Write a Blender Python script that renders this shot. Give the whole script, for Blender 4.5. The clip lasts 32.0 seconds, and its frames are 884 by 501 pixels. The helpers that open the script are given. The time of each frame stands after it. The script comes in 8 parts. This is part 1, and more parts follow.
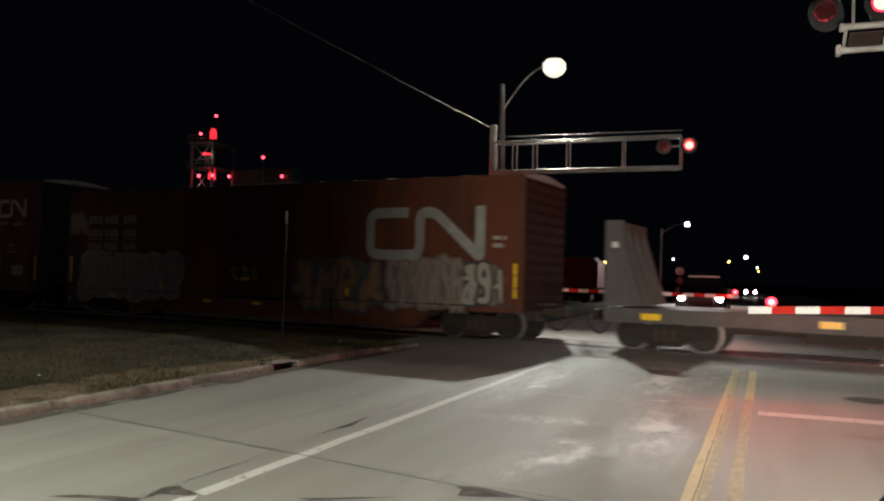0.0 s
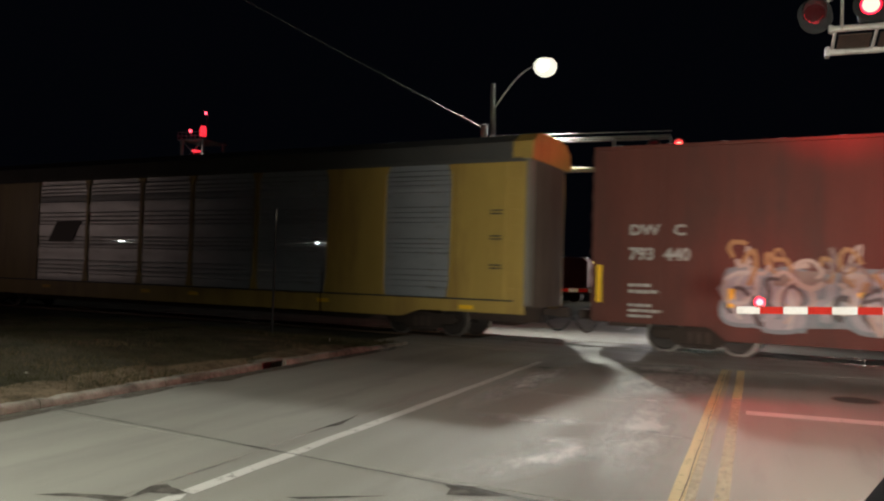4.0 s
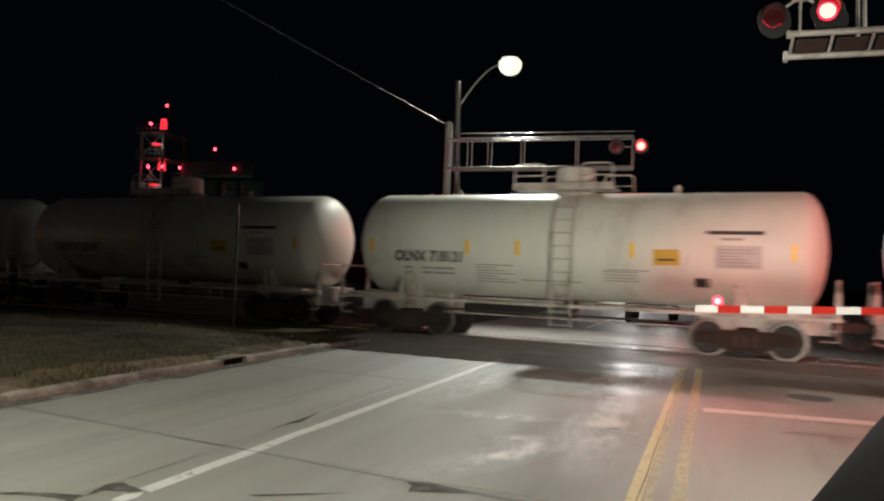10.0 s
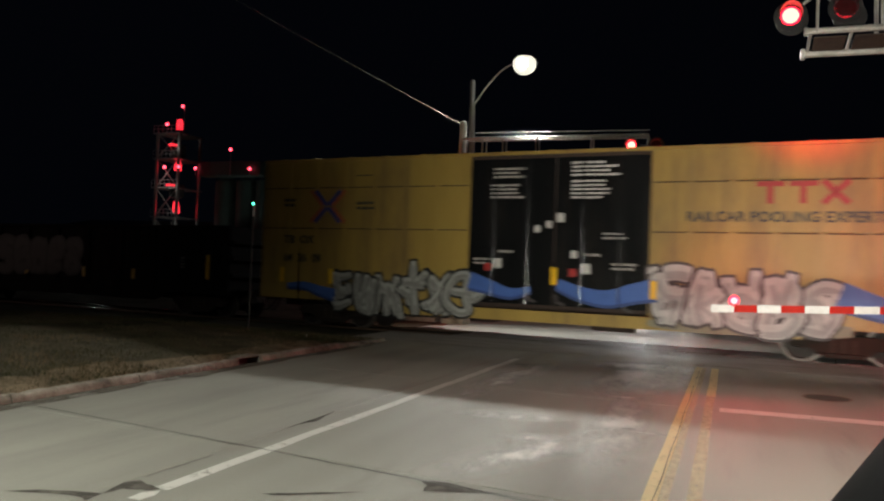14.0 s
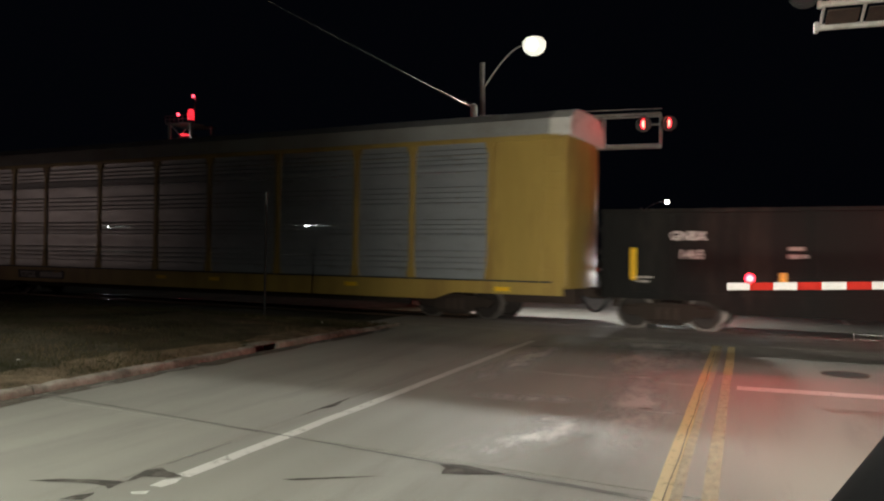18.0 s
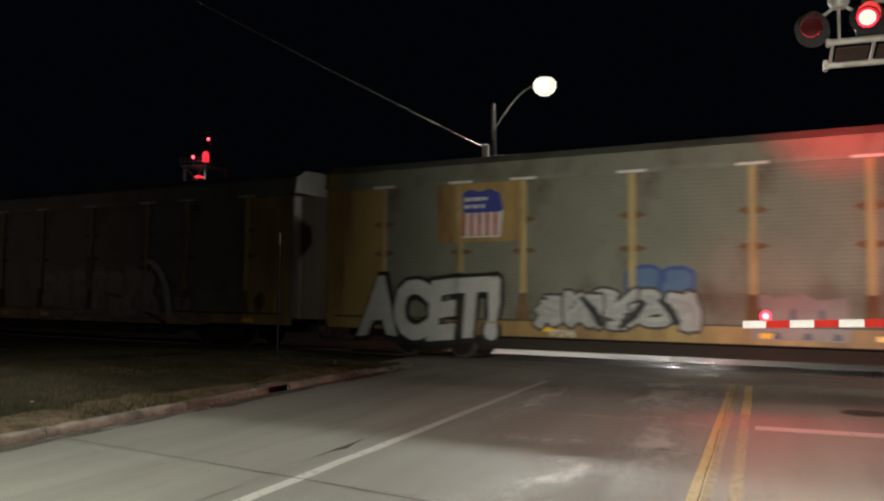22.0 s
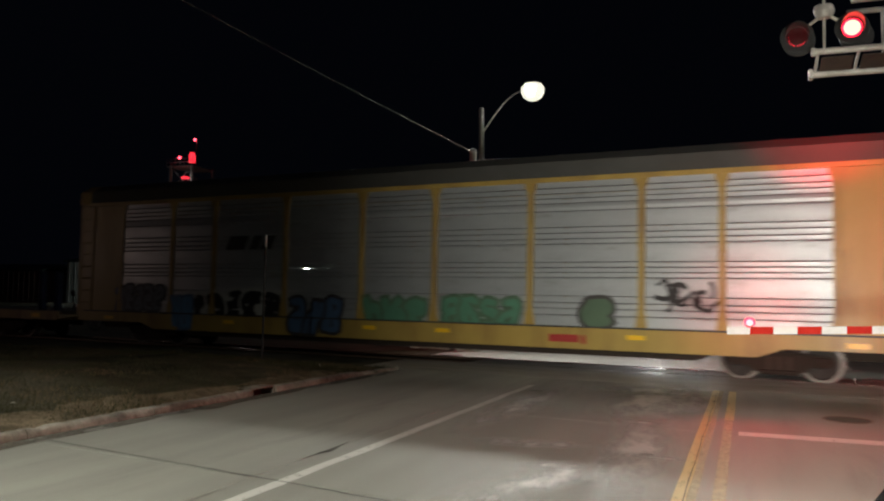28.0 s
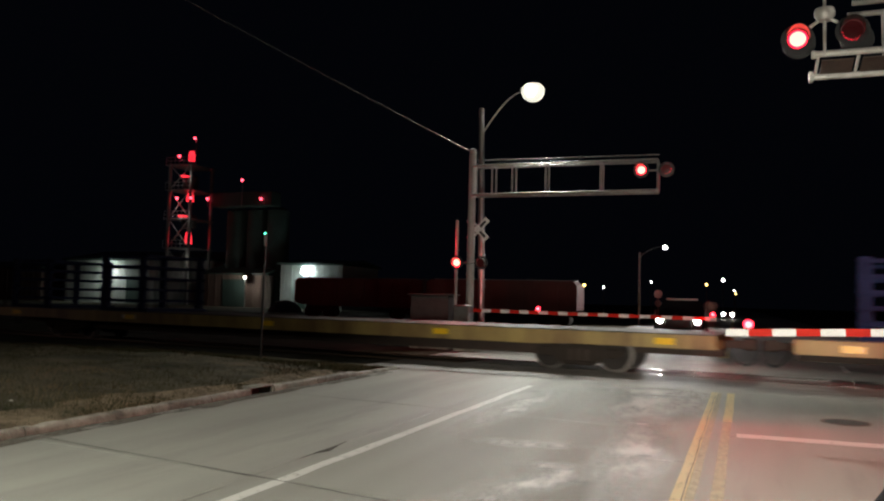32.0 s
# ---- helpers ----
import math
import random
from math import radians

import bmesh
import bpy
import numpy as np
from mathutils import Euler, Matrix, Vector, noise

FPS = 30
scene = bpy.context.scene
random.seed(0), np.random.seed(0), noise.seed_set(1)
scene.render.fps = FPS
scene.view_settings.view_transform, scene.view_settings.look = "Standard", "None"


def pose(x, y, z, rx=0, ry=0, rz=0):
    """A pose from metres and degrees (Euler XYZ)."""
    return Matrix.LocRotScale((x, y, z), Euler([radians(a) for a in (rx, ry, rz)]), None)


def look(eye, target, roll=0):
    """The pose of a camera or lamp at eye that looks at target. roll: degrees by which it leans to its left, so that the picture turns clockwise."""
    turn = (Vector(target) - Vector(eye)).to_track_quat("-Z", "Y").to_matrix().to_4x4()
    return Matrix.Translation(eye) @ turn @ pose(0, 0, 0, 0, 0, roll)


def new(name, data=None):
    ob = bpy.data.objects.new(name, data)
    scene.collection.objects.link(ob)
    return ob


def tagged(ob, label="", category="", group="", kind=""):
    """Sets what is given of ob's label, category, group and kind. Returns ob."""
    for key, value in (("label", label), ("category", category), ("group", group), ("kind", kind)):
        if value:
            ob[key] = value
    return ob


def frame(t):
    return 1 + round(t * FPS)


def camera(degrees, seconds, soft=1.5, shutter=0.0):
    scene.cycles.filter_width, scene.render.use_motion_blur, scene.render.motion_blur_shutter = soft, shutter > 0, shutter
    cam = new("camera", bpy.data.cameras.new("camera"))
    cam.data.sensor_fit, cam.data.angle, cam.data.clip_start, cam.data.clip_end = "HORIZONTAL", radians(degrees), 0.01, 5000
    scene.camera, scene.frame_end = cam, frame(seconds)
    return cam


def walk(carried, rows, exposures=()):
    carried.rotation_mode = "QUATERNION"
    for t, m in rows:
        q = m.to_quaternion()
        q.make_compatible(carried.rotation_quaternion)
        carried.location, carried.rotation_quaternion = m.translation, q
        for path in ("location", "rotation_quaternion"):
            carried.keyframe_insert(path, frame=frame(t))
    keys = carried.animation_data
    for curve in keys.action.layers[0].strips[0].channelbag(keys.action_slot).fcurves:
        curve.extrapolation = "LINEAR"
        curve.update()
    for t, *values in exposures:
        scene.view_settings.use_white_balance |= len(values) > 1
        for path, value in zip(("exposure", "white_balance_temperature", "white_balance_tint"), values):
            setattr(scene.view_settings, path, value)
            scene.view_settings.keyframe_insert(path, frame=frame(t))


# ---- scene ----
cam = camera(58.2, 32.0, soft=2.2, shutter=0.4)
EYE = 1.75
# seconds, yaw, pitch, roll: held in the hand at one spot
ROWS = [
    (0, 21.79, 1.87, -1.5), (0.5, 21.58, 1.82, -1.6), (1, 21.44, 1.69, -1.74), (1.5, 21.4, 1.6, -1.97),
    (2, 21.47, 1.59, -1.86), (2.5, 21.55, 1.76, -1.52), (3, 21.42, 1.81, -1.47), (3.5, 21.23, 1.79, -1.56),
    (4, 21.07, 1.81, -1.75), (4.5, 20.92, 1.81, -1.93), (6.5, 20.52, 2.13, -2.13), (7, 20.43, 2.11, -2.13),
    (7.5, 20.5, 2.36, -2.01), (8, 20.52, 2.98, -1.75), (8.5, 19.95, 3.23, -1.88), (9, 19.28, 2.89, -2.13),
    (9.5, 18.91, 2.25, -1.92), (10, 18.43, 1.69, -2.19), (10.5, 18.25, 1.54, -2.15), (11, 18.79, 1.87, -2.06),
    (11.5, 19.2, 2.05, -2.1), (12, 19.4, 2.11, -2.11), (12.5, 19.54, 2.05, -1.97), (13, 19.57, 1.94, -2.02),
    (13.5, 19.58, 1.72, -1.96), (14, 19.48, 1.62, -2.16), (14.5, 19.43, 1.56, -2.24), (16.5, 19.59, 0.98, -1.75),
    (17, 19.58, 0.79, -1.52), (17.5, 20.1, 0.54, -1.09), (18, 20.46, 0.44, -0.94), (18.5, 20.48, 0.45, -1),
    (19, 20.52, 0.65, -0.97), (19.5, 20.71, 1.09, -0.92), (20, 21.16, 1.77, -0.75), (20.5, 21.35, 2.31, -0.64),
    (21, 21.25, 2.7, -0.51), (21.5, 21.32, 3.1, -0.59), (22, 21.38, 3.27, -0.6), (22.5, 21.45, 3.19, -0.29),
    (23, 21.35, 3.09, -0.45), (23.5, 21.22, 3.06, -0.6), (24, 21.06, 3.13, -0.68), (24.5, 20.81, 3.34, -0.93),
    (25, 20.65, 3.5, -1.03), (25.5, 20.47, 3.48, -1.19), (27.5, 20.39, 3.61, -1.17), (28, 20.39, 3.55, -1.1),
    (28.5, 20.43, 3.48, -1.12), (29, 20.38, 3.49, -1.31), (29.5, 20.27, 3.5, -1.43), (30, 20.26, 3.47, -1.33),
    (30.5, 20.33, 3.46, -1.21), (31, 20.37, 3.49, -1.17), (31.5, 20.37, 3.52, -1.24), (32, 20.32, 3.56, -1.45),
]
walk(cam, [(t, pose(0, 0, EYE, 90 + pitch, roll, yaw)) for t, yaw, pitch, roll in ROWS])

# ---- night sky and lamps ----
world = bpy.data.worlds.new("night")
scene.world = world
world.use_nodes = True
world.node_tree.nodes["Background"].inputs[0].default_value = (0.35, 0.45, 0.8, 1)
world.node_tree.nodes["Background"].inputs[1].default_value = 0.0022


def lamp(name, kind, place, target, power, colour, size=0.1, cone=120, blend=0.6):
    data = bpy.data.lights.new(name, kind)
    data.energy, data.color = power, colour
    if kind == "SPOT":
        data.spot_size, data.spot_blend, data.shadow_soft_size = radians(cone), blend, size
    if kind == "POINT":
        data.shadow_soft_size = size
    ob = new(name, data)
    ob.matrix_world = look(place, target)
    return ob


lamp("street_light_far", "SPOT", (-7.49, 30.7, 10.15), (-3.8, 13.5, 0), 8500, (0.97, 1.0, 0.9), 0.14, 92, 1.0)
lamp("street_light_near", "SPOT", (-6.4, -4.0, 8.75), (-5.9, -3.2, 0), 12000, (0.96, 1.0, 0.86), 0.16, 152, 1.0)
lamp("street_light_distant", "SPOT", (-5.75, 69.6, 6.3), (-2.6, 34, 0), 4500, (1.0, 0.97, 0.95), 0.2, 150, 0.5)
lamp("crossing_signal_back_light", "SPOT", (1.35, 14.4, 6.15), (1.9, 20, 6.35), 2500, (1.0, 0.005, 0.02), 0.1, 44, 1.0)
lamp("crossing_signal_front_light", "SPOT", (0.915, 13.25, 6.05), (0.6, 6.5, 0), 70, (1.0, 0.02, 0.04), 0.1, 72, 1.0)
lamp("gate_tip_light", "SPOT", (0.17, 12.98, 1.56), (0.5, 11.0, 0.0), 70, (1.0, 0.02, 0.04), 0.08, 165, 1.0)
# narrow added beam, stands for the gate lamp's red halo on the cars
lamp("gate_tip_halo_spot", "SPOT", (0.17, 13.42, 1.56), (0.0, 20, 1.75), 420, (1.0, 0.005, 0.02), 0.08, 34, 1.0)
# flashers of the unseen gate post, assumed from the red wash at right
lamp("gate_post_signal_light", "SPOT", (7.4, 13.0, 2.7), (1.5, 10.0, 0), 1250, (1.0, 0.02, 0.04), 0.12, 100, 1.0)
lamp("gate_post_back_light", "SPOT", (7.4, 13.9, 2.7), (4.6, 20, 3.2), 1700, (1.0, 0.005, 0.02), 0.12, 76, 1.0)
lamp("far_gate_tip_light", "POINT", (-0.75, 26.3, 1.62), (0, 14, 1), 30, (1.0, 0.02, 0.04), 0.05)
lamp("far_crossing_signal_light", "SPOT", (-8.9, 25.7, 3.05), (-6.0, 12, 0), 60, (1.0, 0.01, 0.03), 0.1, 120, 0.8)
# added point beside the flashers, reddens the far mast's left side
lamp("far_mast_red_fill", "POINT", (-9.65, 25.95, 3.7), (0, 0, 0), 60, (1.0, 0.01, 0.03), 0.08)
lamp("far_cantilever_signal_light", "SPOT", (-2.5, 25.75, 6.1), (-4.5, 14, 3.0), 60, (1.0, 0.005, 0.02), 0.1, 110, 0.9)
# fill added from out of view to lift the road at the right
lamp("right_fill_light", "SPOT", (7.9, 13.4, 8.6), (5.5, 14.6, 0), 950, (1.0, 0.9, 0.8), 0.16, 150, 0.8)
# unseen lamp, assumed from the warm light on the far-left cars
lamp("unseen_left_light", "SPOT", (-44.9, 8.5, 4.7), (-26.5, 22.9, 3.2), 360, (1.0, 0.7, 0.6), 0.15, 30, 1.0)
for side_ in (-0.74, 0.74):
    lamp("pickup_headlight_beam", "SPOT", (-2.24 + side_, 33.6, 1.15), (-1.9 + side_, 14, 0.4), 150, (1.0, 0.98, 0.92), 0.14, 60, 1.0)
lamp("headlight_beam", "SPOT", (1.75, 2.7, 0.95), (-1.5, 20, 2.9), 6300, (1.0, 0.98, 0.85), 0.5, 54, 1.0)
lamp("yard_floodlight_a", "SPOT", (-96.6, 102.3, 5.6), (-96.6, 102.6, 0), 380, (0.9, 1.0, 0.95), 0.3, 172, 0.6)
lamp("yard_floodlight_b", "SPOT", (-58.0, 99.4, 5.35), (-58, 99.8, 0), 320, (0.85, 1.0, 0.95), 0.3, 172, 0.6)
# fill points added so the tower's lattice shows; they have no fixtures
for z_ in (7.0, 13.5, 19.5):
    lamp("tower_fill_light", "POINT", (-79.0, 96.2, z_), (0, 0, 0), 40, (1.0, 0.95, 0.88), 0.3)
lamp("shed_wall_light", "POINT", (-67.4, 98.6, 4.2), (0, 0, 0), 260, (1.0, 0.93, 0.82), 0.15)
lamp("far_signal_back_light", "SPOT", (-9.0, 26.9, 3.05), (-38, 62, 1.5), 500, (1.0, 0.02, 0.03), 0.1, 80, 0.9)


# ---- materials ----
def mat(name, colour, second=None, rough=0.6, metal=0.0, scale=3.0, fine=60.0, bump=0.15, spread=0.5, dirt=None, dirt_scale=0.7,
        dirt_amount=0.0, coat=0.0, streak=1.0, rough_var=0.12, random_tint=0.0, spec=0.5, along=1.0, detail=8):
    """A painted, rusted or stony surface: two colours mixed by large noise, fine grain, dirt patches and relief."""
    m = bpy.data.materials.new(name)
    m.use_nodes = True
    n, ln = m.node_tree.nodes, m.node_tree.links.new
    p = n["Principled BSDF"]
    second = second or tuple(c * 0.75 for c in colour)
    co = n.new("ShaderNodeTexCoord")
    mp = n.new("ShaderNodeMapping")
    mp.inputs["Scale"].default_value = (1, 1 / along, 1 / streak)
    ln(co.outputs["Object"], mp.inputs[0])
    big = n.new("ShaderNodeTexNoise")
    big.inputs["Scale"].default_value, big.inputs["Detail"].default_value = scale, detail
    big.inputs["Roughness"].default_value = 0.65
    ln(mp.outputs[0], big.inputs[0])
    small = n.new("ShaderNodeTexNoise")
    small.inputs["Scale"].default_value, small.inputs["Detail"].default_value = fine, 4
    ln(co.outputs["Object"], small.inputs[0])
    ramp = n.new("ShaderNodeMapRange")
    ramp.inputs["From Min"].default_value, ramp.inputs["From Max"].default_value = 0.5 - spread / 2, 0.5 + spread / 2
    ln(big.outputs[0], ramp.inputs[0])
    mix = n.new("ShaderNodeMix")
    mix.data_type = "RGBA"
    mix.inputs[6].default_value, mix.inputs[7].default_value = (*colour, 1), (*second, 1)
    ln(ramp.outputs[0], mix.inputs[0])
    grain = n.new("ShaderNodeMix")
    grain.data_type, grain.blend_type = "RGBA", "OVERLAY"
    grain.inputs[0].default_value = 0.28
    ln(mix.outputs[2], grain.inputs[6])
    ln(small.outputs[0], grain.inputs[7])
    out = grain.outputs[2]
    if dirt:
        dn = n.new("ShaderNodeTexNoise")
        dn.inputs["Scale"].default_value, dn.inputs["Detail"].default_value = dirt_scale, 10
        dn.inputs["Roughness"].default_value = 0.7
        ln(mp.outputs[0], dn.inputs[0])
        dr = n.new("ShaderNodeMapRange")
        dr.inputs["From Min"].default_value, dr.inputs["From Max"].default_value = 0.62 - dirt_amount * 0.4, 0.78 - dirt_amount * 0.3
        ln(dn.outputs[0], dr.inputs[0])
        dm = n.new("ShaderNodeMix")
        dm.data_type = "RGBA"
        dm.inputs[7].default_value = (*dirt, 1)
        ln(out, dm.inputs[6])
        ln(dr.outputs[0], dm.inputs[0])
        out = dm.outputs[2]
    if random_tint:
        oi = n.new("ShaderNodeObjectInfo")
        rr = n.new("ShaderNodeMapRange")
        rr.inputs["To Min"].default_value, rr.inputs["To Max"].default_value = 1 - random_tint, 1 + random_tint
        ln(oi.outputs["Random"], rr.inputs[0])
        sc = n.new("ShaderNodeVectorMath")
        sc.operation = "SCALE"
        ln(out, sc.inputs[0])
        ln(rr.outputs[0], sc.inputs[3])
        out = sc.outputs[0]
    ln(out, p.inputs["Base Color"])
    rv = n.new("ShaderNodeMapRange")
    rv.inputs["To Min"].default_value, rv.inputs["To Max"].default_value = max(0.05, rough - rough_var), min(1, rough + rough_var)
    ln(big.outputs[0], rv.inputs[0])
    ln(rv.outputs[0], p.inputs["Roughness"])
    p.inputs["Metallic"].default_value = metal
    p.inputs["Coat Weight"].default_value = coat
    p.inputs["Specular IOR Level"].default_value = spec
    if bump:
        add = n.new("ShaderNodeMath")
        ln(big.outputs[0], add.inputs[0])
        ln(small.outputs[0], add.inputs[1])
        b = n.new("ShaderNodeBump")
        b.inputs["Strength"].default_value, b.inputs["Distance"].default_value = bump, 0.02
        ln(add.outputs[0], b.inputs["Height"])
        ln(b.outputs[0], p.inputs["Normal"])
    return m


def glow(name, colour, strength):
    """A surface that gives off light: lenses, lamps, halos, and the red-lit hoppers."""
    m = bpy.data.materials.new(name)
    m.use_nodes = True
    p = m.node_tree.nodes["Principled BSDF"]
    p.inputs["Base Color"].default_value = (*[c * 0.5 for c in colour], 1)
    p.inputs["Emission Color"].default_value = (*colour, 1)
    p.inputs["Emission Strength"].default_value = strength
    return m


def worn_paint(name, colour, under, wear=0.5, scale=5.0, rough=0.55, stretch=(1, 1, 1), soft=0.19):
    """Thin paint on the ground, worn through to what lies under it (transparent where it is gone)."""
    m = bpy.data.materials.new(name)
    m.use_nodes = True
    n, ln = m.node_tree.nodes, m.node_tree.links.new
    p = n["Principled BSDF"]
    co = n.new("ShaderNodeTexCoord")
    mp = n.new("ShaderNodeMapping")
    mp.inputs["Scale"].default_value = stretch
    ln(co.outputs["Object"], mp.inputs[0])
    nz = n.new("ShaderNodeTexNoise")
    nz.inputs["Scale"].default_value, nz.inputs["Detail"].default_value, nz.inputs["Roughness"].default_value = scale, 10, 0.72
    ln(mp.outputs[0], nz.inputs[0])
    r = n.new("ShaderNodeMapRange")
    r.inputs["From Min"].default_value, r.inputs["From Max"].default_value = wear - 0.37 * soft, wear + 0.63 * soft
    ln(nz.outputs[0], r.inputs[0])
    mix = n.new("ShaderNodeMix")
    mix.data_type = "RGBA"
    mix.inputs[6].default_value, mix.inputs[7].default_value = (*under, 1), (*colour, 1)
    ln(r.outputs[0], mix.inputs[0])
    ln(mix.outputs[2], p.inputs["Base Color"])
    ln(r.outputs[0], p.inputs["Alpha"])
    p.inputs["Roughness"].default_value = rough
    return m


# ---- mesh tools ----
class Shape:
    """Collects vertices and faces of one part."""

    def __init__(self):
        self.v, self.f = [], []

    def add(self, verts, faces):
        k = len(self.v)
        self.v += [tuple(p) for p in verts]
        self.f += [tuple(k + i for i in face) for face in faces]
        return self

    def box(self, x0, x1, y0, y1, z0, z1, c=0.0):
        if c <= 0:
            v = [(x, y, z) for z in (z0, z1) for x, y in ((x0, y0), (x1, y0), (x1, y1), (x0, y1))]
            return self.add(v, [(3, 2, 1, 0), (4, 5, 6, 7), (0, 1, 5, 4), (1, 2, 6, 5), (2, 3, 7, 6), (3, 0, 4, 7)])
        rings = []
        for z, inset in ((z0, c), (z0 + c, 0), (z1 - c, 0), (z1, c)):
            a, b, d, e, k = x0 + inset, x1 - inset, y0 + inset, y1 - inset, c * 0.7
            rings.append([(a + k, d, z), (b - k, d, z), (b, d + k, z), (b, e - k, z), (b - k, e, z), (a + k, e, z), (a, e - k, z), (a, d + k, z)])
        return self.loft(rings)

    def loft(self, rings, closed=True, caps=True):
        m = len(rings[0])
        v = [p for r in rings for p in r]
        f = []
        for i in range(len(rings) - 1):
            for j in range(m if closed else m - 1):
                a, b = i * m + j, i * m + (j + 1) % m
                f.append((a, b, b + m, a + m))
        if caps and closed:
            f.append(tuple(range(m - 1, -1, -1)))
            f.append(tuple(range((len(rings) - 1) * m, len(rings) * m)))
        return self.add(v, f)

    def prism(self, outline, lo, hi, axis="y"):
        """A flat outline given thickness along an axis; outline in the two other axes."""
        def at(p, k):
            return {"x": (k, p[0], p[1]), "y": (p[0], k, p[1]), "z": (p[0], p[1], k)}[axis]
        return self.loft([[at(p, lo) for p in outline], [at(p, hi) for p in outline]])

    def tube(self, path, r, sides=8, taper=None):
        rings = []
        pts = [Vector(p) for p in path]
        for i, p in enumerate(pts):
            d = (pts[min(i + 1, len(pts) - 1)] - pts[max(i - 1, 0)]).normalized()
            up = Vector((0, 0, 1)) if abs(d.z) < 0.95 else Vector((1, 0, 0))
            a = d.cross(up).normalized()
            b = a.cross(d)
            rad = r if taper is None else r + (taper - r) * i / (len(pts) - 1)
            rings.append([p + rad * (math.cos(2 * math.pi * k / sides) * a + math.sin(2 * math.pi * k / sides) * b) for k in range(sides)])
        return self.loft(rings)

    def lathe(self, profile, sides=24, axis="y", at=(0, 0, 0)):
        """A profile of (along the axis, radius) turned round an axis."""
        rings = []
        for a, r in profile:
            ring = []
            for k in range(sides):
                c, s = r * math.cos(2 * math.pi * k / sides), r * math.sin(2 * math.pi * k / sides)
                q = {"x": (a, c, s), "y": (c, a, s), "z": (c, s, a)}[axis]
                ring.append((q[0] + at[0], q[1] + at[1], q[2] + at[2]))
            rings.append(ring)
        return self.loft(rings)

    def mesh(self, name, material, smooth=40):
        me = bpy.data.meshes.new(name)
        me.from_pydata(self.v, [], self.f)
        bm = bmesh.new()
        bm.from_mesh(me)
        bmesh.ops.recalc_face_normals(bm, faces=bm.faces)
        bm.to_mesh(me)
        bm.free()
        me.materials.append(material)
        if smooth:
            me.shade_smooth()
            me.set_sharp_from_angle(angle=radians(smooth))
        return me


MESHES = {}


def shared(key, make, material, smooth=40):
    """One mesh for parts that are alike."""
    if key not in MESHES:
        MESHES[key] = make().mesh(key, material, smooth)
    return MESHES[key]


def part(name, shape, material, parent, label="", at=None, smooth=40, kind=""):
    ob = new(name, shape if isinstance(shape, bpy.types.Mesh) else shape.mesh(name, material, smooth))
    ob.parent = parent
    if at is not None:
        ob.matrix_basis = at
    return tagged(ob, label, kind=kind)


def thing(name, label, category, at=None, group="", kind=""):
    ob = new(name)
    ob.empty_display_size = 0.3
    if at is not None:
        ob.matrix_basis = at
    return tagged(ob, label, category, group, kind)


def setting(name, shape, material, label, category, smooth=0):
    ob = new(name, shape.mesh(name, material, smooth))
    return tagged(ob, label, category, kind="structure")


def text_reach(text, size, bold):
    """How far a line of letters reaches along x."""
    cu = bpy.data.curves.new("reach", "FONT")
    cu.body, cu.size, cu.offset = text, size, bold
    tmp = bpy.data.objects.new("reach", cu)
    me = bpy.data.meshes.new_from_object(tmp)
    far = max(v.co.x for v in me.vertices)
    bpy.data.objects.remove(tmp)
    bpy.data.meshes.remove(me)
    return far


def words(text, size, material, parent, at, name="lettering", stretch=1.0, depth=0.003, bold=0.0):
    """Painted letters in the built-in font, as a mesh; they read along x and stand along z, and face -y."""
    if " " in text:
        before, ob = "", None
        for word in text.split(" "):
            if word:
                reach = [text_reach(q, size, bold) for q in (before + word, word)]
                ob = words(word, size, material, parent, at @ Matrix.Translation(((reach[0] - reach[1]) * stretch, 0, 0)), name, stretch, depth, bold)
            before += word + " "
        return ob
    cu = bpy.data.curves.new(name, "FONT")
    cu.body, cu.size, cu.extrude, cu.offset = text, size, depth, bold
    cu.resolution_u = 3
    tmp = bpy.data.objects.new(name, cu)
    me = bpy.data.meshes.new_from_object(tmp)
    bpy.data.objects.remove(tmp)
    me.transform(Matrix.Diagonal((stretch, 1, 1, 1)))
    me.transform(pose(0, 0, 0, 90, 0, 0))
    me.materials.clear()
    me.materials.append(material)
    ob = new(name, me)
    ob.parent = parent
    ob.matrix_basis = at
    return ob


# ---- surfaces ----
CONCRETE = mat("road_concrete", (0.32, 0.308, 0.272), (0.21, 0.2, 0.178), 0.64, 0, 0.55, 90, 0.3, 0.5, (0.19, 0.178, 0.16), 0.8, 0.25, random_tint=0.05, spec=0.35, rough_var=0.25, along=9, detail=2.5)
ASPHALT = mat("crossing_asphalt", (0.33, 0.3, 0.27), (0.2, 0.183, 0.166), 0.56, 0, 0.5, 130, 0.6, 0.5, (0.15, 0.137, 0.124), 0.5, 0.2, rough_var=0.3, along=0.14)
PANEL = mat("crossing_panel_concrete", (0.36, 0.325, 0.29), (0.18, 0.163, 0.148), 0.55, 0, 0.7, 90, 0.5, along=0.16, rough_var=0.25)
PATCH = mat("patch_tar", (0.085, 0.075, 0.066), (0.04, 0.036, 0.032), 0.85, 0, 9, 70, 0.6, 0.4, (0.16, 0.145, 0.125), 5, 0.3, spec=0.2)
TAR = mat("joint_tar", (0.03, 0.028, 0.026), (0.05, 0.047, 0.043), 0.6, 0, 8, 70, 0.4)
KERB = mat("kerb_concrete", (0.4, 0.37, 0.31), (0.2, 0.178, 0.14), 0.8, 0, 2.5, 60, 0.5, 0.5, (0.1, 0.085, 0.065), 1.6, 0.5, random_tint=0.12)
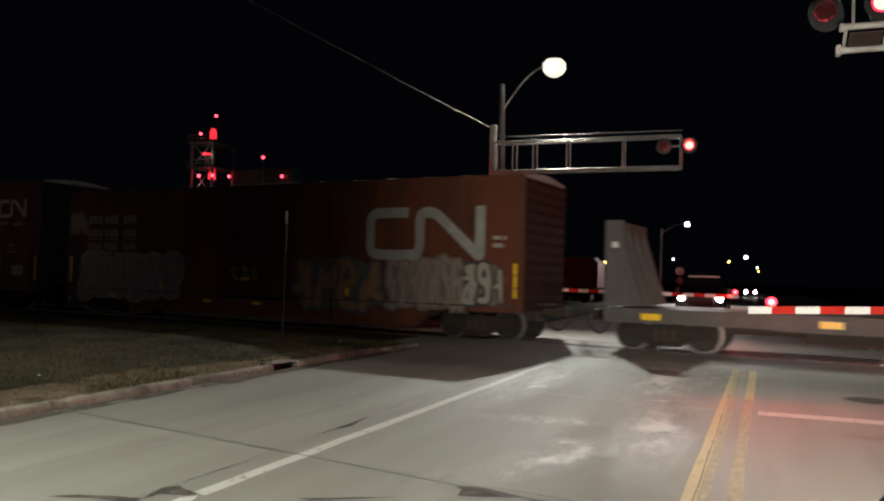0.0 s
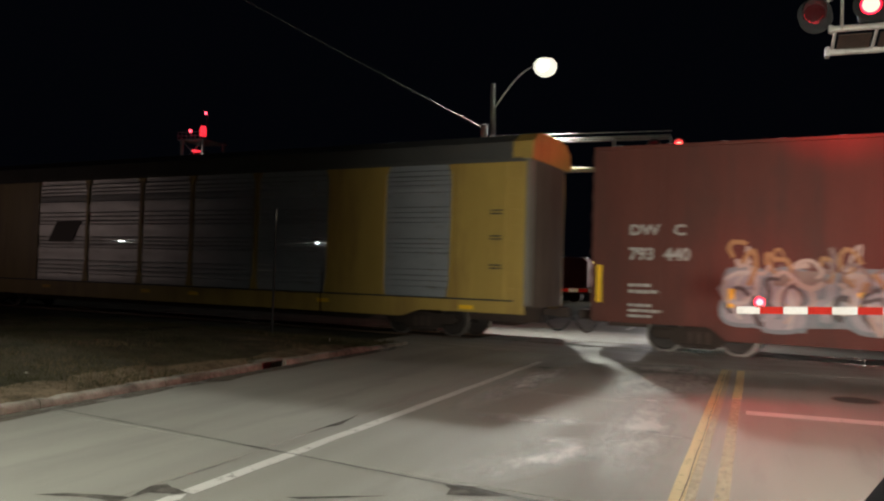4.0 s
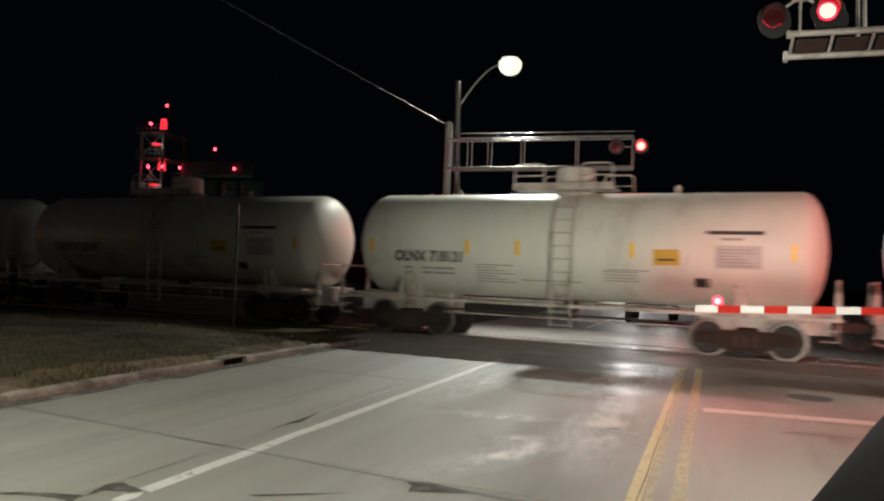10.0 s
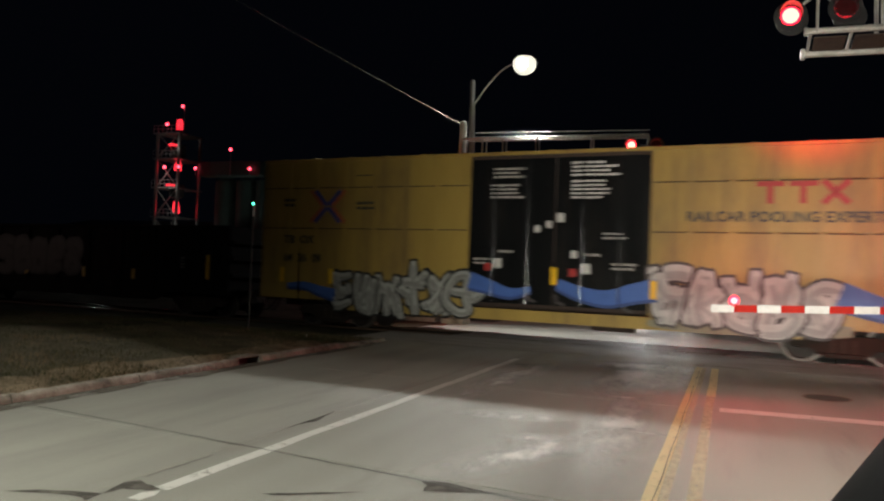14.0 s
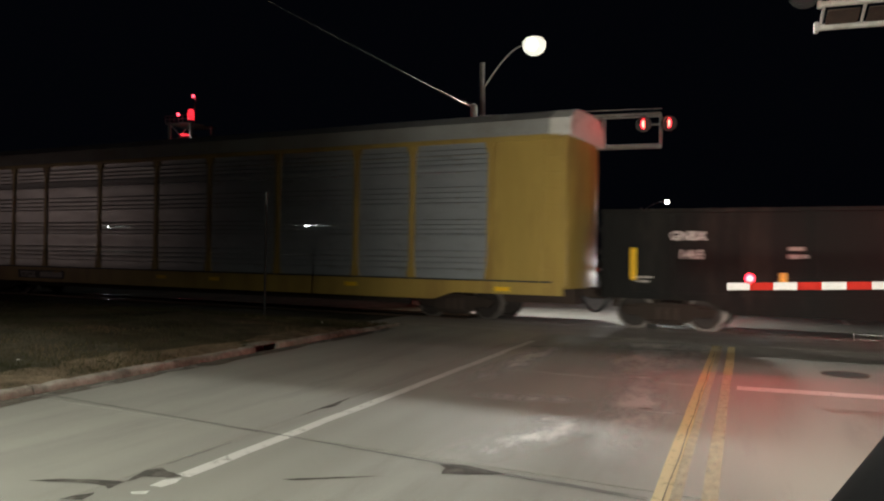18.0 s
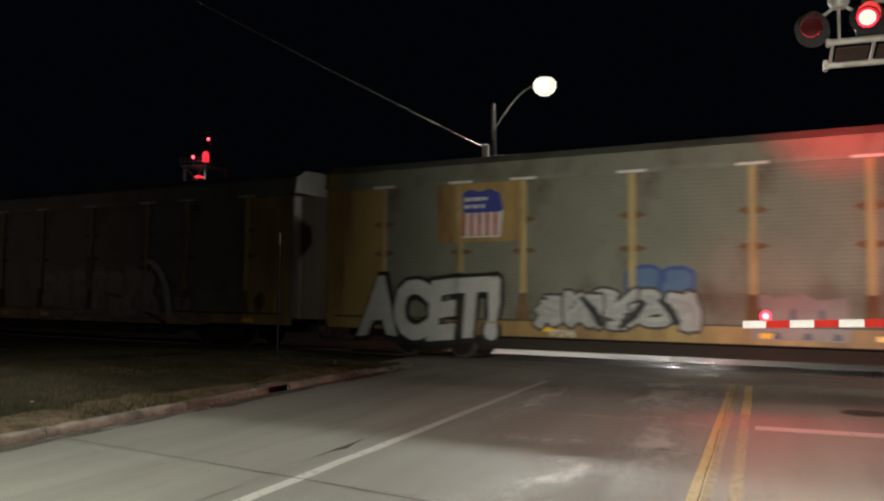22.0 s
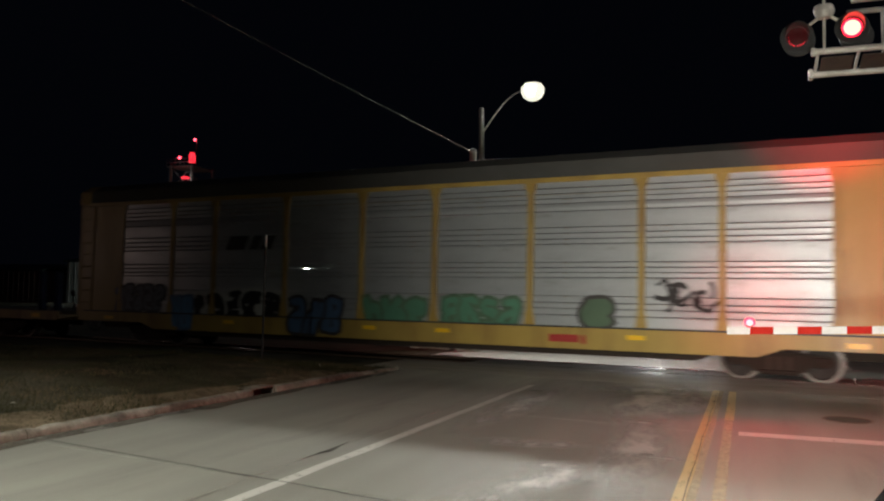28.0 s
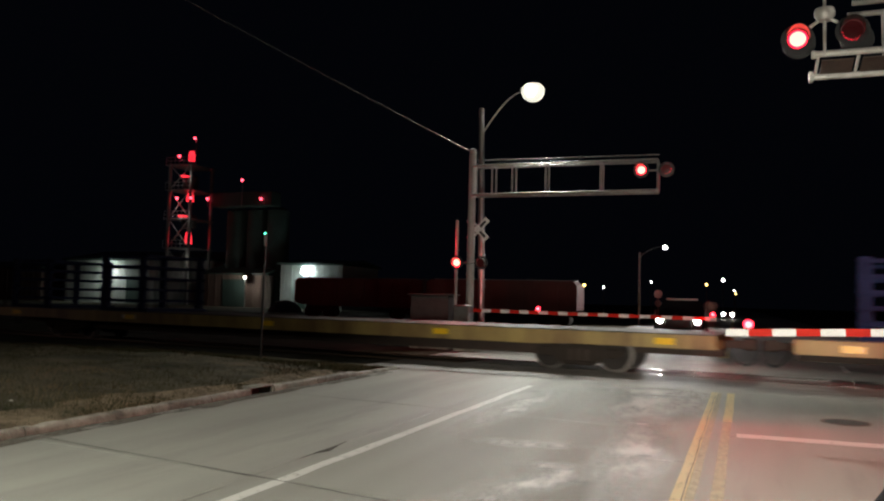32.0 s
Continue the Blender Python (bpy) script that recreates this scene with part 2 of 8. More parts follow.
SOIL = mat("verge_soil", (0.1, 0.082, 0.055), (0.05, 0.045, 0.03), 0.95, 0, 1.2, 30, 0.8, 0.5, (0.018, 0.02, 0.01), 0.5, 0.4, spec=0.1)
GRASS = mat("dry_grass", (0.075, 0.066, 0.034), (0.03, 0.036, 0.016), 0.9, 0, 2.0, 30, 0.0, spec=0.1)
BALLAST = mat("ballast_stone", (0.13, 0.12, 0.11), (0.07, 0.065, 0.06), 0.9, 0, 6, 25, 1.0)
RAIL = mat("rail_steel", (0.2, 0.13, 0.09), (0.1, 0.06, 0.04), 0.5, 0.4, 5, 80, 0.2)
RAIL_TOP = mat("polished_rail_steel", (0.6, 0.58, 0.55), (0.5, 0.48, 0.45), 0.25, 1.0, 5, 60, 0.03)
TIE = mat("tie_timber", (0.06, 0.045, 0.032), (0.035, 0.027, 0.02), 0.85, 0, 4, 40, 0.6)
YELLOW_LINE = worn_paint("yellow_road_paint", (0.56, 0.45, 0.22), (0.46, 0.39, 0.24), 0.28, 9, 0.6, (1, 0.4, 1), 0.3)
WHITE_LINE = worn_paint("white_road_paint", (0.55, 0.53, 0.5), (0.35, 0.34, 0.3), 0.33, 8)
FADED_YELLOW = worn_paint("faded_yellow_paint", (0.62, 0.53, 0.33), (0.56, 0.48, 0.32), 0.36, 16, 0.65, (1, 0.4, 1), 0.85)
SANDY = mat("sandy_verge_edge", (0.24, 0.18, 0.12), (0.13, 0.1, 0.065), 0.95, 0, 2.2, 40, 0.9, 0.4, (0.03, 0.028, 0.016), 1.6, 0.35, spec=0.1)
GALV = mat("galvanised_steel", (0.34, 0.34, 0.33), (0.24, 0.24, 0.24), 0.42, 0.85, 6, 80, 0.08)
MAST_GREY = mat("dull_grey_mast", (0.3, 0.29, 0.28), (0.22, 0.21, 0.2), 0.55, 0.2, 5, 80, 0.08)
ALU_PALE = mat("pale_aluminium", (0.56, 0.54, 0.5), (0.42, 0.4, 0.37), 0.5, 0.25, 5, 80, 0.08, 0.5, (0.2, 0.18, 0.15), 2.0, 0.3)
ALU = mat("aluminium_mast", (0.25, 0.245, 0.24), (0.18, 0.175, 0.17), 0.4, 0.8, 5, 80, 0.08)
BLACK = mat("black_signal_paint", (0.015, 0.015, 0.016), (0.03, 0.03, 0.03), 0.5, 0, 6, 80, 0.1)
RUST = mat("rusty_underframe", (0.06, 0.035, 0.024), (0.035, 0.024, 0.02), 0.8, 0, 3, 50, 0.4)
WHITE_SHEET = mat("white_reflective_sheet", (0.6, 0.59, 0.57), (0.5, 0.49, 0.48), 0.75, 0, 6, 60, 0.03, spec=0.15)
RED_SHEET = mat("red_reflective_sheet", (0.4, 0.022, 0.015), (0.33, 0.018, 0.012), 0.8, 0, 6, 60, 0.03, spec=0.08)
LENS_ON = glow("lit_red_lens", (1.0, 0.085, 0.058), 14)
LENS_RIM = glow("lit_red_lens_rim", (1.0, 0.006, 0.03), 6)
LENS_OFF = mat("unlit_red_lens", (0.07, 0.006, 0.008), (0.05, 0.005, 0.006), 0.3, 0, 30, 90, 0.05)
RED_GLOW = glow("steady_red_lamp", (1.0, 0.06, 0.07), 14)
LED_GLOW = glow("street_lamp_lens", (1.0, 1.0, 0.93), 60)
LED_SOFT = glow("street_lamp_lens_soft", (1.0, 0.95, 0.85), 12)
LAMP_HALO = glow("street_lamp_halo", (1.0, 0.98, 0.82), 1.0)
HEADLAMP = glow("headlamp_lens", (1.0, 0.95, 0.88), 40)
BLACK_RUBBER = mat("tyre_rubber", (0.02, 0.02, 0.02), (0.03, 0.03, 0.03), 0.8, 0, 10, 60, 0.2)
DARK_GLASS = mat("dark_window_glass", (0.01, 0.012, 0.014), (0.015, 0.016, 0.018), 0.08, 0, 4, 30, 0.0)

ANGLE = -7.0                      # the line's heading against the road
CA, SA = math.cos(radians(ANGLE)), math.sin(radians(ANGLE))
TRACK = 21.32                     # from the eye to the line's middle, square to the line


def by_track(s, n, z=0.0):
    """A place given along the line, square to it and up."""
    return (CA * s - SA * n, SA * s + CA * n, z)


def track_pose(s, n, z=0.0):
    return pose(*by_track(s, n, z), 0, 0, ANGLE)


def road_y(x, n):
    """Where the road at x meets a line parallel to the rails."""
    return (n - x * -SA) / CA


# ---- ground, verge, road ----
KERB_L, KERB_R = -7.95, 7.5
g = Shape()
xs = [-2500, -400, -120, -60, -40, -30, -24, -18, -14, -11, -9.2, -8.2, 8.2, 12, 30, 120, 400, 2500]
ys = [-2500, -200, -60, -20, 0, 6, 12, 16, 18, 24, 28, 40, 70, 140, 400, 2500]
gv, gf = [], []
for y in ys:
    for x in xs:
        gv.append((x, y, -0.06))
for j in range(len(ys) - 1):
    for i in range(len(xs) - 1):
        a = j * len(xs) + i
        gf.append((a, a + 1, a + 1 + len(xs), a + len(xs)))
g.add(gv, gf)
setting("ground", g, SOIL, "dark bare soil with thin dry grass beside the road", "ground", 60)

road_bed = Shape().box(KERB_L - 0.05, KERB_R + 0.05, -60, 17.9, -0.045, -0.02)
setting("road_bed", road_bed, TAR, "dark base showing in the joints of the concrete road", "road")
verge = Shape()
vv, vf = [], []
nx, ny = 46, 60
for j in range(ny + 1):
    for i in range(nx + 1):
        x = KERB_L - 0.26 - 24 * (i / nx) ** 1.6
        y = -18 + 36.4 * j / ny
        far = min(1, max(0, (18.0 - y) / 2.5))
        vv.append((x, y, 0.10 * far + 0.05 * noise.noise((x * 0.8, y * 0.8, 3)) * min(1, i / 5) + min(0.25, 0.02 * i) * far - 0.01))
for j in range(ny):
    for i in range(nx):
        a = j * (nx + 1) + i
        vf.append((a, a + 1, a + nx + 2, a + nx + 1))
verge.add(vv, vf)
setting("verge", verge, SOIL, "rough verge of soil and short dry grass behind the kerb", "ground", 60)

# dry sandy strip just behind the kerb, ragged towards the grass
sand = Shape()
sv, sf = [], []
for j in range(121):
    y = -18 + 35.9 * j / 120
    wide = 0.75 + 0.35 * noise.noise((y * 0.45, 2, 0)) + 0.22 * noise.noise((y * 2.1, 5, 0)) + 0.1 * noise.noise((y * 6, 8, 0))
    wide *= 1.15 if y < 10 else 0.85
    far = min(1, max(0, (18.0 - y) / 2.5))
    for i in range(5):
        x = KERB_L - 0.15 - max(0.12, wide) * i / 4
        u = max(0, KERB_L - 0.26 - x) / 24
        sv.append((x, y, (0.10 + min(0.25, 0.92 * u ** 0.625)) * far + (0.0 if i < 4 else -0.03) - (0.02 if i == 0 else 0) + 0.012 * noise.noise((x * 5, y * 5, 1))))
for j in range(120):
    for i in range(4):
        a = j * 5 + i
        sf.append((a, a + 5, a + 6, a + 1))
sand.add(sv, sf)
setting("verge_edge", sand, SANDY, "pale sandy strip of dry soil behind the kerb", "ground", 60)

# grass blades on the verge: dark green all over, dry and tan in patches and towards the kerb
def blades(name, material, label, count, seed, reach, low, high, keep):
    random.seed(seed)
    gr = Shape()
    for k in range(count):
        x = KERB_L - 0.22 - reach * random.random() ** 1.5
        y = random.uniform(2, 18.2)
        if noise.noise((x * 0.6, y * 0.6, seed)) + 0.5 * noise.noise((x * 2.1, y * 2.1, seed)) < keep(x) + 0.35 * random.random():
            continue
        far = min(1, max(0, (18.0 - y) / 2.5))
        z = 0.08 * far + min(0.25, 0.92 * (max(0, KERB_L - 0.26 - x) / 24) ** 0.625) * far + 0.05 * noise.noise((x * 0.8, y * 0.8, 3)) + 0.02
        h = random.uniform(low, high) * (1 + 0.7 * noise.noise((x * 0.4, y * 0.4, 2))) * (2.0 if y > 15.5 else 1)
        a = random.uniform(0, math.pi)
        lx, ly = random.gauss(0, 0.8) * h, random.gauss(0, 0.8) * h
        dx, dy = 0.009 * math.cos(a), 0.009 * math.sin(a)
        gr.add([(x - dx, y - dy, z - 0.06), (x + dx, y + dy, z - 0.06), (x + lx, y + ly, z + h)], [(0, 1, 2)])
    ob = new(name, gr.mesh(name, material, 0))
    tagged(ob, label, "grass", kind="stuff")


DRY = mat("dry_tan_grass", (0.2, 0.155, 0.095), (0.11, 0.085, 0.05), 0.9, 0, 2.0, 30, 0.0, spec=0.1)
blades("grass", GRASS, "short dark green grass all over the verge", 70000, 4, 17, 0.02, 0.06, lambda x: -0.45)
blades("dry_grass", DRY, "short dry tan grass in patches behind the kerb", 45000, 7, 7, 0.015, 0.05, lambda x: -0.2 + 0.13 * (KERB_L - x))

# concrete slabs of the road: one object a slab, with open joints between them
road = thing("road", "grey worn concrete road with cracked joints and tar patches", "road", kind="structure")
XJ = [KERB_L, -4.42, -0.44, 3.6, KERB_R]


def joint_y(x, y0):
    return y0 - 0.135 * (x + 4.4)


def slab(x0, x1, y0, y1, end=False):
    s = Shape()
    g_ = 0.008
    def far(x):
        return road_y(x, 17.6) if end else joint_y(x, y1)
    n = 6
    ring_t, ring_b = [], []
    gl = 0.003                    # the lengthwise joints are tight
    pts = [(x0 + gl + (x1 - x0 - 2 * gl) * i / n, None) for i in range(n + 1)]
    near = [(x, joint_y(x, y0) + g_ + 0.012 * noise.noise((x * 2, y0, 0))) for x, _ in pts]
    fars = [(x, far(x) - g_ + 0.012 * noise.noise((x * 2, y1, 5))) for x, _ in pts]
    outline = near + fars[::-1]
    cx, cy = (x0 + x1) / 2, (y0 + y1) / 2
    inner = [(x + (0.01 if x < cx else -0.01), y + (0.01 if y < cy else -0.01)) for x, y in outline]
    s.loft([[(x, y, -0.045) for x, y in outline], [(x, y, -0.006) for x, y in outline], [(x, y, 0.0) for x, y in inner]])
    return s


YJ = [-40, -30, -22, -14, -6.5, -0.2, 6.72, 12.2, 17.6]
for j in range(len(YJ) - 1):
    for i in range(len(XJ) - 1):
        part("slab", slab(XJ[i], XJ[i + 1], YJ[j], YJ[j + 1], j == len(YJ) - 2), CONCRETE, road, smooth=0)

# apron and crossing
apron = Shape()
def strip(n0, n1, x0, x1, z0, z1):
    return [[(x0, road_y(x0, n0), z), (x1, road_y(x1, n0), z), (x1, road_y(x1, n1), z), (x0, road_y(x0, n1), z)] for z in (z0, z1)]
apron.loft(strip(17.62, TRACK - 0.72 - 0.36, KERB_L - 1.2, KERB_R + 1.2, -0.05, 0.0))
apron.loft(strip(TRACK + 0.72 + 0.36, 27.0, KERB_L - 1.2, KERB_R + 1.2, -0.05, 0.0))
setting("crossing_apron", apron, ASPHALT, "dark asphalt apron on both sides of the rails", "road")
far_road = Shape()
far_road.loft(strip(27.02, 400, KERB_L, KERB_R, -0.045, 0.0))
setting("road_beyond", far_road, CONCRETE, "concrete road going on straight beyond the crossing", "road")
crossing = thing("crossing_panels", "concrete panels between the rails of the level crossing", "crossing", kind="structure")
for s0 in [k * 2.44 - 9.76 for k in range(8)]:
    for n0, n1 in ((TRACK - 1.07, TRACK - 0.79), (TRACK - 0.655, TRACK + 0.655), (TRACK + 0.79, TRACK + 1.07)):
        sh = Shape()
        sh.box(s0 + 0.012, s0 + 2.428, n0 + 0.008, n1 - 0.008, -0.05, 0.006, 0.008)
        part("panel", sh, PANEL, crossing, at=pose(0, 0, 0, 0, 0, ANGLE), smooth=0)

rails = thing("railway_track", "steel rails on timber ties across the road", "track", kind="structure")
for n in (TRACK - 0.72, TRACK + 0.72):
    prof = [(-0.07, -0.17), (0.07, -0.17), (0.07, -0.155), (0.012, -0.13), (0.012, -0.05), (0.036, -0.035), (0.036, 0.0), (-0.036, 0.0), (-0.036, -0.035), (-0.012, -0.05), (-0.012, -0.13), (-0.07, -0.155)]
    sh = Shape().loft([[(s, n + a, z) for a, z in prof] for s in (-420, 420)])
    r = part("rail", sh, RAIL, rails, at=pose(0, 0, 0, 0, 0, ANGLE), smooth=0)
    part("rail_head", Shape().box(-420, 420, n - 0.033, n + 0.033, 0.0005, 0.005), RAIL_TOP, r, "shiny worn running surface", smooth=0)
bal = Shape()
bal.loft([[(s, TRACK + a, z) for a, z in ((-2.6, -0.3), (-1.7, -0.1), (1.7, -0.1), (2.6, -0.3))] for s in (-420, -9.9)])
bal.loft([[(s, TRACK + a, z) for a, z in ((-2.6, -0.3), (-1.7, -0.1), (1.7, -0.1), (2.6, -0.3))] for s in (9.9, 420)])
ob = part("ballast_bed", bal, BALLAST, rails, "grey crushed stone ballast", at=pose(0, 0, 0, 0, 0, ANGLE), smooth=0)
tie_me = shared("tie", lambda: Shape().box(-0.11, 0.11, -1.3, 1.3, -0.2, -0.075, 0.01), TIE, 0)
for k in range(110):
    s = -10.2 - k * 0.53
    part("tie", tie_me, TIE, rails, at=track_pose(s, TRACK))
for k in range(40):
    part("tie", tie_me, TIE, rails, at=track_pose(10.2 + k * 0.53, TRACK))

# kerb in stones, with the drain inlet
kerb_prof = [(0.0, -0.05), (0.0, 0.035), (-0.02, 0.085), (-0.045, 0.105), (-0.15, 0.11), (-0.19, 0.09), (-0.19, -0.05)]
kerb = thing("kerb", "worn and chipped concrete kerb along the verge", "kerb", kind="structure")
y = -16.0
k = 0
random.seed(8)
while y < 18.2:
    ln_ = random.uniform(1.3, 2.4)
    if 12.0 - 0.01 < y < 12.7:
        y = 12.76
        continue
    if y < 12.0 < y + ln_:
        ln_ = 12.0 - y
    sink = max(0, (y - 15.0) * 0.035)
    sh = Shape()
    rings = []
    n = max(6, int(ln_ / 0.07))
    for i in range(n + 1):
        yy = y + 0.01 + (ln_ - 0.02) * i / n
        w = 0.01 * noise.noise((yy * 3, 1, 0)) - 0.03 * max(0, noise.noise((yy * 5.5, 1, 7)) - 0.3)
        rings.append([(KERB_L + (a * 0.9 + w if z > 0.04 else a), yy, max(-0.05, z + (0.012 * noise.noise((yy * 1.3, 4, z * 3)) + 0.012 * noise.noise((yy * 9, 4, z * 20)) - 0.06 * max(0, noise.noise((yy * 4.5, 9, z * 3)) - 0.32) if z > 0.08 else 0) - (sink if z > 0 else 0))) for a, z in kerb_prof])
    sh.loft(rings)
    part("kerb_stone", sh, KERB, kerb, smooth=30)
    y += ln_
sh = Shape()
for side in (KERB_R,):
    yy = -16
    while yy < 17:
        part("kerb_stone", Shape().loft([[(side - a, q, z) for a, z in kerb_prof] for q in (yy + 0.01, yy + 2.0)]), KERB, kerb, smooth=30)
        yy += 2.01
drain = thing("storm_drain", "dark storm drain inlet in the kerb with a concrete lid", "drain")
part("lid", Shape().box(KERB_L - 0.45, KERB_L - 0.05, 12.0, 12.75, 0.09, 0.125, 0.012), KERB, drain, "rough concrete lid")
# solid black block gives the inlet its inner darkness
part("throat", Shape().box(KERB_L - 0.6, KERB_L - 0.3, 12.03, 12.72, -0.05, 0.09), TAR, drain, "black block for the unlit opening")
part("pier", Shape().box(KERB_L - 0.3, KERB_L - 0.03, 12.0, 12.05, -0.05, 0.09), KERB, drain)
part("pier", Shape().box(KERB_L - 0.3, KERB_L - 0.03, 12.7, 12.75, -0.05, 0.09), KERB, drain)

# painted lines
def paint(name, outline, material, label, z=0.004):
    s = Shape().add([(x, y, z) for x, y in outline], [tuple(range(len(outline)))])
    return setting(name, s, material, label, "road marking")


def scuff_material(name, colour, wear, scale, rough):
    """Pale scuffs that thin out towards the edge of their patch."""
    m = worn_paint(name, colour, tuple(0.85 * c for c in colour), wear, scale, rough, (1, 0.4, 1), 0.4)
    n, ln = m.node_tree.nodes, m.node_tree.links.new
    p = n["Principled BSDF"]
    mask = p.inputs["Alpha"].links[0].from_socket
    pos = n.new("ShaderNodeNewGeometry")
    for node in n:
        if node.bl_idname == "ShaderNodeMapping":
            ln(pos.outputs["Position"], node.inputs[0])
    co = n.new("ShaderNodeTexCoord")
    ramp = n.new("ShaderNodeTexGradient")
    ramp.gradient_type = "SPHERICAL"
    ln(co.outputs["Object"], ramp.inputs[0])
    times = n.new("ShaderNodeMath")
    times.operation = "MULTIPLY"
    ln(mask, times.inputs[0])
    ln(ramp.outputs[0], times.inputs[1])
    gain = n.new("ShaderNodeMath")
    gain.operation, gain.use_clamp = "MULTIPLY", True
    gain.inputs[1].default_value = 1.8
    ln(times.outputs[0], gain.inputs[0])
    ln(gain.outputs[0], p.inputs["Alpha"])
    return m


POLISHED = scuff_material("tyre_polished_concrete", (0.56, 0.54, 0.51), 0.47, 2.6, 0.6)


# polish plus a paler colour that holds some of the lamps' reflections
GLOSSY = scuff_material("glossy_worn_concrete", (0.48, 0.46, 0.43), 0.42, 2.2, 0.42)


def scuff(label, cx, cy, rx, ry, turn=0, z=0.004, material=POLISHED):
    ring = [(math.cos(2 * math.pi * k / 20), math.sin(2 * math.pi * k / 20), 0) for k in range(20)]
    ob = setting("road_scuff", Shape().add(ring, [tuple(range(20))]), material, label, "road marking")
    ob.matrix_world = pose(cx, cy, z, 0, 0, turn) @ Matrix.Diagonal((rx, ry, 1, 1))


def long_line(x, w, y0, y1, wob=0.008, drift=0.0):
    n = 40
    L = [(x - w / 2 + drift * (y0 - 7 + (y1 - y0) * i / n) + wob * noise.noise((y0 + (y1 - y0) * i / n, 2, x)), y0 + (y1 - y0) * i / n) for i in range(n + 1)]
    R = [(p[0] + w + wob * noise.noise((p[1], 6, x)), p[1]) for p in L]
    return L + R[::-1]


paint("yellow_line_left", long_line(-0.508, 0.125, -20, 17.35, drift=0.009), YELLOW_LINE, "worn yellow centre line, the left of a pair")
paint("yellow_line_ghost", long_line(-0.405, 0.085, -20, 17.3, drift=0.009), FADED_YELLOW, "faded older band beside the left yellow line")
paint("yellow_line_right", long_line(-0.17, 0.12, -20, 17.3, drift=0.006), FADED_YELLOW, "worn yellow centre line, the right of a pair")
paint("yellow_line_fresh", long_line(-0.163, 0.14, 13.0, 17.25, drift=0.006), YELLOW_LINE, "brighter stretch of the right yellow line", 0.006)
paint("edge_line", long_line(-4.05, 0.14, 5.12, 16.4, 0.02), WHITE_LINE, "worn white line along the lane's edge")
paint("edge_line_scrap", [(-4.1, 4.82), (-4.11, 4.98), (-4.02, 5.09), (-3.97, 4.96), (-3.99, 4.82)], WHITE_LINE, "left-over scrap of the white edge line")
paint("edge_line_scrap", [(-4.12, 4.64), (-4.01, 4.72), (-3.98, 4.64), (-4.07, 4.6)], WHITE_LINE, "left-over scrap of the white edge line")
paint("stop_line", [(0.0, 11.55), (3.55, 11.62), (3.55, 11.98), (0.0, 11.9)], WHITE_LINE, "worn white stop line before the crossing")
for i, (cx, cy, rx, ry, turn) in enumerate(((-3.4, 13.2, 0.45, 3.6, -2), (-1.35, 14.6, 1.1, 3.6, -3), (-1.15, 9.9, 0.55, 3.4, 4), (-1.9, 7.6, 0.45, 1.7, -18), (-2.45, 9.7, 0.9, 0.3, 8), (-1.6, 16.6, 1.5, 1.0, 0), (-1.9, 8.5, 0.5, 0.25, 20), (-0.9, 9.45, 0.4, 0.1, -3), (-1.3, 12.1, 0.5, 0.12, 5))):
    scuff("pale tyre-polished scuffs on the concrete", cx, cy, rx, ry, turn, 0.0032 + 0.0003 * i, GLOSSY if i in (1, 2, 5) else POLISHED)
paint("far_edge_line", long_line(-4.05, 0.14, 29, 120), WHITE_LINE, "white edge line beyond the crossing")
paint("far_yellow_line", long_line(-0.4, 0.35, 29, 120), YELLOW_LINE, "yellow centre line beyond the crossing")
paint("stray_strip", [(2.83, 25.0), (3.02, 25.0), (3.12, 27.6), (2.98, 27.6)], WHITE_SHEET, "short white strip on the ground beyond the rails")


def blob(cx, cy, rx, ry, seed, n=22, rough=0.35):
    pts = []
    for i in range(n):
        a = 2 * math.pi * i / n
        r = 1 + rough * noise.noise((math.cos(a) * 1.5 + seed, math.sin(a) * 1.5, seed * 0.7))
        pts.append((cx + rx * r * math.cos(a), cy + ry * r * math.sin(a)))
    return pts


for outline in ([(-4.34, 4.82), (-4.39, 5.02), (-4.41, 5.15), (-4.35, 5.26), (-4.22, 5.18), (-4.03, 5.12), (-4.11, 5.05), (-4.3, 4.99)],
                [(-5.01, 4.56), (-4.82, 4.7), (-4.53, 4.8), (-4.33, 4.82), (-4.32, 4.64), (-4.45, 4.69), (-4.66, 4.66)],
                [(-4.44, 4.3), (-4.42, 4.41), (-4.34, 4.52), (-4.28, 4.35)],
                [(-4.43, 7.59), (-4.44, 7.95), (-4.43, 8.39), (-4.45, 8.83), (-4.4, 8.5), (-4.33, 8.15), (-4.4, 7.95)],
                [(-3.3, 5.36), (-3.19, 5.43), (-2.82, 5.65), (-2.59, 5.78), (-2.82, 5.61), (-3.18, 5.37)],
                [(-2.32, 6.28), (-2.25, 6.33), (-2.12, 6.33), (-1.85, 6.25), (-1.73, 6.21), (-1.82, 6.15), (-2.03, 6.07), (-2.22, 6.0), (-2.24, 6.14)]):
    ragged = []
    for (x0, y0), (x1, y1) in zip(outline, outline[1:] + outline[:1]):
        for k in range(4):
            u = k / 4
            x, y_ = x0 + (x1 - x0) * u, y0 + (y1 - y0) * u
            ragged.append((x + 0.018 * noise.noise((x * 14, y_ * 14, 1)), y_ + 0.018 * noise.noise((x * 14, y_ * 14, 6))))
    paint("tar_patch", ragged, PATCH, "black tar patch in a road joint", 0.0042)
